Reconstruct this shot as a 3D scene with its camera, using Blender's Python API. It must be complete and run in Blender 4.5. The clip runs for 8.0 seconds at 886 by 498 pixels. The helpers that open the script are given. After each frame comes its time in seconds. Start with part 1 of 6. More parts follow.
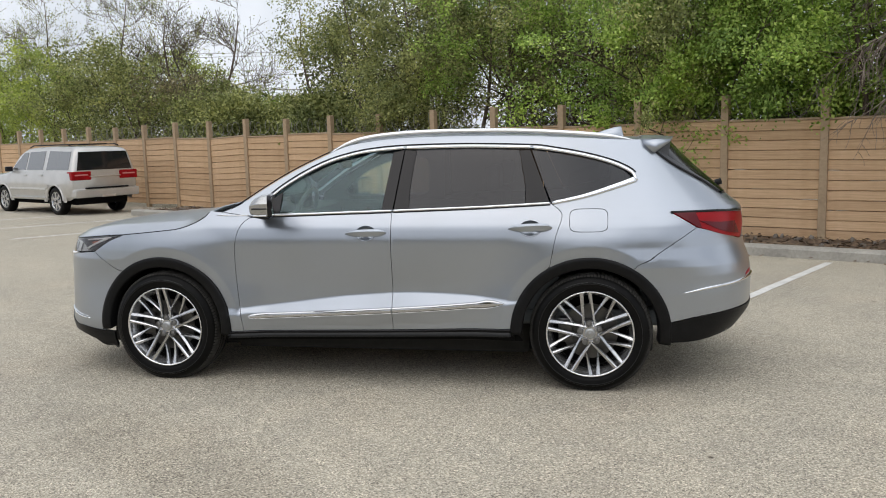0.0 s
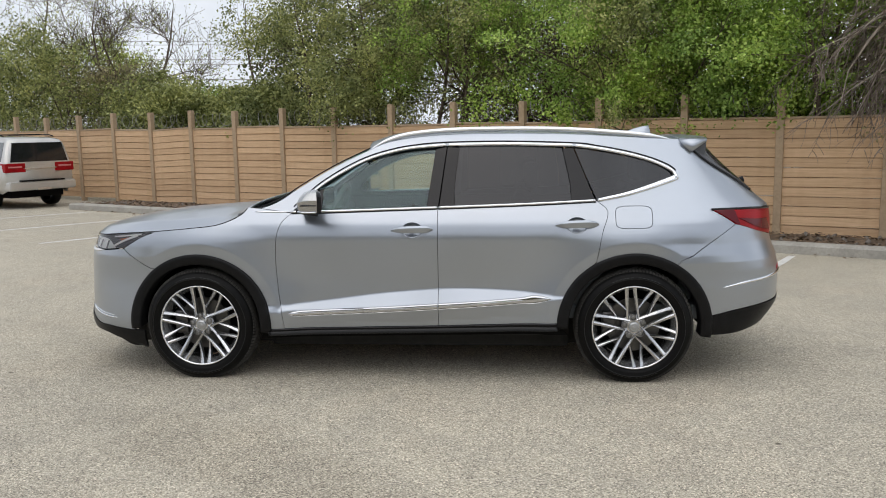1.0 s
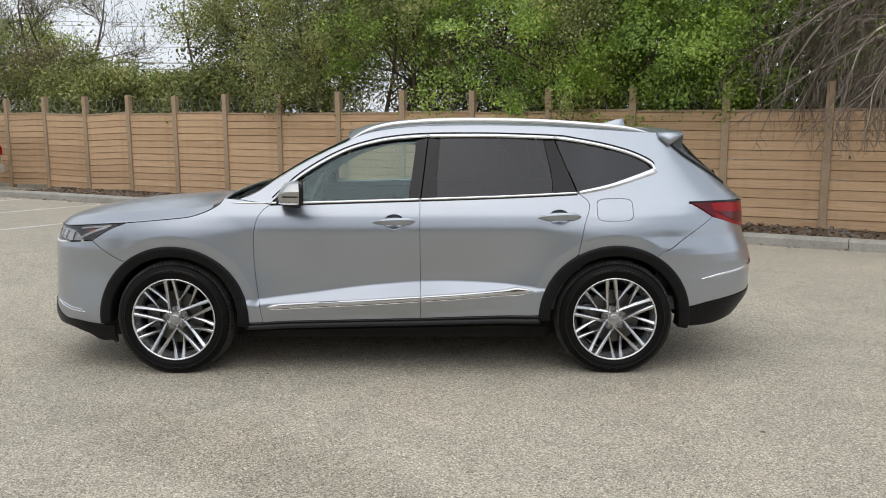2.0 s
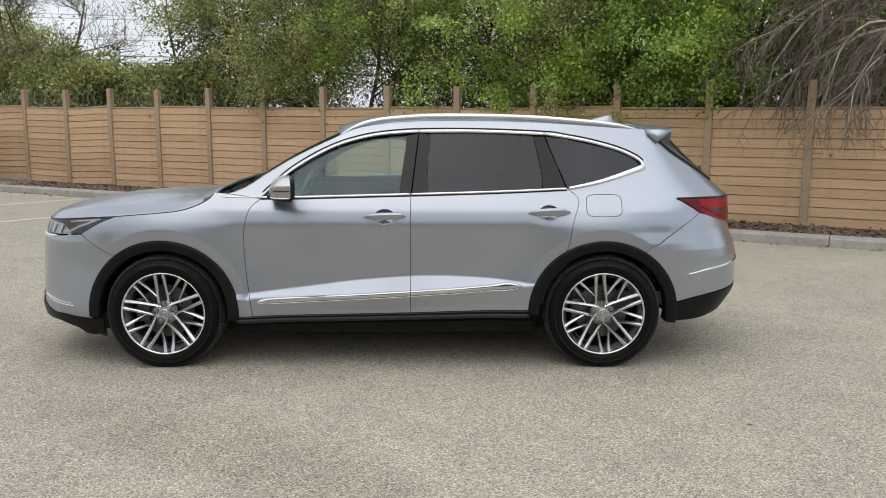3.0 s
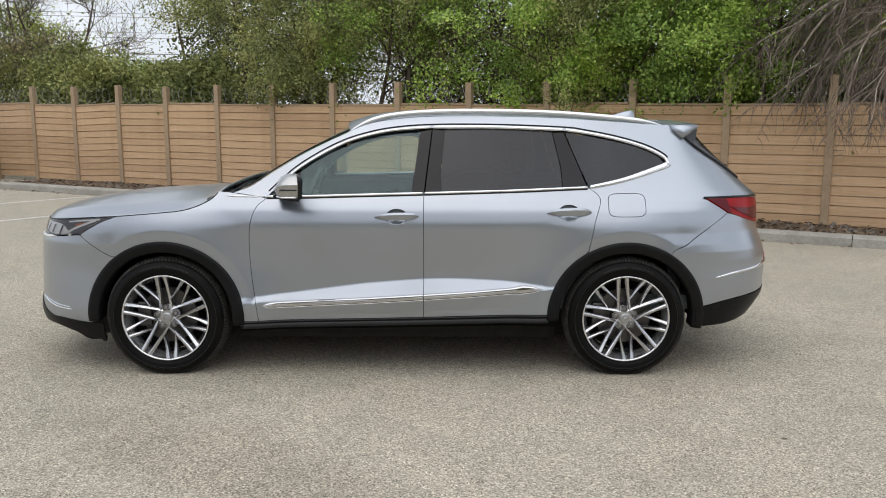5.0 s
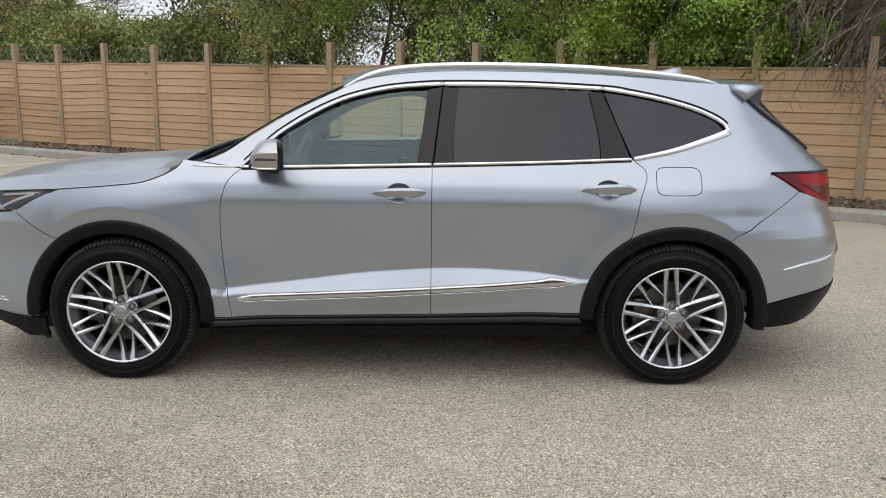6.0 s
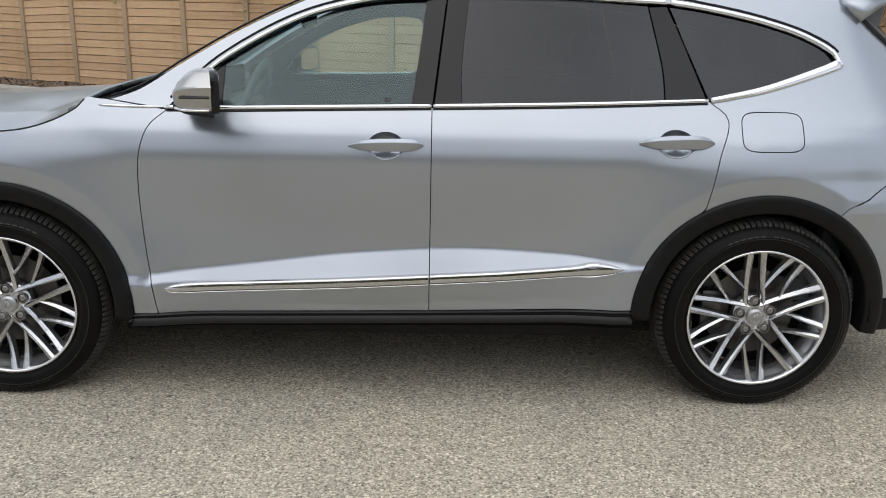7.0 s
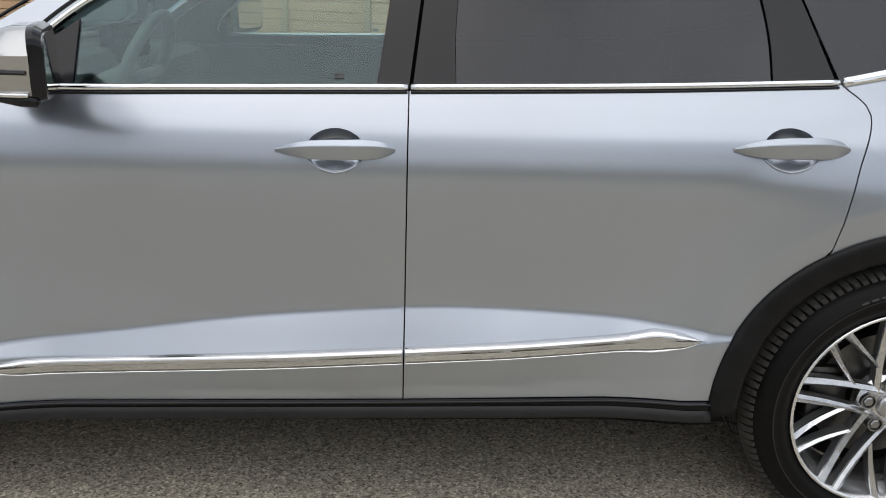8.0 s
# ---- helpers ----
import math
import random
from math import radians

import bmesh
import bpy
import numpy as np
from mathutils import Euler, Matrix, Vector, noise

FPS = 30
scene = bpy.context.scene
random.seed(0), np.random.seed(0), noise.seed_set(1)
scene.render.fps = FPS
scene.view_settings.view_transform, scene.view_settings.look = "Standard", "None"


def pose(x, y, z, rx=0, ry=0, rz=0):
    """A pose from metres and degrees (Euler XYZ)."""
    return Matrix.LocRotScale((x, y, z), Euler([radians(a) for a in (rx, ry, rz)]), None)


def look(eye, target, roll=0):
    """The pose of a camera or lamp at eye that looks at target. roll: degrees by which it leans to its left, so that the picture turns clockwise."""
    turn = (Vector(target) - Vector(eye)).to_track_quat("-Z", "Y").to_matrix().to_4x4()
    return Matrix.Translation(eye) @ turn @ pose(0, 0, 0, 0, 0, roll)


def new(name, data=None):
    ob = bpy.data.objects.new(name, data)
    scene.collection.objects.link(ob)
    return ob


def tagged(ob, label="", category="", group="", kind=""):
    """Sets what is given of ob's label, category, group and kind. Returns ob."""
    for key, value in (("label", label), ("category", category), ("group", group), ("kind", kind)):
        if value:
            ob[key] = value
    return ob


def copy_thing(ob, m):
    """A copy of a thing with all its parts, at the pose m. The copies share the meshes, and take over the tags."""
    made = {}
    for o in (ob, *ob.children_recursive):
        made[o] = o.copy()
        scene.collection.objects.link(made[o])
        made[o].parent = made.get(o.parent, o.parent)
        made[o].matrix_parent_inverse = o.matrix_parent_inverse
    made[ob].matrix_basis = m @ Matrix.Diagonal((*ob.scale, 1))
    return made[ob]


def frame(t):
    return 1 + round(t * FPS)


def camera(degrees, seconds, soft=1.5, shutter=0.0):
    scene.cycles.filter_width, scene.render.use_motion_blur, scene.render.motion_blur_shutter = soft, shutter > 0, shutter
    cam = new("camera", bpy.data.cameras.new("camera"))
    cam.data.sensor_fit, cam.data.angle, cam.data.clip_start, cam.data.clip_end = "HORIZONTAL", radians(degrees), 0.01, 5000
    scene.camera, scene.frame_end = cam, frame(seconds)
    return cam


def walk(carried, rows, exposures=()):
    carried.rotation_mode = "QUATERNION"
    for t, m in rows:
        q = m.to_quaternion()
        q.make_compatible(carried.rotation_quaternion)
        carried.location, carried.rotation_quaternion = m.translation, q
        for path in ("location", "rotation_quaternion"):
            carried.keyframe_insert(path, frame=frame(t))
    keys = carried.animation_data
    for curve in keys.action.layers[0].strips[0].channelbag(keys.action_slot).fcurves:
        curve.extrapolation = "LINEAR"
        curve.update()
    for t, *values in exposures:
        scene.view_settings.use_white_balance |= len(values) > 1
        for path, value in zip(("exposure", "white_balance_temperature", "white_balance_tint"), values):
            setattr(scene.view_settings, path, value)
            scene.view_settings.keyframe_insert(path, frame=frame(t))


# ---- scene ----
cam = camera(55.6, 8.0, soft=1.0)
PATH = [
    (0, (1.523, -5.188, 1.616), (1.15, -3.241, 1.352), -1.5),
    (0.5, (1.079, -5.255, 1.637), (0.811, -3.291, 1.37), -1.3),
    (1, (0.701, -5.35, 1.658), (0.522, -3.378, 1.375), -0.9),
    (1.5, (0.481, -5.302, 1.674), (0.386, -3.327, 1.372), -0.4),
    (2, (0.376, -5.329, 1.684), (0.357, -3.354, 1.371), -0.2),
    (3.5, (0.312, -5.358, 1.679), (0.339, -3.385, 1.356), 0.2),
    (4, (0.304, -5.353, 1.68), (0.315, -3.379, 1.357), 0.1),
    (5.5, (0.265, -4.734, 1.64), (0.264, -2.763, 1.299), 0.2),
    (6, (0.229, -4.187, 1.599), (0.232, -2.228, 1.193), 0.7),
    (6.5, (0.252, -3.603, 1.544), (0.256, -1.663, 1.066), 0.9),
    (7, (0.192, -3.014, 1.479), (0.213, -1.085, 0.938), 1.2),
    (7.5, (0.211, -2.431, 1.429), (0.246, -0.51, 0.861), 1.4),
    (8, (0.194, -1.868, 1.399), (0.264, 0.04, 0.778), 1.9),
]
walk(cam, [(t, look(eye, target, roll)) for t, eye, target, roll in PATH], [(0, 0.0), (6.5, 0.0), (7.5, 0.07), (8, 0.12)])

# ---- world and light: a bright overcast day ----
world = bpy.data.worlds.new("overcast_sky")
scene.world = world
world.use_nodes = True
wn, wl = world.node_tree.nodes, world.node_tree.links
wn.clear()
sky = wn.new("ShaderNodeTexSky")
sky.sky_type, sky.sun_disc = "NISHITA", False
sky.sun_elevation, sky.sun_rotation = radians(58), radians(195)
sky.air_density, sky.dust_density, sky.ozone_density = 1.0, 6.0, 1.0
SKY_STRENGTH, SKY_GREY = 0.135, 0.88
grey = wn.new("ShaderNodeMix")
grey.data_type = "RGBA"
grey.inputs[0].default_value = SKY_GREY
cloud_tc = wn.new("ShaderNodeTexCoord")
cloud = wn.new("ShaderNodeTexNoise")
cloud.inputs["Scale"].default_value = 3.5
cloud.inputs["Detail"].default_value = 5
cloud_ramp = wn.new("ShaderNodeValToRGB")
cloud_ramp.color_ramp.elements[0].color = (4.4, 4.75, 5.35, 1)
cloud_ramp.color_ramp.elements[0].position = 0.35
cloud_ramp.color_ramp.elements[1].color = (8.7, 9.0, 9.5, 1)
cloud_ramp.color_ramp.elements[1].position = 0.7
background = wn.new("ShaderNodeBackground")
background.inputs["Strength"].default_value = SKY_STRENGTH
world_out = wn.new("ShaderNodeOutputWorld")
wl.new(cloud_tc.outputs["Generated"], cloud.inputs["Vector"])
wl.new(cloud.outputs["Fac"], cloud_ramp.inputs["Fac"])
wl.new(sky.outputs["Color"], grey.inputs["A"])
wl.new(cloud_ramp.outputs["Color"], grey.inputs["B"])
wl.new(grey.outputs["Result"], background.inputs["Color"])
wl.new(background.outputs["Background"], world_out.inputs["Surface"])

sun_lamp = bpy.data.lights.new("sun", "SUN")
sun_lamp.energy, sun_lamp.angle, sun_lamp.color = 1.14, radians(88), (1.0, 0.99, 0.97)
sun = new("sun", sun_lamp)
sun.matrix_world = look((0, -5, 18.5), (0, 0, 0))

# ---- materials ----
def material(name, color, rough=0.5, metal=0.0, spec=0.5, coat=0.0, coat_rough=0.03):
    m = bpy.data.materials.new(name)
    m.use_nodes = True
    b = m.node_tree.nodes["Principled BSDF"]
    b.inputs["Base Color"].default_value = (*color, 1)
    b.inputs["Roughness"].default_value = rough
    b.inputs["Metallic"].default_value = metal
    b.inputs["Specular IOR Level"].default_value = spec
    b.inputs["Coat Weight"].default_value = coat
    b.inputs["Coat Roughness"].default_value = coat_rough
    return m


def node(m, kind, **settings):
    n = m.node_tree.nodes.new(kind)
    for key, value in settings.items():
        n.inputs[key.replace("_", " ")].default_value = value
    return n


def link(m, a, b):
    m.node_tree.links.new(a, b)


def shader(m):
    return m.node_tree.nodes["Principled BSDF"]


def ramp(m, fac, stops):
    r = m.node_tree.nodes.new("ShaderNodeValToRGB")
    els = r.color_ramp.elements
    while len(els) < len(stops):
        els.new(0.5)
    for e, (p, c) in zip(els, stops):
        e.position, e.color = p, (*c, 1)
    link(m, fac, r.inputs["Fac"])
    return r.outputs["Color"]


def place(m, kind="Object"):
    tc = m.node_tree.nodes.new("ShaderNodeTexCoord")
    return tc.outputs[kind]


def position(m):
    return m.node_tree.nodes.new("ShaderNodeNewGeometry").outputs["Position"]


def noise_of(m, vec, scale, detail=4.0, rough=0.55):
    n = node(m, "ShaderNodeTexNoise", Scale=scale, Detail=detail, Roughness=rough)
    link(m, vec, n.inputs["Vector"])
    return n.outputs["Fac"]


def mix(m, fac, a, b, blend="MIX"):
    n = m.node_tree.nodes.new("ShaderNodeMix")
    n.data_type, n.blend_type = "RGBA", blend
    for sock, value in ((n.inputs[0], fac), (n.inputs["A"], a), (n.inputs["B"], b)):
        if isinstance(value, (int, float)):
            sock.default_value = value
        elif isinstance(value, tuple):
            sock.default_value = (*value, 1)
        else:
            link(m, value, sock)
    return n.outputs["Result"]


def bump(m, height, strength=0.3, distance=0.01):
    n = node(m, "ShaderNodeBump", Strength=strength, Distance=distance)
    link(m, height, n.inputs["Height"])
    link(m, n.outputs["Normal"], shader(m).inputs["Normal"])


def stretched(m, vec, sx, sy, sz):
    n = m.node_tree.nodes.new("ShaderNodeVectorMath")
    n.operation = "MULTIPLY"
    link(m, vec, n.inputs[0])
    n.inputs[1].default_value = (sx, sy, sz)
    return n.outputs["Vector"]


def varied(name, low, high, scale=8, rough=0.7, bump_scale=60, bump_strength=0.2, metal=0.0, spec=0.5):
    """A plain surface with variation at two scales and a fine relief."""
    m = material(name, low, rough, metal, spec)
    p = place(m)
    a = noise_of(m, p, scale, 5)
    c = ramp(m, a, [(0.3, low), (0.7, high)])
    f = noise_of(m, p, scale * 9, 3)
    c = mix(m, 0.35, c, ramp(m, f, [(0.3, tuple(v * 0.75 for v in low)), (0.7, high)]))
    link(m, c, shader(m).inputs["Base Color"])
    bump(m, noise_of(m, p, bump_scale, 3), bump_strength, 0.004)
    return m


def asphalt_material():
    m = material("old_pale_asphalt", (0.3, 0.28, 0.25), 0.9, spec=0.3)
    p = position(m)
    vor = node(m, "ShaderNodeTexVoronoi", Scale=150.0)
    link(m, p, vor.inputs["Vector"])
    sep = m.node_tree.nodes.new("ShaderNodeSeparateColor")
    link(m, vor.outputs["Color"], sep.inputs["Color"])
    stones = ramp(m, sep.outputs["Red"], [(0.0, (0.15, 0.136, 0.111)), (0.25, (0.34, 0.31, 0.254)), (0.74, (0.45, 0.413, 0.335)), (1.0, (0.66, 0.615, 0.515))])
    # small pits, their shade put into the colour as dark dots
    pit_shade = node(m, "ShaderNodeTexVoronoi", Scale=55.0)
    link(m, p, pit_shade.inputs["Vector"])
    stones = mix(m, 1.0, stones, ramp(m, pit_shade.outputs["Distance"], [(0.1, (0.35, 0.33, 0.31)), (0.21, (1.03, 1.03, 1.03))]), "MULTIPLY")
    # pebbles: bright tops and shaded gaps painted in, besides the bump
    pebble = node(m, "ShaderNodeTexVoronoi", Scale=82.0)
    link(m, p, pebble.inputs["Vector"])
    stones = mix(m, 1.0, stones, ramp(m, pebble.outputs["Distance"], [(0.18, (1.3, 1.3, 1.3)), (0.62, (0.92, 0.915, 0.91))]), "MULTIPLY")
    warm = ramp(m, noise_of(m, p, 0.9, 4, 0.6), [(0.5, (1, 1, 1)), (0.72, (1.02, 0.997, 0.98))])
    stones = mix(m, 1.0, stones, warm, "MULTIPLY")
    # a worn, coarser patch in the open lot
    off = m.node_tree.nodes.new("ShaderNodeMapping")
    off.vector_type = "TEXTURE"
    off.inputs["Location"].default_value = (-0.75, -1.3, 0)
    off.inputs["Rotation"].default_value = (0, 0, radians(-32))
    off.inputs["Scale"].default_value = (1.35, 0.42, 1)
    link(m, p, off.inputs["Vector"])
    far = m.node_tree.nodes.new("ShaderNodeVectorMath")
    far.operation = "LENGTH"
    link(m, off.outputs["Vector"], far.inputs[0])
    ragged = m.node_tree.nodes.new("ShaderNodeMath")
    ragged.operation = "MULTIPLY_ADD"
    link(m, noise_of(m, p, 2.6, 5, 0.7), ragged.inputs[0])
    ragged.inputs[1].default_value = 1.6
    link(m, far.outputs["Value"], ragged.inputs[2])
    half = m.node_tree.nodes.new("ShaderNodeMath")
    half.operation = "MULTIPLY"
    link(m, ragged.outputs["Value"], half.inputs[0])
    half.inputs[1].default_value = 0.5
    worn = ramp(m, half.outputs["Value"], [(0.7, (1, 1, 1)), (0.9, (0, 0, 0))])
    coarse = node(m, "ShaderNodeTexVoronoi", Scale=85.0)
    link(m, p, coarse.inputs["Vector"])
    rough_tone = ramp(m, coarse.outputs["Distance"], [(0.15, (0.45, 0.44, 0.42)), (0.5, (0.96, 0.95, 0.94))])
    stones = mix(m, worn, stones, mix(m, 1.0, stones, rough_tone, "MULTIPLY"))
    big = ramp(m, noise_of(m, p, 0.35, 6, 0.6), [(0.35, (0.9, 0.9, 0.9)), (0.65, (1.06, 1.05, 1.03))])
    c = mix(m, 1.0, stones, big, "MULTIPLY")
    mid = ramp(m, noise_of(m, p, 3.0, 5, 0.65), [(0.35, (0.9, 0.9, 0.9)), (0.6, (1.04, 1.035, 1.02))])
    c = mix(m, 0.8, c, mid, "MULTIPLY")
    spots = node(m, "ShaderNodeTexVoronoi", Scale=2.1)
    link(m, p, spots.inputs["Vector"])
    dark = ramp(m, spots.outputs["Distance"], [(0.02, (0.3, 0.28, 0.26)), (0.045, (1.0, 1.0, 1.0))])
    c = mix(m, 1.0, c, dark, "MULTIPLY")
    link(m, c, shader(m).inputs["Base Color"])
    h = mix(m, 0.45, vor.outputs["Distance"], pebble.outputs["Distance"])
    bump(m, mix(m, 0.25, h, noise_of(m, p, 160, 3)), 0.75, 0.008)
    return m


ASPHALT = asphalt_material()
LINE_PAINT = varied("worn_white_line_paint", (0.5, 0.49, 0.46), (0.78, 0.77, 0.74), 6, 0.8, 120, 0.4)
CONCRETE = varied("weathered_kerb_concrete", (0.27, 0.255, 0.225), (0.42, 0.4, 0.355), 3, 0.9, 90, 0.4)
POST_CONCRETE = varied("tan_post_concrete", (0.35, 0.25, 0.158), (0.47, 0.35, 0.23), 2.5, 0.85, 70, 0.3)
SOIL = varied("brown_leaf_soil", (0.06, 0.04, 0.026), (0.16, 0.115, 0.075), 9, 0.95, 40, 0.9)
STONE = varied("brown_grey_stone", (0.1, 0.085, 0.07), (0.25, 0.22, 0.19), 10, 0.9, 60, 0.5)
LITTER = varied("dry_leaf_litter", (0.09, 0.055, 0.035), (0.24, 0.17, 0.11), 14, 0.9, 40, 0.4)


def board_material():
    m = material("tan_woodgrain_concrete", (0.42, 0.27, 0.15), 0.8, spec=0.35)
    p = place(m)
    info = m.node_tree.nodes.new("ShaderNodeObjectInfo")
    rnd = node(m, "ShaderNodeVectorMath")
    rnd.operation = "ADD"
    link(m, p, rnd.inputs[0])
    link(m, info.outputs["Random"], rnd.inputs[1])
    grain = noise_of(m, stretched(m, rnd.outputs["Vector"], 2.0, 20, 75), 1.0, 5, 0.6)
    c = ramp(m, grain, [(0.3, (0.5, 0.332, 0.195)), (0.55, (0.615, 0.422, 0.258)), (0.75, (0.69, 0.49, 0.315))])
    tone = ramp(m, info.outputs["Random"], [(0.0, (0.88, 0.86, 0.84)), (1.0, (1.08, 1.08, 1.08))])
    c = mix(m, 1.0, c, tone, "MULTIPLY")
    dirt = ramp(m, noise_of(m, p, 1.6, 5, 0.65), [(0.4, (1, 1, 1)), (0.75, (0.8, 0.77, 0.72))])
    c = mix(m, 1.0, c, dirt, "MULTIPLY")
    link(m, c, shader(m).inputs["Base Color"])
    bump(m, grain, 0.35, 0.006)
    return m


BOARD = board_material()


def bark_material(name, low, high):
    m = material(name, low, 0.9, spec=0.2)
    p = place(m)
    n = noise_of(m, stretched(m, p, 14, 14, 3), 1.0, 5, 0.6)
    link(m, ramp(m, n, [(0.35, low), (0.65, high)]), shader(m).inputs["Base Color"])
    bump(m, n, 0.6, 0.02)
    return m


BARK = bark_material("grey_brown_bark", (0.06, 0.045, 0.035), (0.17, 0.135, 0.105))
TWIG = bark_material("pale_dry_twig_bark", (0.34, 0.29, 0.24), (0.62, 0.55, 0.47))


def leaf_material(name, a, b, c):
    m = material(name, b, 0.55, spec=0.35)
    g = m.node_tree.nodes.new("ShaderNodeNewGeometry")
    col = ramp(m, g.outputs["Random Per Island"], [(0.0, a), (0.5, b), (1.0, c)])
    tone = ramp(m, noise_of(m, g.outputs["Position"], 0.9, 3), [(0.35, (0.7, 0.75, 0.72)), (0.65, (1.25, 1.2, 1.0))])
    col = mix(m, 1.0, col, tone, "MULTIPLY")
    s = shader(m)
    link(m, col, s.inputs["Base Color"])
    thin = m.node_tree.nodes.new("ShaderNodeBsdfTranslucent")
    link(m, col, thin.inputs["Color"])
    add = m.node_tree.nodes.new("ShaderNodeMixShader")
    add.inputs[0].default_value = 0.27
    link(m, s.outputs["BSDF"], add.inputs[1])
    link(m, thin.outputs["BSDF"], add.inputs[2])
    link(m, add.outputs["Shader"], m.node_tree.nodes["Material Output"].inputs["Surface"])
    return m


LEAF_FRESH = leaf_material("fresh_green_leaves", (0.12, 0.215, 0.035), (0.3, 0.44, 0.08), (0.5, 0.63, 0.19))
LEAF_OLIVE = leaf_material("olive_green_leaves", (0.105, 0.13, 0.04), (0.26, 0.285, 0.1), (0.47, 0.485, 0.21))
LEAF_SPRING = leaf_material("pale_spring_leaves", (0.26, 0.33, 0.07), (0.4, 0.48, 0.11), (0.54, 0.6, 0.19))
# darker copy of the green leaves: the back row's shade put into colour
LEAF_SHADED = leaf_material("green_leaves_shade_in_colour", (0.05, 0.065, 0.022), (0.11, 0.13, 0.045), (0.2, 0.22, 0.085))
LEAF_BROWN = leaf_material("dull_brown_leaves", (0.14, 0.125, 0.072), (0.25, 0.22, 0.122), (0.38, 0.33, 0.195))

def paint_material():
    m = material("silver_metallic_paint", (0.36, 0.38, 0.41), 0.3, 0.88, 0.5, coat=0.5, coat_rough=0.1)
    p = place(m)
    flake = noise_of(m, p, 900, 2)
    c = ramp(m, flake, [(0.3, (0.378, 0.408, 0.455)), (0.7, (0.415, 0.447, 0.497))])
    dust = ramp(m, noise_of(m, p, 2.5, 5), [(0.4, (1, 1, 1)), (0.8, (0.95, 0.945, 0.93))])
    link(m, mix(m, 1.0, c, dust, "MULTIPLY"), shader(m).inputs["Base Color"])
    r = node(m, "ShaderNodeMapRange")
    link(m, noise_of(m, p, 6, 4), r.inputs["Value"])
    r.inputs["To Min"].default_value, r.inputs["To Max"].default_value = 0.28, 0.33
    link(m, r.outputs["Result"], shader(m).inputs["Roughness"])
    return m


PAINT = paint_material()
CHROME = material("polished_chrome", (0.78, 0.79, 0.8), 0.07, 1.0)
CHROME_TRIM = material("smoky_chrome", (0.56, 0.565, 0.57), 0.04, 1.0)
TRIM_BLACK = varied("satin_black_plastic", (0.005, 0.005, 0.0055), (0.01, 0.01, 0.0105), 20, 0.4, 400, 0.08, spec=0.16)
GLOSS_BLACK = material("gloss_black_trim", (0.007, 0.007, 0.009), 0.12, 0.0, 0.32)
LINER = material("dark_wheel_liner", (0.006, 0.006, 0.006), 0.95, 0.0, 0.1)
UNDERSIDE = varied("dusty_dark_underside", (0.01, 0.01, 0.0095), (0.022, 0.021, 0.019), 6, 0.9, 80, 0.2)
RUBBER = varied("black_tyre_rubber", (0.004, 0.004, 0.004), (0.008, 0.008, 0.0078), 10, 0.4, 200, 0.1, spec=0.1)
ALLOY = varied("machined_bright_alloy", (0.54, 0.545, 0.555), (0.68, 0.685, 0.695), 30, 0.24, 300, 0.05, metal=1.0)
ALLOY_DARK = material("satin_alloy_cap", (0.46, 0.465, 0.47), 0.35, 1.0)
STEEL = varied("brushed_brake_steel", (0.09, 0.088, 0.085), (0.15, 0.145, 0.14), 15, 0.4, 200, 0.1, metal=1.0)
CABIN = varied("dark_cabin_trim", (0.075, 0.085, 0.09), (0.11, 0.12, 0.125), 12, 0.8, 200, 0.02)
SEAT_LEATHER = varied("dark_grey_seat_leather", (0.045, 0.045, 0.048), (0.075, 0.075, 0.078), 8, 0.55, 150, 0.2)
HEADLINER = varied("pale_grey_headliner", (0.35, 0.35, 0.34), (0.42, 0.42, 0.41), 12, 0.95, 300, 0.1)


def glass_material(name, tint, gloss_rough=0.01, ior=1.5, shine_color=(0.76, 0.95, 1.0)):
    m = material(name, tint, 0.02)
    n = m.node_tree.nodes
    see = n.new("ShaderNodeBsdfTransparent")
    see.inputs["Color"].default_value = (*tint, 1)
    shine = n.new("ShaderNodeBsdfGlossy")
    shine.inputs["Roughness"].default_value = gloss_rough
    shine.inputs["Color"].default_value = (*shine_color, 1)
    fres = n.new("ShaderNodeFresnel")
    fres.inputs["IOR"].default_value = ior
    both = n.new("ShaderNodeMixShader")
    link(m, fres.outputs["Fac"], both.inputs[0])
    link(m, see.outputs["BSDF"], both.inputs[1])
    link(m, shine.outputs["BSDF"], both.inputs[2])
    link(m, both.outputs["Shader"], n["Material Output"].inputs["Surface"])
    return m


GLASS = glass_material("faintly_green_glass", (0.72, 0.85, 0.8), ior=1.7)
GLASS_DARK = glass_material("dark_privacy_glass", (0.06, 0.06, 0.064), ior=1.55, shine_color=(0.93, 0.95, 1.0))
LENS_CLEAR = glass_material("clear_lamp_lens", (0.9, 0.9, 0.9), ior=1.5, shine_color=(1.0, 1.0, 1.0))
MIRROR = material("mirror_glass", (0.8, 0.8, 0.8), 0.02, 1.0)


def red_lens():
    m = material("red_lamp_lens", (0.28, 0.008, 0.012), 0.3, 0.0, 0.2, coat=0.0)
    p = place(m)
    w = node(m, "ShaderNodeTexNoise", Scale=7.0, Detail=1.0)
    link(m, p, w.inputs["Vector"])
    link(m, ramp(m, w.outputs["Fac"], [(0.2, (0.22, 0.003, 0.006)), (0.8, (0.36, 0.006, 0.011))]), shader(m).inputs["Base Color"])
    return m


RED_LENS = red_lens()
RED_DARK = material("deep_red_lamp_lens", (0.1, 0.005, 0.01), 0.25, 0.0, 0.25, coat=0.1)
LAMP_INNER = material("silver_lamp_reflector", (0.9, 0.9, 0.9), 0.3, 0.1)
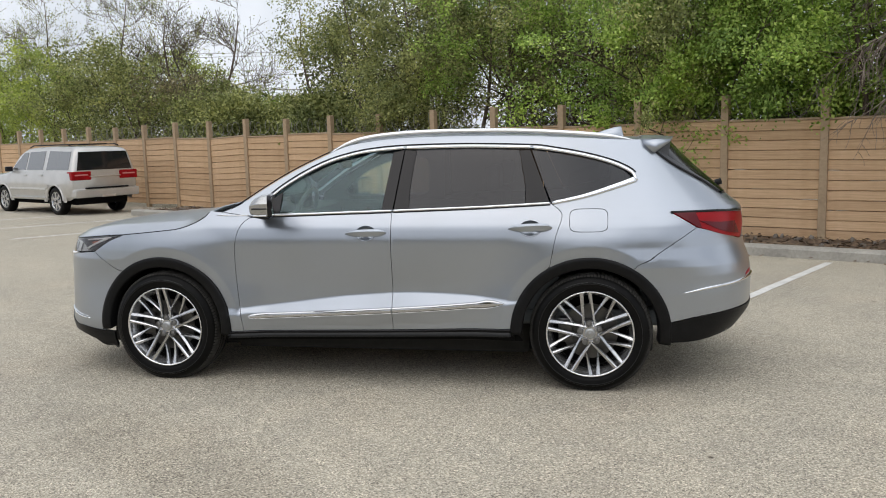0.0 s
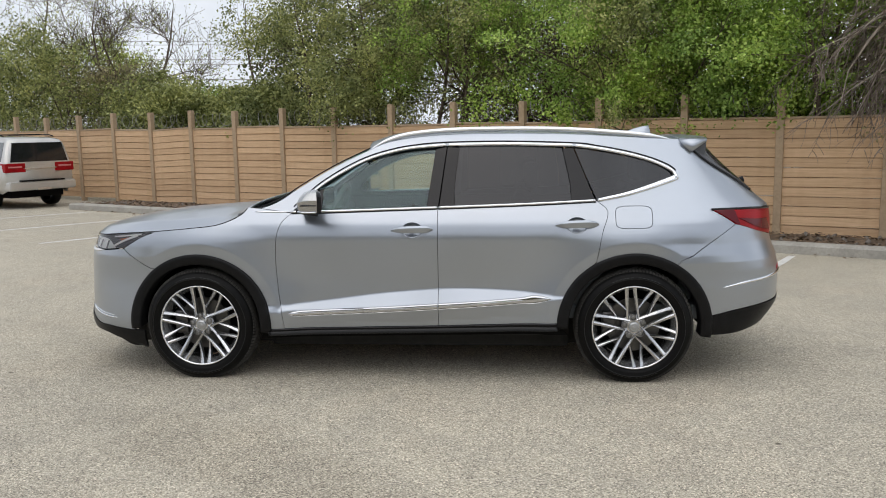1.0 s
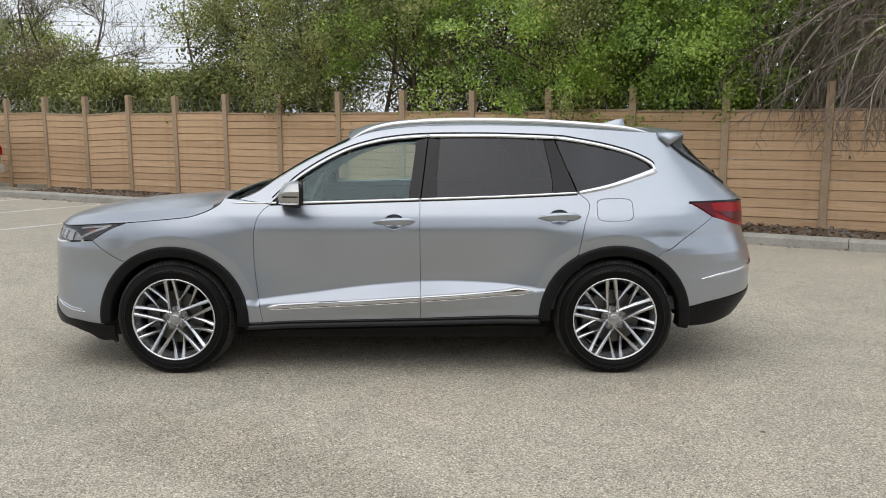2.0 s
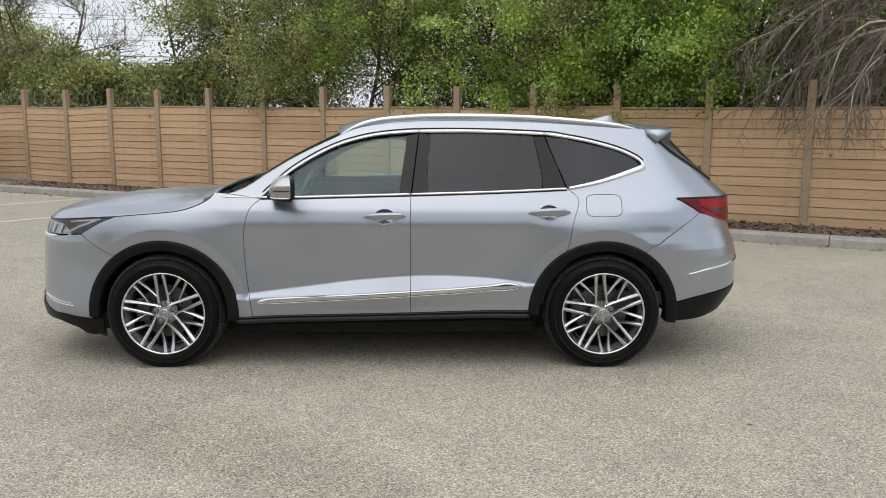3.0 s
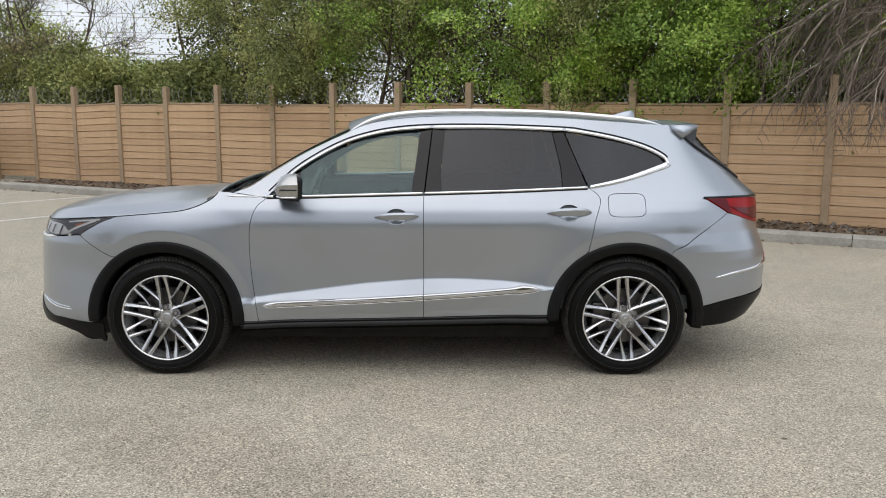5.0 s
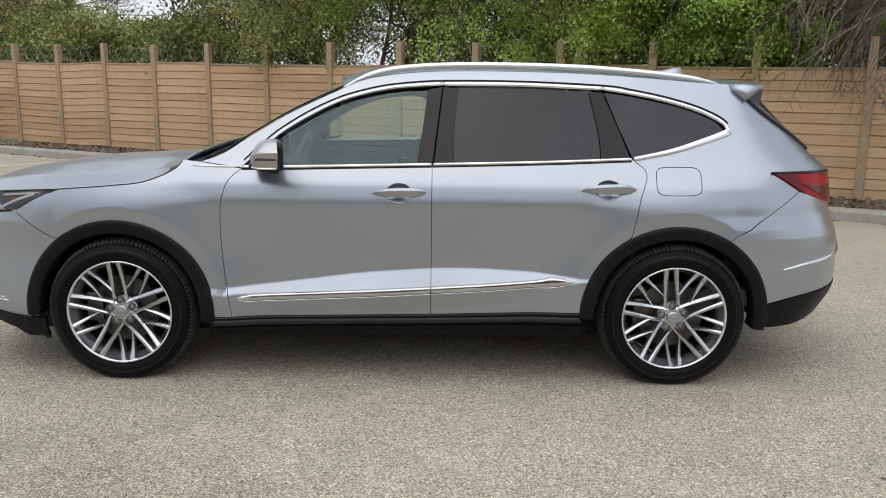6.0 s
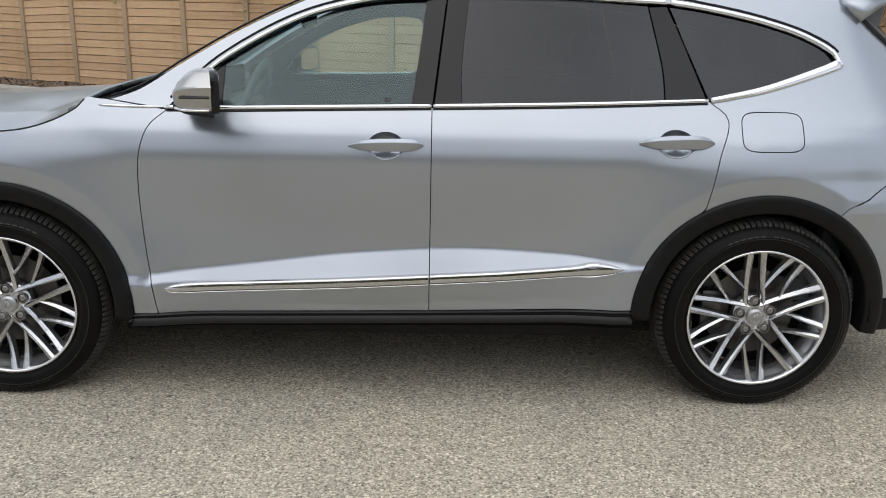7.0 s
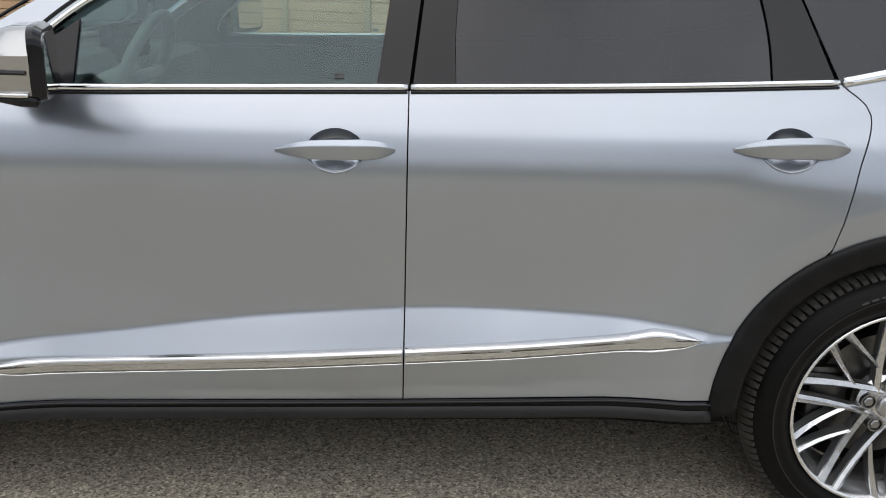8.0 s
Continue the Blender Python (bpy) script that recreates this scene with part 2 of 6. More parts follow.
AMBER = material("amber_marker_lens", (0.5, 0.16, 0.08), 0.2, 0.0, 0.5, coat=1.0)

# ---- building helpers ----
def mesh_of(name, bm, mat, smooth=False):
    me = bpy.data.meshes.new(name)
    bm.to_mesh(me)
    bm.free()
    for m in (mat if isinstance(mat, (list, tuple)) else [mat]):
        me.materials.append(m)
    if smooth:
        me.polygons.foreach_set("use_smooth", [True] * len(me.polygons))
    return me


def part(name, bm, mat, parent=None, label="", smooth=False):
    ob = new(name, mesh_of(name, bm, mat, smooth))
    if parent:
        ob.parent = parent
    return tagged(ob, label)


def thing(name, label, category, group="", m=None, kind=""):
    ob = new(name)
    if m is not None:
        ob.matrix_basis = m
    return tagged(ob, label, category, group, kind)


def box(bm, x0, x1, y0, y1, z0, z1, bevel=0.0):
    r = bmesh.ops.create_cube(bm, size=1.0)
    vs = r["verts"]
    for v in vs:
        v.co = Vector(((x0 + x1) / 2 + v.co.x * (x1 - x0), (y0 + y1) / 2 + v.co.y * (y1 - y0), (z0 + z1) / 2 + v.co.z * (z1 - z0)))
    if bevel:
        es = list({e for v in vs for e in v.link_edges})
        bmesh.ops.bevel(bm, geom=es, offset=bevel, segments=2, affect="EDGES", profile=0.6)
    return vs


def tube_path(bm, pts, radii, sides=6, cap=True):
    """A round rod along pts with a radius at each."""
    rings, n = [], len(pts)
    ref = Vector((0, 0, 1))
    for i, p in enumerate(pts):
        d = (Vector(pts[min(i + 1, n - 1)]) - Vector(pts[max(i - 1, 0)])).normalized()
        a = d.cross(ref)
        if a.length < 0.05:
            a = d.cross(Vector((1, 0, 0)))
        a.normalize()
        b = d.cross(a)
        r = radii[i] if isinstance(radii, (list, tuple)) else radii
        rings.append([bm.verts.new(Vector(p) + r * (math.cos(t) * a + math.sin(t) * b)) for t in (2 * math.pi * k / sides for k in range(sides))])
    for u, v in zip(rings, rings[1:]):
        for k in range(sides):
            bm.faces.new((u[k], u[(k + 1) % sides], v[(k + 1) % sides], v[k]))
    if cap:
        bm.faces.new(rings[0][::-1])
        bm.faces.new(rings[-1])
    return rings


def lathe(bm, profile, sides=48, axis="y", close=False):
    """Turns (radius, along) pairs round the axis."""
    rings = []
    for r, a in profile:
        ring = []
        for k in range(sides):
            t = 2 * math.pi * k / sides
            ring.append(bm.verts.new((r * math.cos(t), a, r * math.sin(t)) if axis == "y" else (r * math.cos(t), r * math.sin(t), a)))
        rings.append(ring)
    pairs = list(zip(rings, rings[1:])) + ([(rings[-1], rings[0])] if close else [])
    for u, v in pairs:
        for k in range(sides):
            bm.faces.new((u[k], u[(k + 1) % sides], v[(k + 1) % sides], v[k]))
    return rings


# ---- the lot: nearly level, falling gently towards the kerb along the fence ----
ALONG = Vector((0.889, -0.457, 0))       # along the fence
ACROSS = Vector((0.457, 0.889, 0))       # from the lot towards the fence
KERB_AT, FALL_FROM, FALL = 7.95, 2.3, 0.0257


def ground_z(x, y):
    n = min(x * ACROSS.x + y * ACROSS.y, 9.0)
    return -FALL * max(0.0, n - FALL_FROM)


def at_fence(a, n, z=0.0):
    p = ALONG * a + ACROSS * n
    return Vector((p.x, p.y, z))


bm = bmesh.new()
steps_n = [-900, -60, -20, -8, 0, FALL_FROM, 5, KERB_AT + 0.01]
steps_a = [-900, -60, -30, -15, 0, 15, 30, 60, 900]
grid = [[bm.verts.new((lambda p: (p.x, p.y, ground_z(p.x, p.y)))(at_fence(a, n))) for a in steps_a] for n in steps_n]
far = [bm.verts.new(at_fence(a, 900, -0.2)) for a in steps_a]
grid.append([bm.verts.new(at_fence(a, 14, -0.2)) for a in steps_a])
grid.append(far)
for u, v in zip(grid, grid[1:]):
    for k in range(len(u) - 1):
        bm.faces.new((u[k], u[k + 1], v[k + 1], v[k]))
bmesh.ops.recalc_face_normals(bm, faces=bm.faces)
ground = part("ground", bm, ASPHALT)
tagged(ground, "pale weathered asphalt of a parking lot", "ground", kind="structure")


def painted_line(a, n0, n1, width=0.1):
    bm = bmesh.new()
    rnd = random.Random(int(a * 10))
    k = 14
    left, right = [], []
    for i in range(k + 1):
        n = n0 + (n1 - n0) * i / k
        for side, row in ((-1, left), (1, right)):
            p = at_fence(a + side * (width / 2 + rnd.uniform(-0.004, 0.004)), n)
            row.append(bm.verts.new((p.x, p.y, ground_z(p.x, p.y) + 0.004)))
    for i in range(k):
        bm.faces.new((left[i], right[i], right[i + 1], left[i + 1]))
    ob = part("parking_line", bm, LINE_PAINT)
    return tagged(ob, "worn white painted parking bay line on the asphalt", "line marking", "parking bay lines", "structure")


LINE_STEP, LINE_FIRST = 2.57, 1.02
for i in range(-8, 3):
    painted_line(LINE_FIRST + i * LINE_STEP, 3.2, KERB_AT - 0.25)

# kerb: concrete lengths with open joints
KERB_TOP = ground_z(0, 9.5) + 0.155
kerb = thing("kerb", "weathered concrete kerb along the planted strip", "kerb", kind="structure")


def kerb_length(a0, a1):
    bm = bmesh.new()
    rows = []
    z0 = ground_z(*at_fence(0, KERB_AT).xy) - 0.1
    for a in (a0, a1):
        ring = []
        for n, z in ((0.0, z0), (0.025, KERB_TOP - 0.03), (0.055, KERB_TOP), (0.24, KERB_TOP + 0.004), (0.26, KERB_TOP - 0.02), (0.26, z0)):
            p = at_fence(a, KERB_AT + n)
            ring.append(bm.verts.new((p.x, p.y, z)))
        rows.append(ring)
    for k in range(5):
        bm.faces.new((rows[0][k], rows[0][k + 1], rows[1][k + 1], rows[1][k]))
    bm.faces.new(rows[0])
    bm.faces.new(rows[1][::-1])
    bmesh.ops.recalc_face_normals(bm, faces=bm.faces)
    return part("kerb_stone", bm, CONCRETE, kerb)


KERB_END = -15.6
a = KERB_END
while a < 16:
    kerb_length(a, a + 2.99)
    a += 3.0

# planted strip behind the kerb: uneven soil under dry leaves
bm = bmesh.new()
rows = []
for i in range(90):
    a = KERB_END + i * 0.36
    row = []
    for j in range(7):
        n = KERB_AT + 0.24 + j * 0.34
        p = at_fence(a, n)
        z = KERB_TOP - 0.03 + 0.03 * noise.noise((a * 2.2, n * 3, 0)) - 0.012 * j
        row.append(bm.verts.new((p.x, p.y, z)))
    rows.append(row)
for u, v in zip(rows, rows[1:]):
    for k in range(6):
        bm.faces.new((u[k], u[k + 1], v[k + 1], v[k]))
bmesh.ops.recalc_face_normals(bm, faces=bm.faces)
soil = part("soil", bm, SOIL, smooth=True)
tagged(soil, "strip of bare brown soil between kerb and fence", "soil", kind="structure")

# ---- fence: concrete posts with woodgrain boards slotted between ----
PITCH, POST_FIRST, FENCE_AT = 1.5287, -16.53, 9.765
RUN, BACK = Vector((0.883, -0.4694, 0)), Vector((0.4694, 0.883, 0))
BASE_Z, POST_TOP, BOARDS, BOARD_H = -0.085, 2.175, 12, 0.1525


def fence_matrix(a, n, z):
    p = RUN * a + BACK * n
    return Matrix.Translation((p.x, p.y, z)) @ Matrix.Rotation(math.atan2(RUN.y, RUN.x), 4, "Z")


bm = bmesh.new()
box(bm, -0.06, 0.06, -0.06, 0.06, -0.3, POST_TOP - BASE_Z, 0.012)
post_mesh = mesh_of("post", bm, POST_CONCRETE)


def board_mesh(k):
    rnd = random.Random(k)
    bm = bmesh.new()
    x0, x1 = -PITCH / 2 + 0.06, PITCH / 2 - 0.06
    h = BOARD_H
    prof = [(-0.021, 0.004), (-0.028, 0.01), (-0.022, 0.06), (-0.018, h - 0.016), (-0.012, h - 0.004), (0.02, h), (0.02, 0.0)]
    rings = []
    for x in (x0, x0 + 0.5, x1 - 0.45, x1):
        dz, dy = rnd.uniform(-0.003, 0.003), rnd.uniform(-0.003, 0.003)
        rings.append([bm.verts.new((x, y + dy, z + dz)) for y, z in prof])
    m = len(prof)
    for u, v in zip(rings, rings[1:]):
        for i in range(m):
            bm.faces.new((u[i], u[(i + 1) % m], v[(i + 1) % m], v[i]))
    bm.faces.new(rings[0])
    bm.faces.new(rings[-1][::-1])
    bmesh.ops.recalc_face_normals(bm, faces=bm.faces)
    return mesh_of("board", bm, BOARD)


board_meshes = [board_mesh(k) for k in range(4)]
fence = thing("fence", "tan woodgrain concrete panel fence with square posts", "fence", kind="structure")
POSTS = range(-8, 19)
fence_rnd = random.Random(5)
for i in POSTS:
    o = new("post", post_mesh)
    o.parent = fence
    o.matrix_basis = fence_matrix(POST_FIRST + i * PITCH, FENCE_AT, BASE_Z + fence_rnd.uniform(-0.03, 0.03))
bm = bmesh.new()
box(bm, -PITCH / 2 + 0.07, PITCH / 2 - 0.07, -0.03, 0.03, 0, 0.035, 0.006)
cap_mesh = mesh_of("coping", bm, POST_CONCRETE)
for i in POSTS:
    drop = fence_rnd.uniform(-0.025, 0.025)
    lean = {1: -2.2, 0: 0.8, -1: -1.0}.get(i, fence_rnd.uniform(-0.25, 0.25))
    for b in range(BOARDS):
        o = new("board", board_meshes[fence_rnd.randrange(4)])
        o.parent = fence
        o.matrix_basis = fence_matrix(POST_FIRST + (i + 0.5) * PITCH, FENCE_AT, BASE_Z + b * BOARD_H + drop) @ Matrix.Rotation(radians(lean + fence_rnd.uniform(-0.2, 0.2)), 4, "Y")
    o = new("coping", cap_mesh)
    o.parent = fence
    o.matrix_basis = fence_matrix(POST_FIRST + (i + 0.5) * PITCH, FENCE_AT, BASE_Z + BOARDS * BOARD_H + drop) @ Matrix.Rotation(radians(lean), 4, "Y")


# coils of razor wire resting on the fence between the posts
def wire_coil(i):
    rnd = random.Random(i + 40)
    bm = bmesh.new()
    pts = []
    turns = 5
    for k in range(turns * 14 + 1):
        t = 2 * math.pi * k / 14
        r = 0.17 + 0.03 * math.sin(t * 0.37 + i)
        pts.append((-PITCH / 2 + PITCH * k / (turns * 14) + 0.05 * math.sin(t * 0.5), 0.03 + r * 0.8 * math.cos(t), r * math.sin(t)))
    tube_path(bm, pts, 0.0055, 4)
    m = fence_matrix(POST_FIRST + (i + 0.5) * PITCH, FENCE_AT + 0.08, BASE_Z + BOARDS * BOARD_H + 0.2 + rnd.uniform(-0.02, 0.03))
    o = part("razor_wire", bm, WIRE)
    o.parent = fence
    o.matrix_basis = m


WIRE = material("dull_grey_wire", (0.3, 0.29, 0.275), 0.5, 0.5)
for i in range(-4, 11):
    wire_coil(i)

# dry leaves and stones scattered over the soil strip
lit = random.Random(21)
vs, fs = [], []
for k in range(5200):
    a, n = lit.uniform(KERB_END + 0.1, 9), KERB_AT + 0.26 + 1.6 * lit.random() ** 1.3
    if lit.random() < 0.03:
        n = KERB_AT - lit.random() * 0.25
    p = at_fence(a, n)
    z = (KERB_TOP - 0.025 + 0.03 * noise.noise((a * 2.2, n * 3, 0)) - 0.035 * (n - KERB_AT - 0.24) if n > KERB_AT else ground_z(p.x, p.y)) + lit.uniform(0.008, 0.035)
    t, r = lit.uniform(0, 6.28), lit.uniform(0.02, 0.05)
    u = Vector((math.cos(t), math.sin(t), lit.uniform(-0.5, 0.5))) * r
    v = Vector((-math.sin(t), math.cos(t), lit.uniform(-0.5, 0.5))) * r * 0.6
    b = len(vs)
    c = Vector((p.x, p.y, z))
    vs += [c - u, c - v, c + u, c + v]
    fs.append((b, b + 1, b + 2, b + 3))
me = bpy.data.meshes.new("leaf_litter")
me.from_pydata([tuple(v) for v in vs], [], fs)
me.materials.append(LITTER)
tagged(new("leaf_litter", me), "dry brown leaves scattered over the soil strip", "leaf litter", kind="stuff")
rockrnd = random.Random(8)
bm = bmesh.new()
for k in range(420):
    a, n = rockrnd.uniform(KERB_END + 0.2, 9), KERB_AT + 0.3 + 1.5 * rockrnd.random()
    p = at_fence(a, n)
    r = rockrnd.uniform(0.02, 0.075)
    m = Matrix.Translation((p.x, p.y, KERB_TOP - 0.02 - 0.03 * (n - KERB_AT))) @ Euler((rockrnd.random() * 6, rockrnd.random() * 6, rockrnd.random() * 6)).to_matrix().to_4x4() @ Matrix.Diagonal((r, r * 0.7, r * 0.5, 1))
    bmesh.ops.create_icosphere(bm, subdivisions=1, radius=1.0, matrix=m)
tagged(part("stones", bm, STONE), "small rough stones lying in the soil strip", "stones", kind="stuff")

# ---- the silver car: its skin as one smooth surface over (u, z), from which the panels are cut ----
HUB_F, HUB_R, HUB_Z, CAR_MID = -1.4455, 1.4455, 0.372, 1.0


def smooth_curve(pts):
    """A monotone-friendly cubic through (t, value) pairs."""
    xs, ys = [p[0] for p in pts], [p[1] for p in pts]
    n = len(xs)
    d = [(ys[i + 1] - ys[i]) / (xs[i + 1] - xs[i]) for i in range(n - 1)]
    m = [d[0]] + [0.0 if d[i - 1] * d[i] <= 0 else 2 * d[i - 1] * d[i] / (d[i - 1] + d[i]) for i in range(1, n - 1)] + [d[-1]]

    def value(t):
        if t <= xs[0]:
            return ys[0] + m[0] * (t - xs[0])
        if t >= xs[-1]:
            return ys[-1] + m[-1] * (t - xs[-1])
        i = 0
        while xs[i + 1] < t:
            i += 1
        h = xs[i + 1] - xs[i]
        s = (t - xs[i]) / h
        return (ys[i] * (1 + 2 * s) * (1 - s) ** 2 + m[i] * h * s * (1 - s) ** 2 + ys[i + 1] * s * s * (3 - 2 * s) + m[i + 1] * h * s * s * (s - 1))
    return value


side_profile = smooth_curve([(0.2, 0.10), (0.3, 0.062), (0.4, 0.05), (0.55, 0.06), (0.68, 0.068), (0.82, 0.06), (0.94, 0.052), (1.03, 0.068), (1.1, 0.1), (1.15, 0.128), (1.35, 0.232), (1.55, 0.34), (1.62, 0.39), (1.7, 0.48)])
crease_top = smooth_curve([(-0.95, 0.495), (-0.55, 0.545), (-0.1, 0.598), (0.3, 0.621), (0.65, 0.608), (0.95, 0.575), (1.1, 0.565)])
crease_foot = smooth_curve([(-0.95, 0.47), (0.18, 0.505), (1.0, 0.558), (1.1, 0.563)])
nose_x = smooth_curve([(0.2, -2.38), (0.28, -2.47), (0.36, -2.49), (0.45, -2.475), (0.62, -2.47), (0.8, -2.455), (0.9, -2.42), (0.98, -2.385), (1.04, -2.33), (1.1, -2.25), (1.2, -2.15)])
tail_x = smooth_curve([(0.25, 2.3), (0.36, 2.42), (0.5, 2.507), (0.66, 2.512), (0.75, 2.503), (0.8, 2.492), (0.85, 2.474), (0.92, 2.462), (1.0, 2.463), (1.1, 2.455), (1.17, 2.38), (1.25, 2.29), (1.4, 2.12), (1.5, 2.02), (1.56, 1.97), (1.7, 1.9)])
BUMPER_LEDGE = 0.785
CORNER_F, CORNER_R, WRAP_F, WRAP_R = -1.75, 1.75, 1.0, 0.9


def plain_side(x, z):
    y = side_profile(z)
    if x < -1.0:
        y += (0.05 + 0.1 * max(0.0, z - 0.9)) * ((-1.0 - x) / 0.9) ** 2
    if x > 1.1:
        y += (0.075 + 0.16 * max(0.0, z - 1.1)) * ((x - 1.1) / 0.9) ** 2
    return y


def side_y(x, z):
    y = plain_side(x, z)
    # the light-catching facet over the door trim
    top, foot = crease_top(x), crease_foot(x)
    if foot - 0.1 < z and -1.0 < x < 1.12 and top > foot + 0.002:
        gap = top - foot
        amount = min(1.0, gap / 0.1) * 0.032
        if z >= top:
            s = min(1.0, (z - top) / 0.25)
            y += amount * 0.35 * (1 - s) ** 2
        elif z > foot:
            s = (z - foot) / gap
            y += -amount * (1 - s) + amount * 0.35 * s
        else:
            y -= amount * max(0.0, 1 - (foot - z) / 0.1)
    # the ledge round the rear bumper
    if x > 1.5 and z > 0.42:
        ledge = 0.024 * min(1.0, (x - 1.5) / 0.22)
        y -= ledge * (min(1.0, (z - 0.42) / 0.2) if z < BUMPER_LEDGE else max(0.0, 1 - (z - BUMPER_LEDGE) / 0.12))
    # swollen wheel arches
    for hub in (HUB_F, HUB_R):
        r = math.hypot(x - hub, (z - HUB_Z) * 1.03)
        if z > 0.2:
            y -= 0.03 * max(0.0, min(1.0, 1 - (r - 0.563) / 0.22)) ** 1.6 + 0.004
    return y


def tail_power(z):
    """How square the tail's corner is in plan: squarer low down."""
    return 0.64 + 0.1 * min(1.0, max(0.0, (z - 0.72) / 0.22))


def skin(u, z, lift=0.0):
    """The point of the near side's skin; u runs along the car and round its corners to the middle of nose and tail."""
    power = 0.74
    if u < CORNER_F:
        t = min(1.0, (CORNER_F - u) / WRAP_F) * math.pi / 2
        y0, reach = side_y(CORNER_F, z), CORNER_F - nose_x(z)
        slope = (plain_side(CORNER_F, z) - plain_side(CORNER_F + 0.02, z)) / 0.02
        x = CORNER_F - reach * math.sin(t) ** power
        y = CAR_MID - (CAR_MID - y0 - slope * (CORNER_F - x)) * max(0.0, math.cos(t)) ** power
    elif u > CORNER_R:
        t = min(1.0, (u - CORNER_R) / WRAP_R) * math.pi / 2
        y0, reach = side_y(CORNER_R, z), tail_x(z) - CORNER_R
        slope = (plain_side(CORNER_R, z) - plain_side(CORNER_R - 0.02, z)) / 0.02
        power = tail_power(z)
        x = CORNER_R + reach * math.sin(t) ** power
        y = CAR_MID - (CAR_MID - y0 - slope * (x - CORNER_R)) * max(0.0, math.cos(t)) ** power
    else:
        x, y = u, side_y(u, z)
    p = Vector((x, y, z))
    return p + lift * skin_normal(u, z) if lift else p


def skin_normal(u, z):
    e = 0.004
    n = (skin(u + e, z) - skin(u - e, z)).cross(skin(u, z + e) - skin(u, z - e))
    return n.normalized()

def side_u(x, z):
    """The skin's u for a place x along the car."""
    power = 0.74
    if x < CORNER_F:
        s = min(1.0, (CORNER_F - x) / (CORNER_F - nose_x(z)))
        return CORNER_F - WRAP_F * math.asin(s ** (1 / power)) * 2 / math.pi
    if x > CORNER_R:
        s = min(1.0, (x - CORNER_R) / (tail_x(z) - CORNER_R))
        return CORNER_R + WRAP_R * math.asin(s ** (1 / tail_power(z))) * 2 / math.pi
    return x


def bend(ctrl, step=0.02):
    """A smooth curve through a few control points."""
    if len(ctrl) == 2:
        a, b = Vector(ctrl[0]), Vector(ctrl[1])
        k = max(1, int((b - a).length / step))
        return [a.lerp(b, i / k) for i in range(k + 1)]
    pts = [Vector(c) for c in ctrl]
    pts = [2 * pts[0] - pts[1]] + pts + [2 * pts[-1] - pts[-2]]
    out = []
    for a, b, c, d in zip(pts, pts[1:], pts[2:], pts[3:]):
        k = max(1, int((c - b).length / step))
        for i in range(k):
            t = i / k
            out.append(0.5 * (2 * b + (c - a) * t + (2 * a - 5 * b + 4 * c - d) * t * t + (3 * b - a - 3 * c + d) * t ** 3))
    out.append(pts[-2])
    return out


def ring_of(*segments):
    """A closed outline of several smooth curves joined at sharp corners."""
    out = []
    for seg in segments:
        for p in bend(seg) if not isinstance(seg[0], Vector) else seg:
            p = Vector(p[:2])
            if not out or (p - out[-1]).length > 0.0015:
                out.append(p)
    if (out[0] - out[-1]).length < 0.0015:
        out.pop()
    return out


def area_of(loop):
    return 0.5 * sum(a.x * b.y - b.x * a.y for a, b in zip(loop, loop[1:] + loop[:1]))


def shrunk(loop, gap):
    """The outline drawn in by gap."""
    if area_of(loop) < 0:
        loop = loop[::-1]
    out, n = [], len(loop)
    for i in range(n):
        a, b, c = loop[i - 1], loop[i], loop[(i + 1) % n]
        n1, n2 = Vector((a.y - b.y, b.x - a.x)).normalized(), Vector((b.y - c.y, c.x - b.x)).normalized()
        m = n1 + n2
        m = m.normalized() if m.length > 0.2 else n1
        out.append(b + m * gap / max(0.4, m.dot(n1)))
    return out


def inside(p, loop):
    hit = False
    for a, b in zip(loop, loop[1:] + loop[:1]):
        if (a.y > p.y) != (b.y > p.y) and p.x < (b.x - a.x) * (p.y - a.y) / (b.y - a.y) + a.x:
            hit = not hit
    return hit


def near_line(p, loop, d):
    return any((p - q).length_squared < d * d for q in loop)


from mathutils.geometry import delaunay_2d_cdt

car = thing("car", "silver metallic three-row family car parked on the asphalt", "car", m=Matrix.Translation((0, CAR_MID, 0)))


def to_car(p):
    return Vector((p.x, p.y - CAR_MID, p.z))


def mesh_with_normals(name, verts, faces, normals, mat):
    me = bpy.data.meshes.new(name)
    me.from_pydata([tuple(v) for v in verts], [], faces)
    me.polygons.foreach_set("use_smooth", [True] * len(me.polygons))
    if normals:
        me.normals_split_custom_set_from_vertices([tuple(n) for n in normals])
    me.materials.append(mat)
    return me


def hung(name, me, parent, label=""):
    o = new(name, me)
    o.parent = parent
    if parent is not car:
        o.matrix_parent_inverse = Matrix.Identity(4)
    return tagged(o, label)


def both_sides(name, verts, faces, normals, mat, parents, label=""):
    """The part on the near side and its mirror image on the far side."""
    made = []
    for side, parent in zip((1, -1), parents):
        vs = [Vector((v.x, v.y * side, v.z)) for v in verts]
        ns = [Vector((n.x, n.y * side, n.z)) for n in normals] if normals else None
        fs = faces if side == 1 else [f[::-1] for f in faces]
        made.append(hung(name, mesh_with_normals(name, vs, fs, ns, mat), parent, label))
    return made


CAR2 = (car, car)


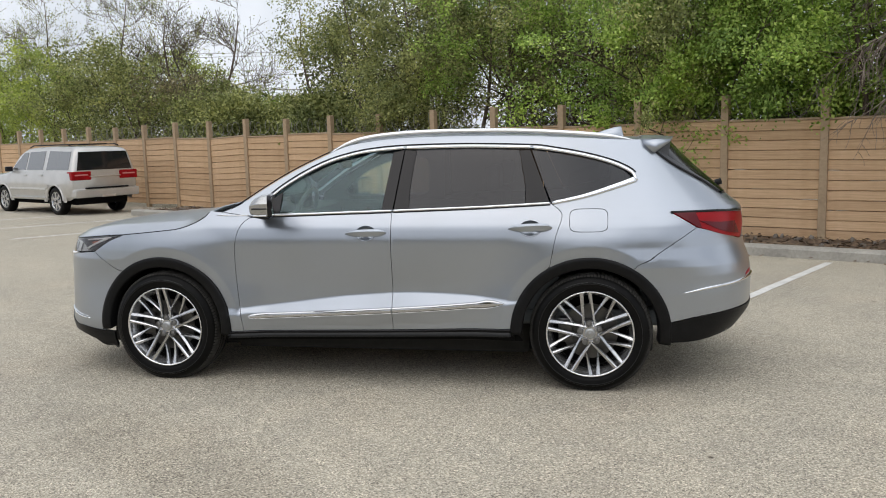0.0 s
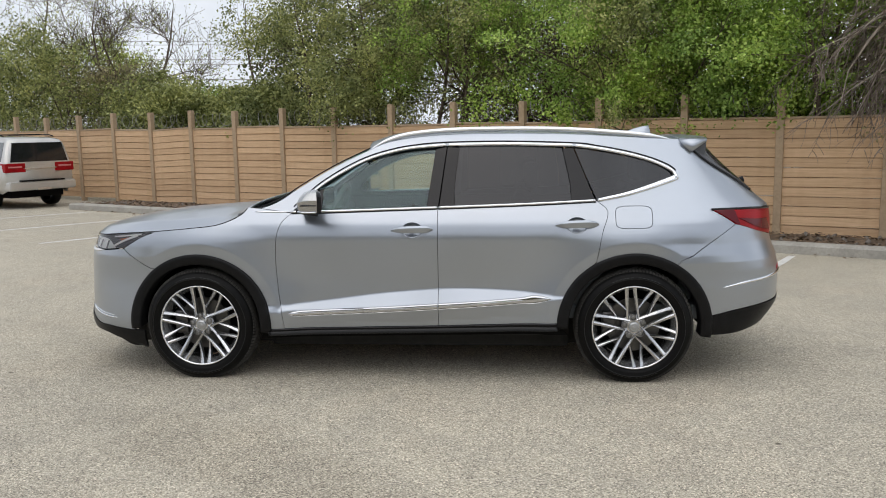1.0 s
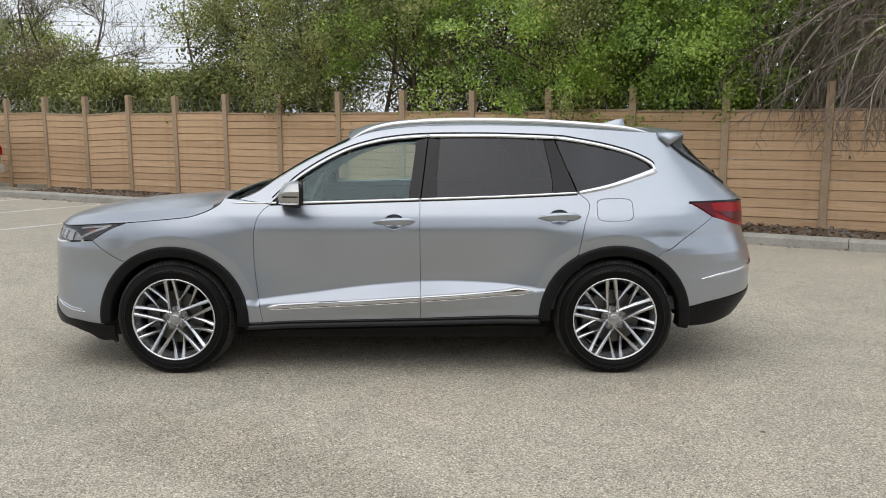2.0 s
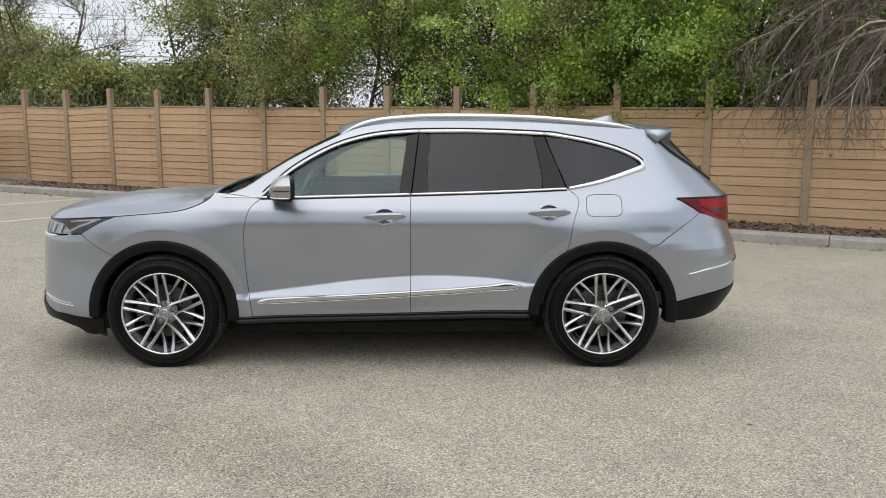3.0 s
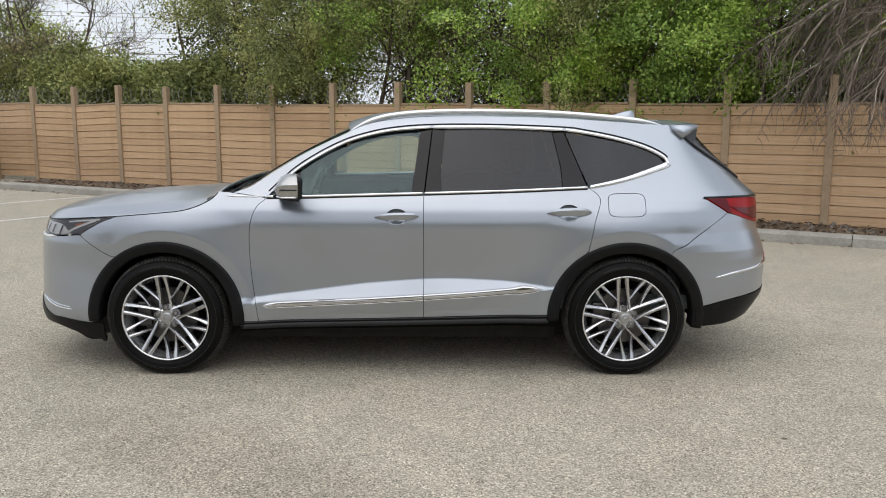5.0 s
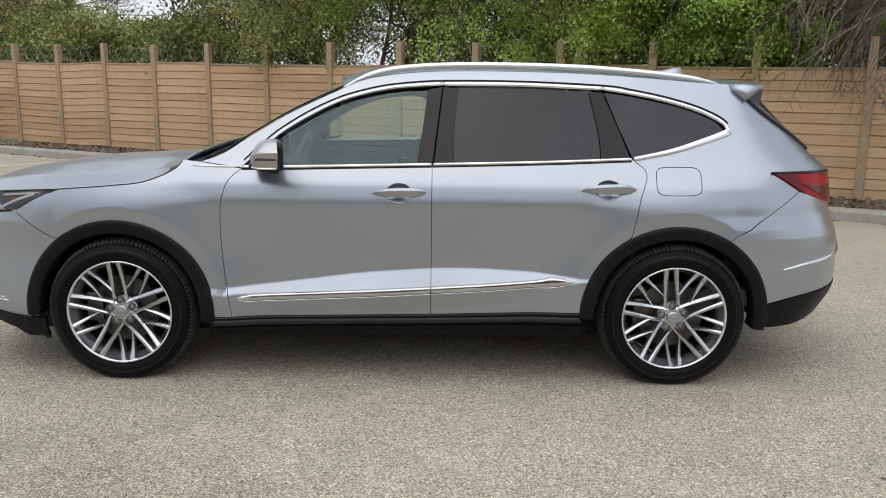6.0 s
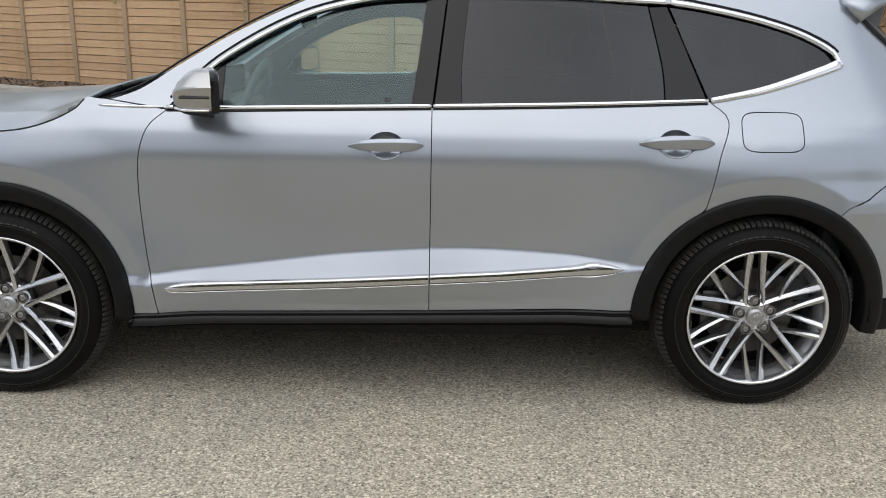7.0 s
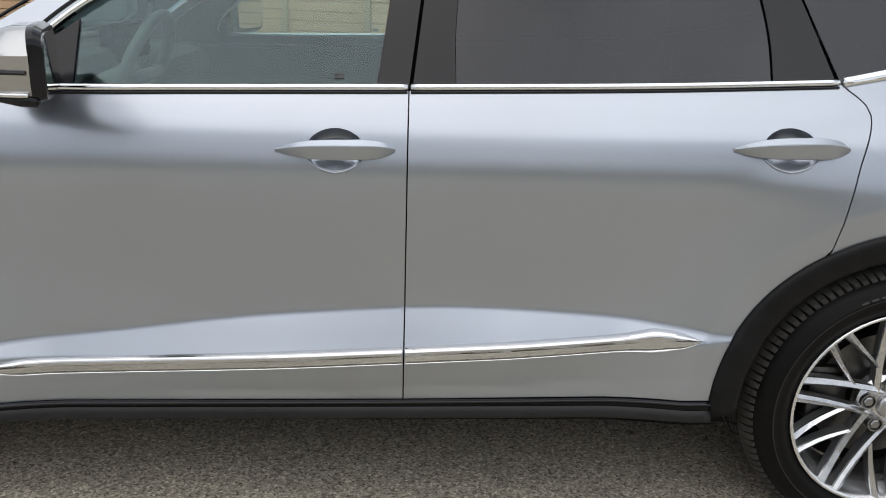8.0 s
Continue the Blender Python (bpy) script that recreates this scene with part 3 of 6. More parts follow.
def panel(name, loop, mat, parents=CAR2, gap=0.0017, step=0.025, lift=0.0, skirt=0.018, holes=(), label="", creases=()):
    """A piece of skin inside the outline, with edges folded inwards."""
    loops = [shrunk(loop, gap)] + [shrunk(h, -gap) for h in holes]
    pts, edges = [], []
    for lp in loops:
        k = len(pts)
        pts += lp
        edges += [(k + i, k + (i + 1) % len(lp)) for i in range(len(lp))]
    for cr in creases:
        run = [q for q in cr if inside(q, loops[0]) and not near_line(q, loops[0], 0.006)]
        k = len(pts)
        pts += run
        edges += [(k + i, k + i + 1) for i in range(len(run) - 1) if (run[i + 1] - run[i]).length < 0.05]
    border = list(pts)
    xs, ys = [p.x for p in loops[0]], [p.y for p in loops[0]]
    i = 0
    y = min(ys) + step / 2
    while y < max(ys):
        x = min(xs) + step * (0.5 if i % 2 else 1.0)
        close = [q for q in border if abs(q.y - y) < step]
        while x < max(xs):
            p = Vector((x, y))
            if inside(p, loops[0]) and not any(inside(p, h) for h in loops[1:]) and not near_line(p, close, step * 0.55):
                pts.append(p)
            x += step
        y += step * 0.87
        i += 1
    vs, _, fs, *_ = delaunay_2d_cdt(pts, edges, [], 1, 1e-5)
    verts = [to_car(skin(v.x, v.y, lift)) for v in vs]
    norms = [skin_normal(v.x, v.y) for v in vs]
    faces = []
    for f in fs:
        a, b, c = (vs[k] for k in f[:3])
        if any(inside((a + b + c) / 3, h) for h in loops[1:]):
            continue
        faces.append(tuple(f) if (b - a).cross(c - a) > 0 else tuple(f)[::-1])
    # fold the border in
    count = {}
    for f in faces:
        for a, b in zip(f, f[1:] + f[:1]):
            count[(a, b)] = 1
    rim = [(a, b) for a, b in count if (b, a) not in count]
    inner = {}
    for a, b in rim:
        for k in (a, b):
            if k not in inner:
                inner[k] = (len(verts), len(verts) + 1)
                n = norms[k]
                verts.append(Vector(verts[k]))
                verts.append(verts[k] - n * skirt)
                norms.extend((n, n))
    cen = {}
    for a, b in rim:
        faces.append((inner[b][0], inner[a][0], inner[a][1], inner[b][1]))
        d = (verts[b] - verts[a])
        out = d.cross(norms[a]).normalized()
        for k in (a, b):
            cen[k] = cen.get(k, Vector()) + out
    for k, o in cen.items():
        o = o.normalized()
        norms[inner[k][0]] = norms[inner[k][1]] = o
    return both_sides(name, verts, faces, norms, mat, parents, label)


def band(name, path, half, mat, parents=CAR2, lift=0.006, sink=0.01, label="", taper=0.0, prof=None):
    """A rounded strip along a curve on the skin, half wide to each side."""
    pts = [Vector(p[:2]) for p in path]
    n = len(pts)
    verts, faces = [], []
    prof = prof or [(-1.0, -sink), (-0.96, lift * 0.4), (-0.6, lift * 0.9), (0.0, lift), (0.6, lift * 0.9), (0.96, lift * 0.4), (1.0, -sink)]
    for i, p in enumerate(pts):
        d = (pts[min(i + 1, n - 1)] - pts[max(i - 1, 0)]).normalized()
        s = Vector((-d.y, d.x))
        w = half(i / (n - 1)) if callable(half) else half
        if taper:
            e = min(i, n - 1 - i) / (n - 1)
            w *= min(1.0, 0.25 + e / taper)
        for a, h in prof:
            q = p + s * (a * w)
            verts.append(to_car(skin(q.x, q.y, h)))
    m = len(prof)
    for i in range(n - 1):
        for k in range(m - 1):
            faces.append((i * m + k + 1, i * m + k, (i + 1) * m + k, (i + 1) * m + k + 1))
    faces.append(tuple(range(m)))
    faces.append(tuple((n - 1) * m + k for k in range(m))[::-1])
    return both_sides(name, verts, faces, None, mat, parents, label)


def arc(hub, r, a0, a1, n=40):
    """A stretch of the wheel arch, in (u, z); angles from the tail side up."""
    out = []
    for i in range(n + 1):
        t = radians(a0 + (a1 - a0) * i / n)
        x, z = hub + r * math.cos(t), HUB_Z + r * 0.965 * math.sin(t)
        out.append(Vector((side_u(x, z), z)))
    return out


ARCH = 0.487
BELT = [(-0.80, 1.119), (-0.572, 1.122), (-0.293, 1.13), (0.175, 1.142), (0.741, 1.159), (1.207, 1.182)]
DLO_TOP = [(-0.785, 1.14), (-0.685, 1.227), (-0.597, 1.299), (-0.453, 1.386), (-0.306, 1.456), (-0.157, 1.5), (-0.007, 1.527), (0.224, 1.545), (0.638, 1.547), (1.074, 1.53), (1.207, 1.512), (1.397, 1.475), (1.568, 1.427), (1.682, 1.375), (1.727, 1.312)]
DLO_LOW = [(1.207, 1.182), (1.417, 1.224), (1.614, 1.281), (1.727, 1.312)]
A_PILLAR = [(-1.012, 1.15), (-0.9, 1.192), (-0.76, 1.282), (-0.588, 1.385), (-0.445, 1.458), (-0.3, 1.524)]
ROOF_EDGE = [(-0.3, 1.524), (-0.161, 1.574), (0.029, 1.603), (0.258, 1.617), (0.641, 1.619), (1.023, 1.61), (1.369, 1.589), (1.685, 1.568), (1.787, 1.566)]
LIFT_CUT = [(1.787, 1.566), (1.876, 1.504), (2.025, 1.409), (2.224, 1.301), (2.35, 1.2), (2.36, 1.11)]
DOOR_NOSE = [(-0.80, 1.119), (-0.87, 1.05), (-0.904, 0.907), (-0.90, 0.681), (-0.867, 0.425), (-0.858, 0.352)]
DOOR_TAIL = [(1.207, 1.182), (1.274, 1.115), (1.237, 0.984), (1.2, 0.803)]
BUMPER_F_CUT = [(-1.758, 0.755), (-1.818, 0.816), (-1.896, 0.884)]
BUMPER_R_CUT = [(1.7036, 0.7705)] + [(side_u(1.7036 + 0.393 * k / 5, 0.7705 + 0.2515 * k / 5), 0.7705 + 0.2515 * k / 5) for k in range(1, 5)] + [(1.972, 1.022)]
HOOD_CUT = [(-2.74, 0.955), (-2.45, 0.955), (-2.156, 0.967), (-1.877, 0.99), (-1.744, 1.002), (-1.462, 1.027), (-1.314, 1.044), (-1.207, 1.078), (-1.13, 1.121), (-1.101, 1.159)]

# handle cups and filler flap are openings in the panels
def oval(cx, cz, w, h, power=0.8, n=36):
    out = []
    for i in range(n):
        t = 2 * math.pi * i / n
        c, s = math.cos(t), math.sin(t)
        out.append(Vector((cx + w * math.copysign(abs(c) ** power, c), cz + h * math.copysign(abs(s) ** power, s))))
    return out


HANDLES = [(0.008, 1.008), (1.077, 1.034)]
cup_loops = [oval(x, z - 0.001, 0.066, 0.048, 1.0) for x, z in HANDLES]
flap_loop = oval(1.439, 1.079, 0.117, 0.069, 0.42, 48)

CREASES = [[Vector((-0.84 + 0.02 * i, f(-0.84 + 0.02 * i) + d)) for i in range(96)] for f, ds in ((crease_top, (-0.009, 0.0, 0.009)), (crease_foot, (0.008, -0.012))) for d in ds]
LEDGE_RIDGES = [[Vector((1.6 + 0.025 * i, BUMPER_LEDGE + d)) for i in range(42)] for d in (-0.012, -0.003, 0.005, 0.014)]
ARCH_RIDGES = []
for hub in (HUB_F, HUB_R):
    for r in (0.553, 0.563, 0.573):
        run = []
        for k in range(61):
            t = radians(-5 + 190 * k / 60)
            x, z = hub + r * math.cos(t), HUB_Z + r / 1.03 * math.sin(t)
            run.append(Vector((side_u(x, z), z)))
        ARCH_RIDGES.append(run)
doors_f = panel("front_door", ring_of(DOOR_NOSE, [(-0.858, 0.352), (0.175, 0.374)], [(0.175, 0.374), (0.175, 1.142)], BELT[:4][::-1]), PAINT, step=0.022, holes=[cup_loops[0]], creases=CREASES + ARCH_RIDGES, label="silver front door")
arch_rear_door = [p for p in arc(HUB_R, 0.499, 121.5, 177, 24)]
doors_r = panel("rear_door", ring_of(BELT[3:][::-1], [(0.175, 1.142), (0.175, 0.374)], [(0.175, 0.374), (0.945, 0.398)], arch_rear_door[::-1], [(1.2, 0.803), (1.237, 0.984), (1.274, 1.115), (1.207, 1.182)]), PAINT, step=0.022, holes=[cup_loops[1]], creases=CREASES + ARCH_RIDGES, label="silver rear door")
fenders = panel("front_fender", ring_of([(-1.735, 1.003), (-1.462, 1.027), (-1.314, 1.044), (-1.207, 1.078), (-1.13, 1.121), (-1.101, 1.159)], [(-1.101, 1.159), (-1.012, 1.15)], [(-1.012, 1.15), (-0.80, 1.119)], DOOR_NOSE, [(-0.858, 0.352), (-0.961, 0.35)], arc(HUB_F, ARCH, -2.5, 126, 40), BUMPER_F_CUT, [(-1.896, 0.884), (-1.8, 0.96), (-1.735, 1.003)]), PAINT, creases=ARCH_RIDGES)
quarters = panel("quarter_panel", ring_of(A_PILLAR, ROOF_EDGE, LIFT_CUT, [(2.36, 1.11), (1.847, 1.117)], [(1.847, 1.117), (1.972, 1.022)], BUMPER_R_CUT[::-1], arc(HUB_R, ARCH, 58, 121.5, 30), DOOR_TAIL[::-1], DLO_LOW, DLO_TOP[::-1], [(-0.785, 1.14), (-0.80, 1.121)], [(-0.80, 1.121), (-1.012, 1.15)]), PAINT, holes=[flap_loop], creases=ARCH_RIDGES, label="silver rear quarter and roof pillar")
panel("fuel_flap", flap_loop, PAINT, quarters, gap=0.002, label="rounded silver filler flap")
bumpers_f = panel("front_bumper", ring_of(BUMPER_F_CUT, [(-1.896, 0.884), (-2.126, 0.863), (-2.42, 0.872), (-2.44, 0.86)], [(-2.44, 0.86), (-2.44, 0.45)], [(-2.44, 0.45), (-2.16, 0.352), (-2.02, 0.343), (-1.84, 0.325)], arc(HUB_F, ARCH, 184, 126, 26)), PAINT, label="silver front bumper", creases=ARCH_RIDGES)
panel("grille", ring_of([(-2.44, 0.95), (-2.44, 0.45)], [(-2.44, 0.45), (-2.74, 0.45)], [(-2.74, 0.45), (-2.74, 0.95)], [(-2.74, 0.95), (-2.44, 0.95)]), GLOSS_BLACK, lift=-0.01, label="black grille")
panel("front_lip", ring_of([(-1.79, 0.325), (-2.02, 0.345), (-2.16, 0.354), (-2.44, 0.45)], [(-2.44, 0.45), (-2.74, 0.45)], [(-2.74, 0.45), (-2.74, 0.28)], [(-2.74, 0.28), (-2.15, 0.29), (-1.97, 0.258), (-1.95, 0.252)], [(-1.95, 0.252), (-1.9, 0.195)], [(-1.9, 0.195), (-1.8, 0.2)], [(-1.8, 0.2), (-1.79, 0.325)]), TRIM_BLACK, lift=0.004, label="black plastic chin spoiler")
bumpers_r = panel("rear_bumper", ring_of(BUMPER_R_CUT, [(1.972, 1.022), (2.315, 0.93), (2.4, 0.92)], [(2.4, 0.92), (2.64, 0.92)], [(2.64, 0.92), (2.64, 0.51)], [(2.64, 0.51), (2.2, 0.5), (1.95, 0.478), (1.812, 0.44)], arc(HUB_R, ARCH, 8.3, 58, 27)), PAINT, label="silver rear bumper", creases=ARCH_RIDGES + LEDGE_RIDGES)
panel("rear_valance", ring_of([(1.812, 0.437), (1.95, 0.475), (2.2, 0.497), (2.64, 0.507)], [(2.64, 0.507), (2.64, 0.36)], [(2.64, 0.36), (2.24, 0.345), (2.0, 0.315), (1.86, 0.31), (1.81, 0.31)], [(1.81, 0.31), (1.812, 0.437)]), TRIM_BLACK, lift=0.006, label="black plastic rear valance")
panel("liftgate", ring_of([(2.36, 1.105), (2.35, 1.2)], [(2.35, 1.2), (2.64, 1.2)], [(2.64, 1.2), (2.64, 0.925)], [(2.64, 0.925), (2.4, 0.925)], [(2.4, 0.925), (2.42, 1.0), (2.41, 1.09), (2.36, 1.105)]), PAINT, label="silver liftgate")
panel("rear_window", ring_of([(1.80, 1.57), (1.886, 1.504), (2.035, 1.412), (2.234, 1.303), (2.356, 1.205)], [(2.356, 1.205), (2.64, 1.205)], [(2.64, 1.205), (2.64, 1.57)], [(2.64, 1.57), (1.80, 1.57)]), GLOSS_BLACK, gap=0.004, lift=0.008, label="dark rear window")
panel("tail_lamp", ring_of([(1.847, 1.117), (2.1, 1.11), (2.41, 1.09)], [(2.41, 1.09), (2.42, 1.0), (2.36, 0.925), (2.315, 0.93)], [(2.315, 0.93), (2.15, 0.965), (1.972, 1.022)], [(1.972, 1.022), (1.847, 1.117)]), RED_LENS, lift=0.005, label="red wrap-around tail lamp")
panel("tail_lamp_tip", ring_of([(1.852, 1.115), (1.97, 1.112)], [(1.97, 1.112), (2.0, 1.015)], [(2.0, 1.015), (1.97, 1.026), (1.852, 1.115)]), RED_DARK, lift=0.008)
band("tail_lamp_cap", bend([(1.85, 1.116), (2.1, 1.112), (2.40, 1.094)]), 0.007, GLOSS_BLACK, lift=0.012)
panel("tail_lamp_core", ring_of([(1.98, 1.06), (2.12, 1.045), (2.27, 1.04)], [(2.27, 1.04), (2.33, 0.955)], [(2.33, 0.955), (2.15, 0.985), (1.98, 1.06)]), RED_DARK, lift=0.009)
CHROME_WHITE = material("white_daylight_strip", (0.8, 0.81, 0.82), 0.25, 0.2)
LAMP_GREY = material("grey_lamp_bezel", (0.1, 0.095, 0.105), 0.28, 0.3)
lamps = panel("headlamp", ring_of([(-1.738, 1.001), (-1.877, 0.987), (-2.156, 0.963), (-2.43, 0.952)], [(-2.43, 0.952), (-2.44, 0.87)], [(-2.44, 0.87), (-2.13, 0.866), (-1.9, 0.888)], [(-1.9, 0.888), (-1.8, 0.962), (-1.738, 1.001)]), LENS_CLEAR, lift=0.002, label="clear headlamp lens over bright reflectors")
panel("headlamp_bowl", ring_of([(-1.77, 0.99), (-2.15, 0.955), (-2.43, 0.945)], [(-2.43, 0.945), (-2.43, 0.878)], [(-2.43, 0.878), (-2.13, 0.873), (-1.91, 0.893)], [(-1.91, 0.893), (-1.77, 0.99)]), LAMP_INNER, lift=-0.02, skirt=0.03)
panel("lamp_bezel", ring_of([(-1.755, 0.996), (-2.15, 0.961), (-2.43, 0.95)], [(-2.43, 0.95), (-2.43, 0.938)], [(-2.43, 0.938), (-2.1, 0.945), (-1.99, 0.9), (-1.97, 0.886)], [(-1.97, 0.886), (-1.905, 0.892), (-1.755, 0.996)]), LAMP_GREY, lamps, lift=-0.01)
for u in (-2.345, -2.258, -2.163, -2.065):
    band("lamp_rib", bend([(u - 0.004, 0.88), (u + 0.01, 0.935)]), 0.0035, LAMP_GREY, lamps, lift=-0.007)
for k, u in enumerate((-2.38, -2.3, -2.21, -2.11)):
    panel("lamp_cell", ring_of([(u - 0.037, 0.88), (u + 0.033, 0.88)], [(u + 0.033, 0.88), (u + 0.05, 0.938)], [(u + 0.05, 0.938), (u - 0.03, 0.938)], [(u - 0.03, 0.938), (u - 0.037, 0.88)]), LAMP_INNER, lamps, lift=-0.012)
band("lamp_blade", bend([(-1.82, 0.976), (-1.93, 0.928), (-2.0, 0.892)]), 0.006, LAMP_INNER, lamps, lift=-0.004)
band("lamp_blade", bend([(-1.8, 0.983), (-1.9, 0.972), (-2.0, 0.962)]), 0.004, LAMP_INNER, lamps, lift=-0.004)
band("lamp_foot", bend([(-2.1, 0.864), (-2.2, 0.855), (-2.3, 0.852), (-2.43, 0.856)]), 0.009, CHROME_WHITE, lamps, lift=0.008, taper=0.2)
panel("marker_lamp", ring_of([(-1.83, 0.972), (-1.95, 0.952)], [(-1.95, 0.952), (-1.93, 0.925)], [(-1.93, 0.925), (-1.83, 0.972)]), AMBER, lamps, lift=-0.008)

# window glass and the black pillars between
FG_TOP = [(-0.7, 1.19), (-0.597, 1.283), (-0.453, 1.37), (-0.306, 1.44), (-0.157, 1.485), (-0.007, 1.511), (0.147, 1.522)]
panel("front_window", ring_of([(-0.60, 1.13), (0.098, 1.146)], [(0.098, 1.146), (0.147, 1.522)], FG_TOP[::-1][:-1], [(-0.597, 1.283), (-0.60, 1.13)]), GLASS, doors_f, gap=0.0, lift=-0.01, skirt=0.004, label="clear front side window")
band("glass_mark", bend([(0.0, 1.17), (0.022, 1.1705)]), 0.005, STEEL, doors_f, lift=-0.006, sink=0.009)
panel("window_sail", ring_of([(-0.60, 1.13), (-0.597, 1.283)], [(-0.597, 1.283), (-0.7, 1.205), (-0.785, 1.13)], [(-0.785, 1.13), (-0.60, 1.13)]), GLOSS_BLACK, doors_f, lift=-0.004)
panel("pillar_trim", ring_of([(0.098, 1.146), (0.176, 1.148)], [(0.176, 1.148), (0.224, 1.54)], [(0.224, 1.54), (0.147, 1.525)], [(0.147, 1.525), (0.098, 1.146)]), GLOSS_BLACK, doors_f, lift=-0.003)
panel("pillar_trim", ring_of([(0.182, 1.148), (0.286, 1.15)], [(0.286, 1.15), (0.285, 1.301), (0.308, 1.532)], [(0.308, 1.532), (0.228, 1.54)], [(0.228, 1.54), (0.182, 1.148)]), GLOSS_BLACK, doors_r, lift=-0.003)
panel("pillar_backing", ring_of([(0.12, 1.15), (0.26, 1.15)], [(0.26, 1.15), (0.29, 1.53)], [(0.29, 1.53), (0.17, 1.53)], [(0.17, 1.53), (0.12, 1.15)]), LINER, quarters, lift=-0.03)
panel("rear_side_window", ring_of([(0.286, 1.15), (1.04, 1.172)], [(1.04, 1.172), (1.034, 1.303), (0.99, 1.525)], [(0.99, 1.525), (0.638, 1.542), (0.308, 1.54)], [(0.308, 1.54), (0.285, 1.301), (0.286, 1.15)]), GLASS_DARK, doors_r, gap=0.0, lift=-0.009, skirt=0.004, label="dark tinted rear door window")
panel("pillar_trim", ring_of([(1.042, 1.172), (1.2, 1.18)], [(1.2, 1.18), (1.123, 1.376), (1.063, 1.522)], [(1.063, 1.522), (0.993, 1.519)], [(0.993, 1.519), (1.036, 1.303), (1.042, 1.172)]), GLOSS_BLACK, doors_r, lift=-0.003)
panel("quarter_window", ring_of([(1.208, 1.184), (1.417, 1.227), (1.614, 1.284), (1.715, 1.312)], [(1.715, 1.312), (1.672, 1.37), (1.56, 1.422), (1.397, 1.466), (1.207, 1.503), (1.072, 1.522)], [(1.072, 1.522), (1.128, 1.376), (1.208, 1.184)]), GLASS_DARK, quarters, lift=-0.006, skirt=0.004, label="dark tinted quarter window")

# bright trim
band("fender_trim", bend([(-1.05, 1.129), (-0.93, 1.127), (-0.81, 1.126)]), 0.0045, CHROME, fenders, lift=0.006, taper=0.3)
band("belt_seam", bend([(-0.8, 1.1145), (-0.572, 1.117), (-0.293, 1.1245), (0.172, 1.1365)]), 0.003, GLOSS_BLACK, doors_f, lift=0.005)
band("belt_seam", bend([(0.179, 1.1365), (0.741, 1.1535), (1.2, 1.1735)]), 0.003, GLOSS_BLACK, doors_r, lift=0.005)
band("belt_trim", bend([(-0.8, 1.126), (-0.572, 1.128), (-0.293, 1.135), (0.172, 1.147)]), 0.0075, CHROME, doors_f, lift=0.01, label="chrome belt strip")
band("belt_trim", bend([(0.179, 1.147), (0.741, 1.164), (1.2, 1.184)]), 0.0075, CHROME, doors_r, lift=0.01, label="chrome belt strip")
band("window_trim", bend([(1.212, 1.185), (1.417, 1.226), (1.614, 1.284), (1.73, 1.322)]), lambda t: 0.011 + 0.008 * t, CHROME, quarters, lift=0.01, label="chrome window surround")
band("window_trim", bend([(1.735, 1.31), (1.718, 1.352), (1.682, 1.381), (1.568, 1.433), (1.397, 1.481), (1.207, 1.518), (1.076, 1.536)]), 0.0105, CHROME, quarters, lift=0.01, label="chrome window surround")
band("window_trim", bend([(1.068, 1.537), (0.638, 1.552), (0.228, 1.551)]), 0.0105, CHROME, doors_r, lift=0.01, label="chrome window surround")
band("window_trim", bend([(0.22, 1.551), (-0.007, 1.534), (-0.157, 1.507), (-0.306, 1.463), (-0.453, 1.393), (-0.597, 1.306), (-0.685, 1.234), (-0.76, 1.165)]), lambda t: 0.0095 - 0.003 * t, CHROME, doors_f, lift=0.01, label="chrome window surround")

band("door_seam", bend([(1.73, 1.365), (1.69, 1.398), (1.572, 1.45), (1.4, 1.498), (1.209, 1.535), (1.07, 1.553), (0.638, 1.569), (0.222, 1.568), (-0.01, 1.551), (-0.163, 1.524), (-0.315, 1.479), (-0.465, 1.409), (-0.61, 1.32), (-0.7, 1.246), (-0.79, 1.16)]), 0.004, GLOSS_BLACK, lift=0.006, sink=0.004)


def door_trim(path, half):
    """A bright bar of convex section, upright at its foot and leaning back towards its top, over a thin lip."""
    prof = [(-1.0, -0.012), (-0.99, 0.011), (-0.96, 0.0135), (-0.9, 0.0127), (-0.78, 0.0097), (-0.75, 0.006), (-0.7, 0.0085)]
    prof += [(-0.66, 0.0135), (-0.3, 0.0133), (0.06, 0.0128), (0.1, 0.0126), (0.3, 0.0118), (0.48, 0.0111), (0.52, 0.0108), (0.64, 0.0095), (0.78, 0.007), (0.88, 0.0035), (0.95, -0.001), (1.0, -0.012)]
    verts, faces = [], []
    n, m = len(path), len(prof)
    for i, p in enumerate(path):
        c, w = skin(p.x, p.y), half(i / (n - 1))
        verts += [to_car(Vector((c.x, c.y - h * min(1.0, w / 0.014), c.z + a * w))) for a, h in prof]
    for i in range(n - 1):
        for k in range(m - 1):
            faces.append((i * m + k + 1, i * m + k, (i + 1) * m + k, (i + 1) * m + k + 1))
    faces.append(tuple(range(m)))
    faces.append(tuple((n - 1) * m + k for k in range(m))[::-1])
    made = both_sides("door_trim", verts, faces, None, CHROME_TRIM, CAR2, "chrome strip along the door foot")
    for ob in made:
        ob.data.set_sharp_from_angle(angle=radians(7))
    return made


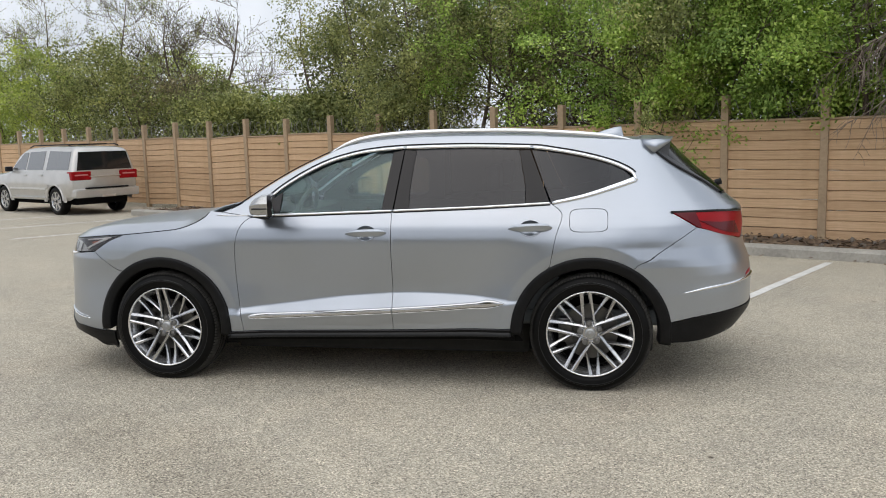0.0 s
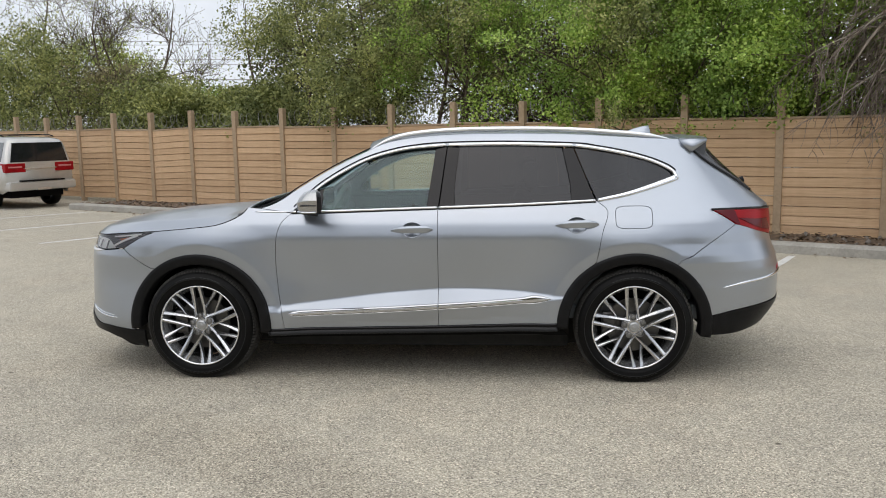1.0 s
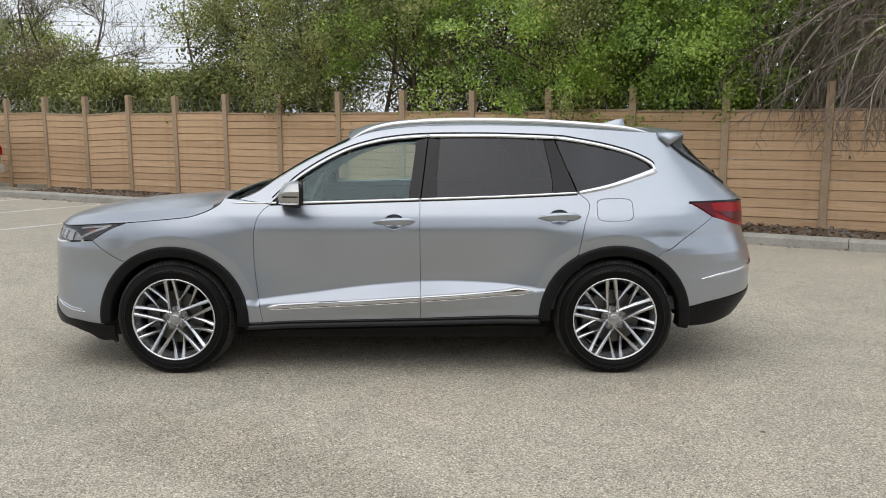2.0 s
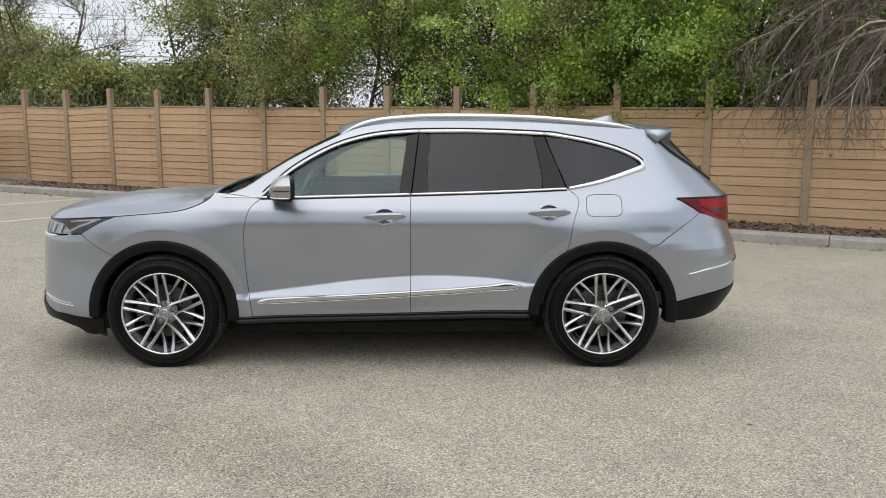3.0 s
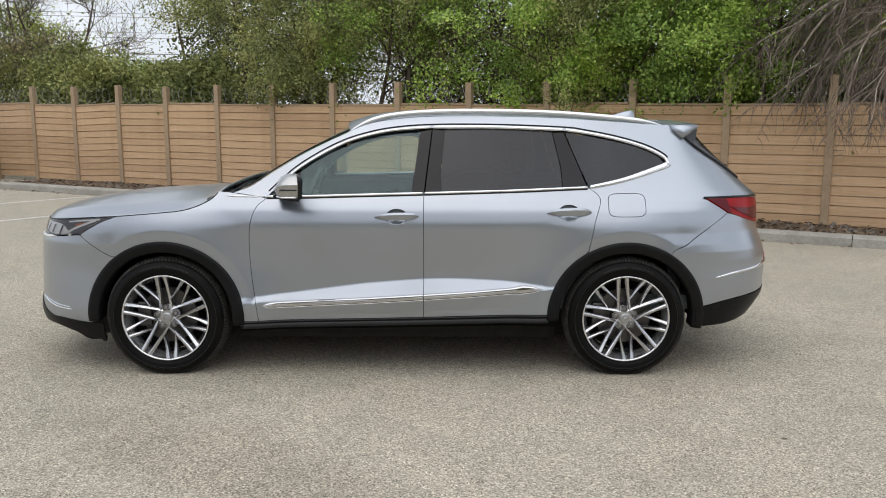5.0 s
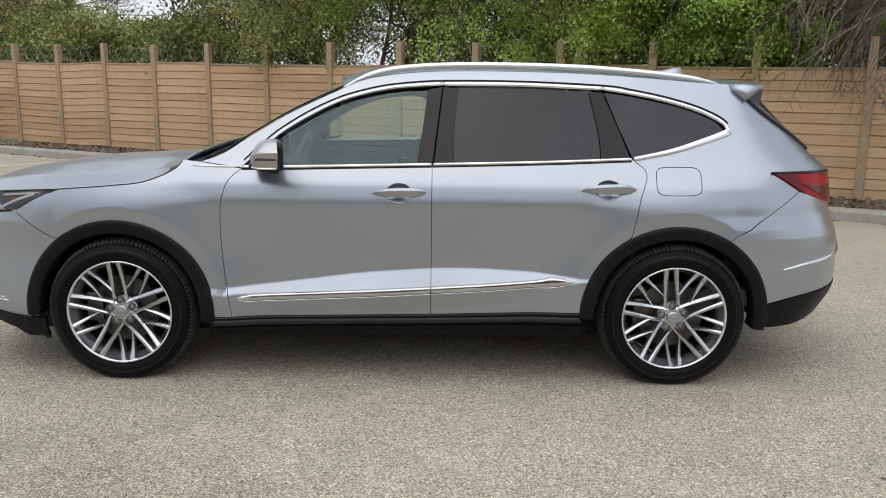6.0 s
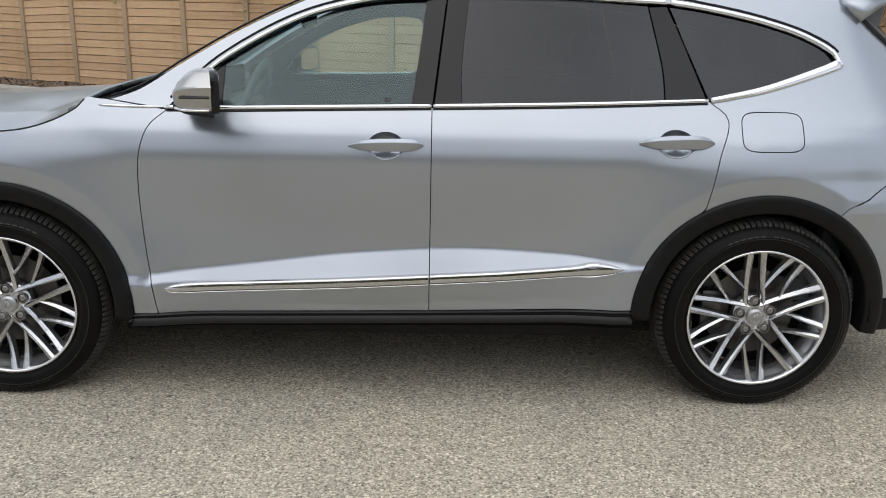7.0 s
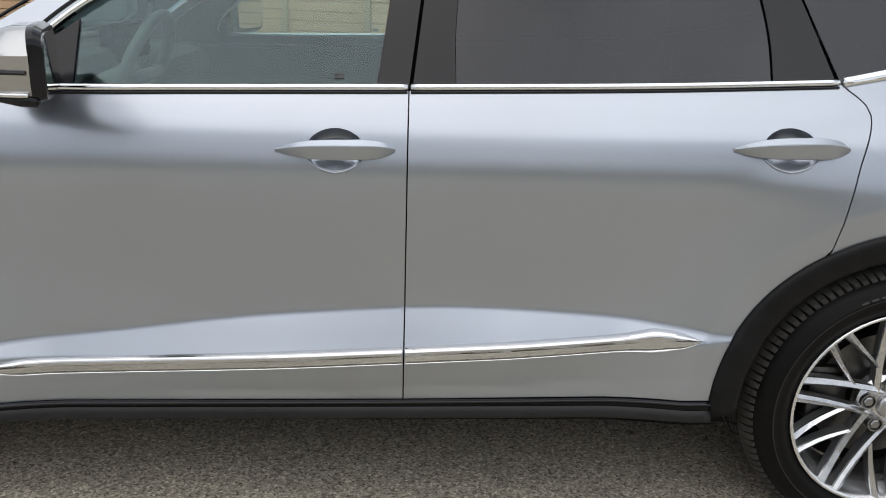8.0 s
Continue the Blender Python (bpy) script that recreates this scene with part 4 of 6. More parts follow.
TRIM_LINE = [(-0.825, 0.453), (-0.5, 0.471), (-0.15, 0.49), (0.171, 0.5085)]
TRIM_LINE_R = [(0.179, 0.509), (0.45, 0.526), (0.7, 0.545), (0.82, 0.556), (0.918, 0.559)]
trims_f = door_trim(bend(TRIM_LINE), lambda t: 0.004 + 0.0155 * min(1, t * 14) ** 0.5)
trims_r = door_trim(bend(TRIM_LINE_R), lambda t: 0.0195 + 0.008 * math.exp(-((t - 0.84) / 0.07) ** 2) - 0.021 * (max(0, t - 0.88) / 0.12) ** 2.2)
for ob, d in zip(trims_f + trims_r, doors_f + doors_r):
    ob.parent = d
band("bumper_strip", bend([(1.855, 0.624), (1.984, 0.65), (2.25, 0.672), (2.5, 0.68)]), lambda t: 0.004 + 0.006 * min(1, t * 5), CHROME, bumpers_r, lift=0.009, taper=0.04, label="chrome bumper strip")
panel("bumper_reflector", ring_of([(2.3, 0.692), (2.4, 0.70)], [(2.4, 0.70), (2.41, 0.725)], [(2.41, 0.725), (2.34, 0.715), (2.3, 0.692)]), RED_LENS, bumpers_r, lift=0.004)
band("bumper_strip", bend([(-1.95, 0.405), (-2.05, 0.41), (-2.16, 0.425), (-2.28, 0.455)]), 0.006, CHROME, bumpers_f, lift=0.008, taper=0.2, label="chrome bumper strip")


band("bumper_strip", bend([(-1.97, 0.42), (-2.08, 0.428), (-2.2, 0.448)]), 0.0035, CHROME, bumpers_f, lift=0.006, taper=0.3)
# black arch mouldings, with a return into the wheel well
def arch_moulding(hub, a0, a1):
    verts, faces, n = [], [], 64
    prof = [(0.425, -0.07), (0.425, 0.002), (0.43, 0.008), (0.44, 0.011), (0.476, 0.015), (0.493, 0.012), (0.499, 0.006), (0.499, -0.02)]
    for i in range(n + 1):
        t = radians(a0 + (a1 - a0) * i / n)
        for r, h in prof:
            x, z = hub + r * math.cos(t), HUB_Z + r * 0.965 * math.sin(t)
            verts.append(to_car(skin(side_u(x, z), z, h)))
    m = len(prof)
    for i in range(n):
        for k in range(m - 1):
            faces.append((i * m + k + 1, i * m + k, (i + 1) * m + k, (i + 1) * m + k + 1)[::-1])
    faces.append(tuple(range(m))[::-1])
    faces.append(tuple(n * m + k for k in range(m)))
    return both_sides("arch_moulding", verts, faces, None, TRIM_BLACK, CAR2, "black plastic wheel arch moulding")


arch_moulding(HUB_F, -6, 184)
arch_moulding(HUB_R, -9, 181)

SILL_SATIN = varied("satin_black_sill", (0.012, 0.012, 0.0125), (0.02, 0.02, 0.0205), 12, 0.36, 300, 0.08, spec=0.25)
# sill: black cladding in two tiers
SILL_TOP = [(-0.965, 0.346), (-0.858, 0.3475), (0.175, 0.369), (0.955, 0.392)]
panel("sill", ring_of(SILL_TOP, [(0.955, 0.392), (0.965, 0.351)], [(0.965, 0.351), (0.175, 0.334), (-0.975, 0.312)], [(-0.975, 0.312), (-0.965, 0.346)]), TRIM_BLACK, gap=0.0, lift=0.006, label="black plastic sill cladding")
panel("sill_skirt", ring_of([(-0.975, 0.316), (0.175, 0.338), (0.965, 0.353)], [(0.965, 0.353), (0.97, 0.318)], [(0.97, 0.318), (0.175, 0.303), (-0.985, 0.281)], [(-0.985, 0.281), (-0.975, 0.316)]), LINER, gap=0.0, lift=-0.012, skirt=0.1)
band("sill_step", bend([(-0.96, 0.322), (-0.858, 0.3245), (0.175, 0.3455), (0.95, 0.364)]), 0.0115, SILL_SATIN, sink=0.01, prof=[(-1.0, -0.01), (-0.9, 0.026), (-0.6, 0.028), (1.0, 0.008)], label="satin black sill step")
band("sill_bead", bend(SILL_TOP), 0.005, GLOSS_BLACK, lift=0.012)

# dark inner shells, wells and floor
panel("inner_shell", ring_of([(-1.0, 0.3), (1.02, 0.3)], arc(HUB_R, 0.52, 175, 105, 12), [(1.3, 0.84), (1.3, 1.1)], [(1.3, 1.1), (-1.0, 1.1)], [(-1.0, 1.1), (-1.0, 0.3)]), LINER, gap=0.0, step=0.08, lift=-0.045)


def well(hub):
    verts, faces, n = [], [], 28
    for i in range(n + 1):
        t = radians(-3 + 186 * i / n)
        for y in (0.0, 0.5):
            verts.append(to_car(Vector((hub + 0.445 * math.cos(t), 0.055 + y, HUB_Z + 0.445 * math.sin(t)))))
    for i in range(n):
        faces.append((2 * i, 2 * i + 1, 2 * i + 3, 2 * i + 2))
    faces.append(tuple(2 * i + 1 for i in range(n + 1)))
    both_sides("wheel_well", verts, faces, None, LINER, CAR2)


well(HUB_F)
well(HUB_R)
# underbody and undertray hang low, unseen, to keep light off the ground below
for name, x0, x1, y, z0, z1, bev in (("underbody", -2.05, 1.85, 0.62, 0.17, 0.42, 0.03), ("undertray", -1.045, 1.045, 0.68, 0.16, 0.4, 0.04), ("floor_pan", -0.96, 0.96, 0.88, 0.29, 0.4, 0.03)):
    bm = bmesh.new()
    box(bm, x0, x1, -y, y, z0, z1, bev)
    part(name, bm, UNDERSIDE, car)


# ---- hood, windscreen, roof and cabin shell: cross-lofts between the two sides ----
def loft(name, curve, crown, mat, label="", thick=0.0, n=24, drop=0.0, swell=lambda w: 1 - w * w):
    """Spans the car between a curve on the near side and its mirror image. crown(s): the swelling's vector."""
    rows, faces = [], []
    for i, c in enumerate(curve):
        p = to_car(c)
        s = i / (len(curve) - 1)
        cr = crown(s, -p.y)
        for k in range(n + 1):
            w = 2 * k / n - 1
            q = Vector((p.x, p.y * -w, p.z - drop)) + cr * swell(abs(w))
            rows.append(q)
    m = n + 1
    for i in range(len(curve) - 1):
        for k in range(n):
            faces.append((i * m + k, i * m + k + 1, (i + 1) * m + k + 1, (i + 1) * m + k)[::-1])
    me = mesh_with_normals(name, rows, faces, None, mat)
    o = hung(name, me, car, label)
    if thick:
        sol = o.modifiers.new("thickness", "SOLIDIFY")
        sol.thickness, sol.offset = thick, -1
    return o


def on_skin(ctrl, lift=0.0, step=0.03):
    return [skin(p.x, p.y, lift) for p in bend(ctrl, step)]


def hood_shape(w):
    """A steady rise from the wing to a shoulder line, then a flatter middle."""
    rise, mid = min(1.0, (1 - w) / 0.24), max(0.0, (0.76 - w) / 0.76)
    return 0.66 * (1 - (1 - rise) ** 1.12) + 0.34 * (2 * mid - mid * mid)


loft("hood", on_skin(HOOD_CUT[:-1] + [(-1.103, 1.155)], -0.001), lambda s, w: Vector((0, 0, 0.084 * (w / 0.85) * (1 - 0.65 * s ** 4))), PAINT, "silver hood", 0.012, n=56, swell=hood_shape)
band("hood_seam", bend(HOOD_CUT[1:-1] + [(-1.106, 1.15)]), 0.003, GLOSS_BLACK, lift=0.0015, sink=0.004)
loft("cowl", [skin(-1.1, 1.135), skin(-1.06, 1.132), skin(-1.0, 1.13)], lambda s, w: Vector((-0.05, 0, 0.02)), TRIM_BLACK, "black cowl under the windscreen", 0.01)
loft("windscreen", on_skin(A_PILLAR, -0.002), lambda s, w: Vector((-0.045 + 0.02 * s, 0, 0.012 + 0.018 * s)), GLASS, "raked windscreen", 0.0)
loft("roof", on_skin(ROOF_EDGE, -0.001), lambda s, w: Vector((-0.06 * (1 - s) ** 4, 0, 0.055 - 0.036 * s)), PAINT, "silver roof", 0.01)
loft("headliner", on_skin(ROOF_EDGE[1:], -0.03), lambda s, w: Vector((-0.05 * (1 - s) ** 4, 0, 0.05)), HEADLINER, "pale headliner", 0.0, drop=0.03)
for side in (1, -1):
    pts = [to_car(skin(p.x, p.y, 0.0)) + Vector((0, 0.02, 0.012)) for p in bend(A_PILLAR, 0.05)]
    bm = bmesh.new()
    tube_path(bm, [Vector((p.x, p.y * side, p.z)) for p in pts], 0.0045, 6)
    part("screen_seal", bm, GLOSS_BLACK, car, smooth=True)

# wiper arms on the cowl
for y0 in (-0.3, 0.35):
    bm = bmesh.new()
    tube_path(bm, [(-1.13, y0 + 0.3, 1.15), (-1.1, y0, 1.165), (-1.08, y0 - 0.25, 1.165)], 0.008, 6)
    part("wiper", bm, TRIM_BLACK, car, smooth=True)


# roof rails: flattened bright bars
def roof_rail(side):
    bm = bmesh.new()
    line = bend([(-0.32, 1.517, -0.008), (-0.22, 1.558, 0.012), (-0.05, 1.598, 0.024), (0.25, 1.62, 0.028), (0.64, 1.623, 0.028), (1.02, 1.613, 0.028), (1.4, 1.59, 0.022), (1.62, 1.574, 0.011), (1.73, 1.566, -0.006)], 0.04)
    rings = []
    n = len(line)
    for i, p in enumerate(line):
        c = to_car(skin(p.x, min(p.y, 1.63), 0.0)) + Vector((0, 0.03, p.z + max(0.0, p.y - 1.63)))
        e = min(1.0, 0.35 + min(i, n - 1 - i) / 5)
        rings.append([bm.verts.new((c.x, side * (c.y + 0.022 * math.cos(t) * e), c.z + 0.018 * math.sin(t) * e)) for t in (2 * math.pi * k / 10 for k in range(10))])
    for u, v in zip(rings, rings[1:]):
        for k in range(10):
            bm.faces.new((u[k], u[(k + 1) % 10], v[(k + 1) % 10], v[k]))
    bm.faces.new(rings[0])
    bm.faces.new(rings[-1])
    bmesh.ops.recalc_face_normals(bm, faces=bm.faces)
    part("roof_rail", bm, CHROME_SATIN, car, "satin silver roof rail", True)


CHROME_SATIN = material("satin_aluminium", (0.85, 0.86, 0.87), 0.36, 1.0)
roof_rail(1)
roof_rail(-1)

# shark fin aerial
bm = bmesh.new()
rows = []
for x, z, w in ((1.4, 0.0, 0.012), (1.46, 0.016, 0.03), (1.54, 0.043, 0.036), (1.61, 0.062, 0.032), (1.655, 0.066, 0.024), (1.672, 0.0, 0.028)):
    base = 1.594
    rows.append([bm.verts.new((x, y * w, base + h * z)) for y, h in ((-1, -0.2), (-0.85, 0.3), (-0.35, 0.9), (0, 1), (0.35, 0.9), (0.85, 0.3), (1, -0.2))])
for u, v in zip(rows, rows[1:]):
    for k in range(6):
        bm.faces.new((u[k], u[k + 1], v[k + 1], v[k]))
bm.faces.new(rows[-1])
bmesh.ops.recalc_face_normals(bm, faces=bm.faces)
part("aerial_fin", bm, PAINT, car, "silver shark fin aerial", True)

# spoiler: a plate off the roof's end with grey side blades
def spoiler():
    bm = bmesh.new()
    rings = []
    for k in range(21):
        w = 2 * k / 20 - 1
        y = 0.578 * w
        bow = 1 - w * w
        front, tip = 1.768 + 0.02 * bow, 1.952 + 0.05 * bow
        z0, z1 = 1.57 + 0.024 * bow, 1.566 + 0.014 * bow
        rings.append([bm.verts.new(c) for c in ((front, y, z0), ((front + tip) / 2, y, (z0 + z1) / 2 + 0.006), (tip, y, z1), (tip - 0.004, y, z1 - 0.016), (front + 0.06, y, z0 - 0.05), (front, y, z0 - 0.03))])
    for u, v in zip(rings, rings[1:]):
        for i in range(6):
            bm.faces.new((u[i], u[(i + 1) % 6], v[(i + 1) % 6], v[i]))
    bm.faces.new(rings[0])
    bm.faces.new(rings[-1])
    bmesh.ops.recalc_face_normals(bm, faces=bm.faces)
    sp = part("spoiler", bm, PAINT, car, "silver roof spoiler")
    for side in (1, -1):
        bm = bmesh.new()
        tri = [(1.842, 1.484), (1.945, 1.553), (1.95, 1.535), (1.935, 1.41)]
        a = [bm.verts.new((x, side * (-0.602 + 0.2 * (x - 1.8)), z)) for x, z in tri]
        b = [bm.verts.new((x, side * (-0.575 + 0.2 * (x - 1.8)), z)) for x, z in tri]
        bm.faces.new(a)
        bm.faces.new(b[::-1])
        for i in range(4):
            bm.faces.new((a[i], a[(i + 1) % 4], b[(i + 1) % 4], b[i]))
        bmesh.ops.recalc_face_normals(bm, faces=bm.faces)
        part("spoiler_blade", bm, GREY_PLASTIC, sp, "grey side blade")
        bm = bmesh.new()
        outer = [(1.768, -0.579, 1.57), (1.952, -0.579, 1.566), (1.951, -0.582, 1.551), (1.846, -0.624, 1.482), (1.785, -0.614, 1.54)]
        mid = bm.verts.new((1.862, side * -0.597, 1.54))
        a = [bm.verts.new((x, side * y, z)) for x, y, z in outer]
        b = [bm.verts.new((x, side * (y + 0.03), z - 0.006)) for x, y, z in outer]
        for i in range(5):
            bm.faces.new((mid, a[i], a[(i + 1) % 5]))
            bm.faces.new((a[i], a[(i + 1) % 5], b[(i + 1) % 5], b[i]))
        bmesh.ops.recalc_face_normals(bm, faces=bm.faces)
        part("spoiler_cheek", bm, PAINT, sp, "", True)


GARNISH = varied("mid_grey_pillar_plastic", (0.035, 0.036, 0.04), (0.055, 0.057, 0.062), 15, 0.35, 200, 0.1)
GREY_PLASTIC = varied("dark_grey_plastic", (0.06, 0.063, 0.072), (0.085, 0.09, 0.1), 15, 0.4, 200, 0.1)
spoiler()
panel("pillar_garnish", ring_of([(1.905, 1.49), (2.03, 1.411), (2.23, 1.302), (2.346, 1.212)], [(2.346, 1.212), (2.31, 1.27), (2.16, 1.375), (1.99, 1.47)], [(1.99, 1.47), (1.905, 1.49)]), GARNISH, gap=0.0, lift=0.014, label="grey rear pillar garnish")
bm = bmesh.new()
tube_path(bm, [(2.2, 0.0, 1.262), (2.2, -0.1, 1.267), (2.165, -0.42, 1.29)], [0.012, 0.012, 0.006], 6)
tube_path(bm, [(2.27, 0, 1.236), (2.345, 0, 1.26)], 0.022, 8)
part("rear_wiper", bm, TRIM_BLACK, car, smooth=True)
for side in (1, -1):
    bm = bmesh.new()
    lathe(bm, [(0.0, 0.0), (0.036, 0.0), (0.042, 0.03), (0.042, 0.2), (0.038, 0.2), (0.034, 0.05)], 20, "z")
    bmesh.ops.transform(bm, matrix=Matrix.Translation((2.1, side * -0.66, 0.37)) @ Matrix.Rotation(radians(90), 4, "Y"), verts=bm.verts)
    part("exhaust_tip", bm, CHROME, car, "chrome exhaust tip", True)


# ---- door handles ----
def door_handle(x0, z0, parents):
    prof = [(-1.0, -0.012), (-0.98, -0.006), (-0.88, -0.004), (0.26, 0.011), (0.36, 0.011), (0.92, 0.002), (1.0, -0.003), (1.0, -0.012)]
    verts, faces, n, m = [], [], 28, len(prof)
    for i in range(n + 1):
        s = 2 * i / n - 1
        x = x0 + 0.138 * s
        half = 0.0225 * max(0.1, 1 - abs(s) ** (2.2 if s < 0 else 5.0)) ** 0.7
        out = 0.02 * max(0.0, 1 - abs(s) ** 2.6) + 0.004
        mid = z0 + 0.003 * s
        for a, h in prof:
            verts.append(to_car(skin(x, mid + half * a, out + h * min(1.0, half / 0.012))))
    for i in range(n):
        for k in range(m):
            faces.append((i * m + k, i * m + (k + 1) % m, (i + 1) * m + (k + 1) % m, (i + 1) * m + k))
    faces.append(tuple(range(m))[::-1])
    faces.append(tuple(n * m + k for k in range(m)))
    made = both_sides("handle", verts, faces, None, PAINT, parents, "silver pull handle")
    for o in made:
        o.data.set_sharp_from_angle(angle=radians(24))
    cv, cf = [], []
    loop = oval(x0, z0 - 0.001, 0.068, 0.05, 1.0)
    for f, d in ((1.0, -0.002), (0.95, -0.02), (0.85, -0.036), (0.4, -0.044)):
        for p in loop:
            q = Vector((x0, z0 - 0.001)) + (p - Vector((x0, z0 - 0.001))) * f
            cv.append(to_car(skin(q.x, q.y, d * (0.25 + 0.75 * min(1.0, max(0.0, (q.y - z0 + 0.022) / 0.03))))))
    k = len(loop)
    for r in range(3):
        for i in range(k):
            cf.append((r * k + i, r * k + (i + 1) % k, (r + 1) * k + (i + 1) % k, (r + 1) * k + i))
    cf.append(tuple(3 * k + i for i in range(k)))
    both_sides("handle_cup", cv, cf, None, PAINT, parents)
    band("cup_lip", bend([(x0 - 0.066, z0 - 0.022), (x0 - 0.04, z0 - 0.04), (x0, z0 - 0.0515), (x0 + 0.04, z0 - 0.04), (x0 + 0.066, z0 - 0.022)]), 0.003, PAINT, parents, lift=0.004, taper=0.2)


for (hx, hz), ps in zip(HANDLES, (doors_f, doors_r)):
    door_handle(hx, hz, ps)


# ---- door mirrors ----
MIRROR_PAINT = material("satin_silver_mirror_cap", (0.43, 0.43, 0.425), 0.26, 0.9, coat=0.5)


def door_mirror(side):
    def at(x, y, z):
        return (x - 0.3 * y * min(1.0, max(0.0, (x + 0.76) / 0.12)), side * (y - 0.075 - CAR_MID), z)

    def ringed(bm, stations, power, caps=(True, True)):
        rings = []
        for x, z, ry, rz in stations:
            ring = []
            for k in range(32):
                t = 2 * math.pi * k / 32
                c, s = math.cos(t), math.sin(t)
                c, s = math.copysign(abs(c) ** power, c), math.copysign(abs(s) ** power, s)
                ring.append(bm.verts.new(at(x, ry * c, z + rz * s)))
            rings.append(ring)
        for u, v in zip(rings, rings[1:]):
            for k in range(32):
                bm.faces.new((u[k], u[(k + 1) % 32], v[(k + 1) % 32], v[k]))
        if caps[0]:
            bm.faces.new(rings[0])
        if caps[1]:
            bm.faces.new(rings[-1])
        bmesh.ops.recalc_face_normals(bm, faces=bm.faces)

    # faceted housing: a sky-facing upper facet, a ridge, and a lower facet that leans in
    bm = bmesh.new()
    rings = []
    for x, out, lo, ridge, hi in ((-0.706, 0.08, 1.185, 1.200, 1.206), (-0.702, 0.095, 1.172, 1.207, 1.216), (-0.693, 0.106, 1.158, 1.216, 1.236), (-0.675, 0.112, 1.15, 1.223, 1.258), (-0.65, 0.117, 1.148, 1.225, 1.271), (-0.63, 0.119, 1.148, 1.226, 1.277), (-0.592, 0.12, 1.148, 1.227, 1.279)):
        prof = [(-0.96, lo), (-1.0, lo + 0.008), (-1.06, ridge - 0.006), (-1.065, ridge), (-1.03, ridge + 0.006), (-0.8, hi - 0.008), (-0.68, hi - 0.001), (-0.4, hi), (0.6, hi), (1.0, hi - 0.02), (1.0, lo)]
        rings.append([bm.verts.new(at(x, out * a, z)) for a, z in prof])
    for u, v in zip(rings, rings[1:]):
        for k in range(len(u)):
            bm.faces.new((u[k], u[(k + 1) % len(u)], v[(k + 1) % len(u)], v[k]))
    bm.faces.new(rings[0])
    bm.faces.new(rings[-1])
    bmesh.ops.recalc_face_normals(bm, faces=bm.faces)
    house = part("door_mirror", bm, MIRROR_PAINT, car, "silver door mirror with black base", True)
    house.data.set_sharp_from_angle(angle=radians(38))
    bm = bmesh.new()
    ringed(bm, ((-0.593, 1.207, 0.125, 0.074), (-0.58, 1.207, 0.125, 0.075), (-0.565, 1.205, 0.117, 0.069)), 0.36)
    part("mirror_frame", bm, GLOSS_BLACK, house)
    bm = bmesh.new()
    ringed(bm, ((-0.5655, 1.206, 0.107, 0.06), (-0.563, 1.206, 0.107, 0.06)), 0.4)
    part("mirror_face", bm, MIRROR, house)
    # black lower shell, bright strip on it, and the foot on the door
    bm = bmesh.new()
    ringed(bm, ((-0.695, 1.15, 0.085, 0.005), (-0.675, 1.144, 0.106, 0.01), (-0.62, 1.138, 0.118, 0.016), (-0.585, 1.138, 0.12, 0.016)), 0.5)
    part("lower_shell", bm, GLOSS_BLACK, house, "", True)
    bm = bmesh.new()
    tube_path(bm, [at(-0.7, -0.1, 1.156), at(-0.675, -0.114, 1.15), at(-0.64, -0.12, 1.15), at(-0.6, -0.122, 1.151)], 0.005, 8)
    part("mirror_strip", bm, CHROME, house, "", True)
    bm = bmesh.new()
    tube_path(bm, [at(-0.685, -0.1205, 1.193), at(-0.64, -0.124, 1.194), at(-0.6, -0.125, 1.194)], 0.0045, 6)
    part("mirror_signal", bm, GLOSS_BLACK, house)
    bm = bmesh.new()
    box(bm, -0.73, -0.63, -CAR_MID - 0.06, -CAR_MID + 0.16, 1.128, 1.158, 0.012)
    for v in bm.verts:
        v.co.y *= side
    bmesh.ops.recalc_face_normals(bm, faces=bm.faces)
    part("mirror_base", bm, GLOSS_BLACK, house)


door_mirror(1)
door_mirror(-1)


# ---- wheels ----
NUT_DARK = material("dark_lug_steel", (0.3, 0.3, 0.305), 0.3, 1.0)


WHEEL_Z = HUB_Z - 0.005
TREAD = varied("dusty_tread_rubber", (0.03, 0.029, 0.027), (0.07, 0.067, 0.062), 25, 0.85, 200, 0.15, spec=0.2)
BARREL = material("bright_rim_barrel", (0.78, 0.785, 0.795), 0.24, 0.95)


SPOKE_FLANK = varied("grey_painted_spoke_flank", (0.17, 0.17, 0.175), (0.24, 0.24, 0.245), 30, 0.4, 300, 0.05, metal=0.7)
# lighter rubber for raised sidewall relief: its sheen is put into the colour
RUBBER_SHEEN = varied("sheen_toned_moulded_rubber", (0.014, 0.014, 0.014), (0.024, 0.024, 0.0235), 25, 0.42, 200, 0.1, spec=0.3)


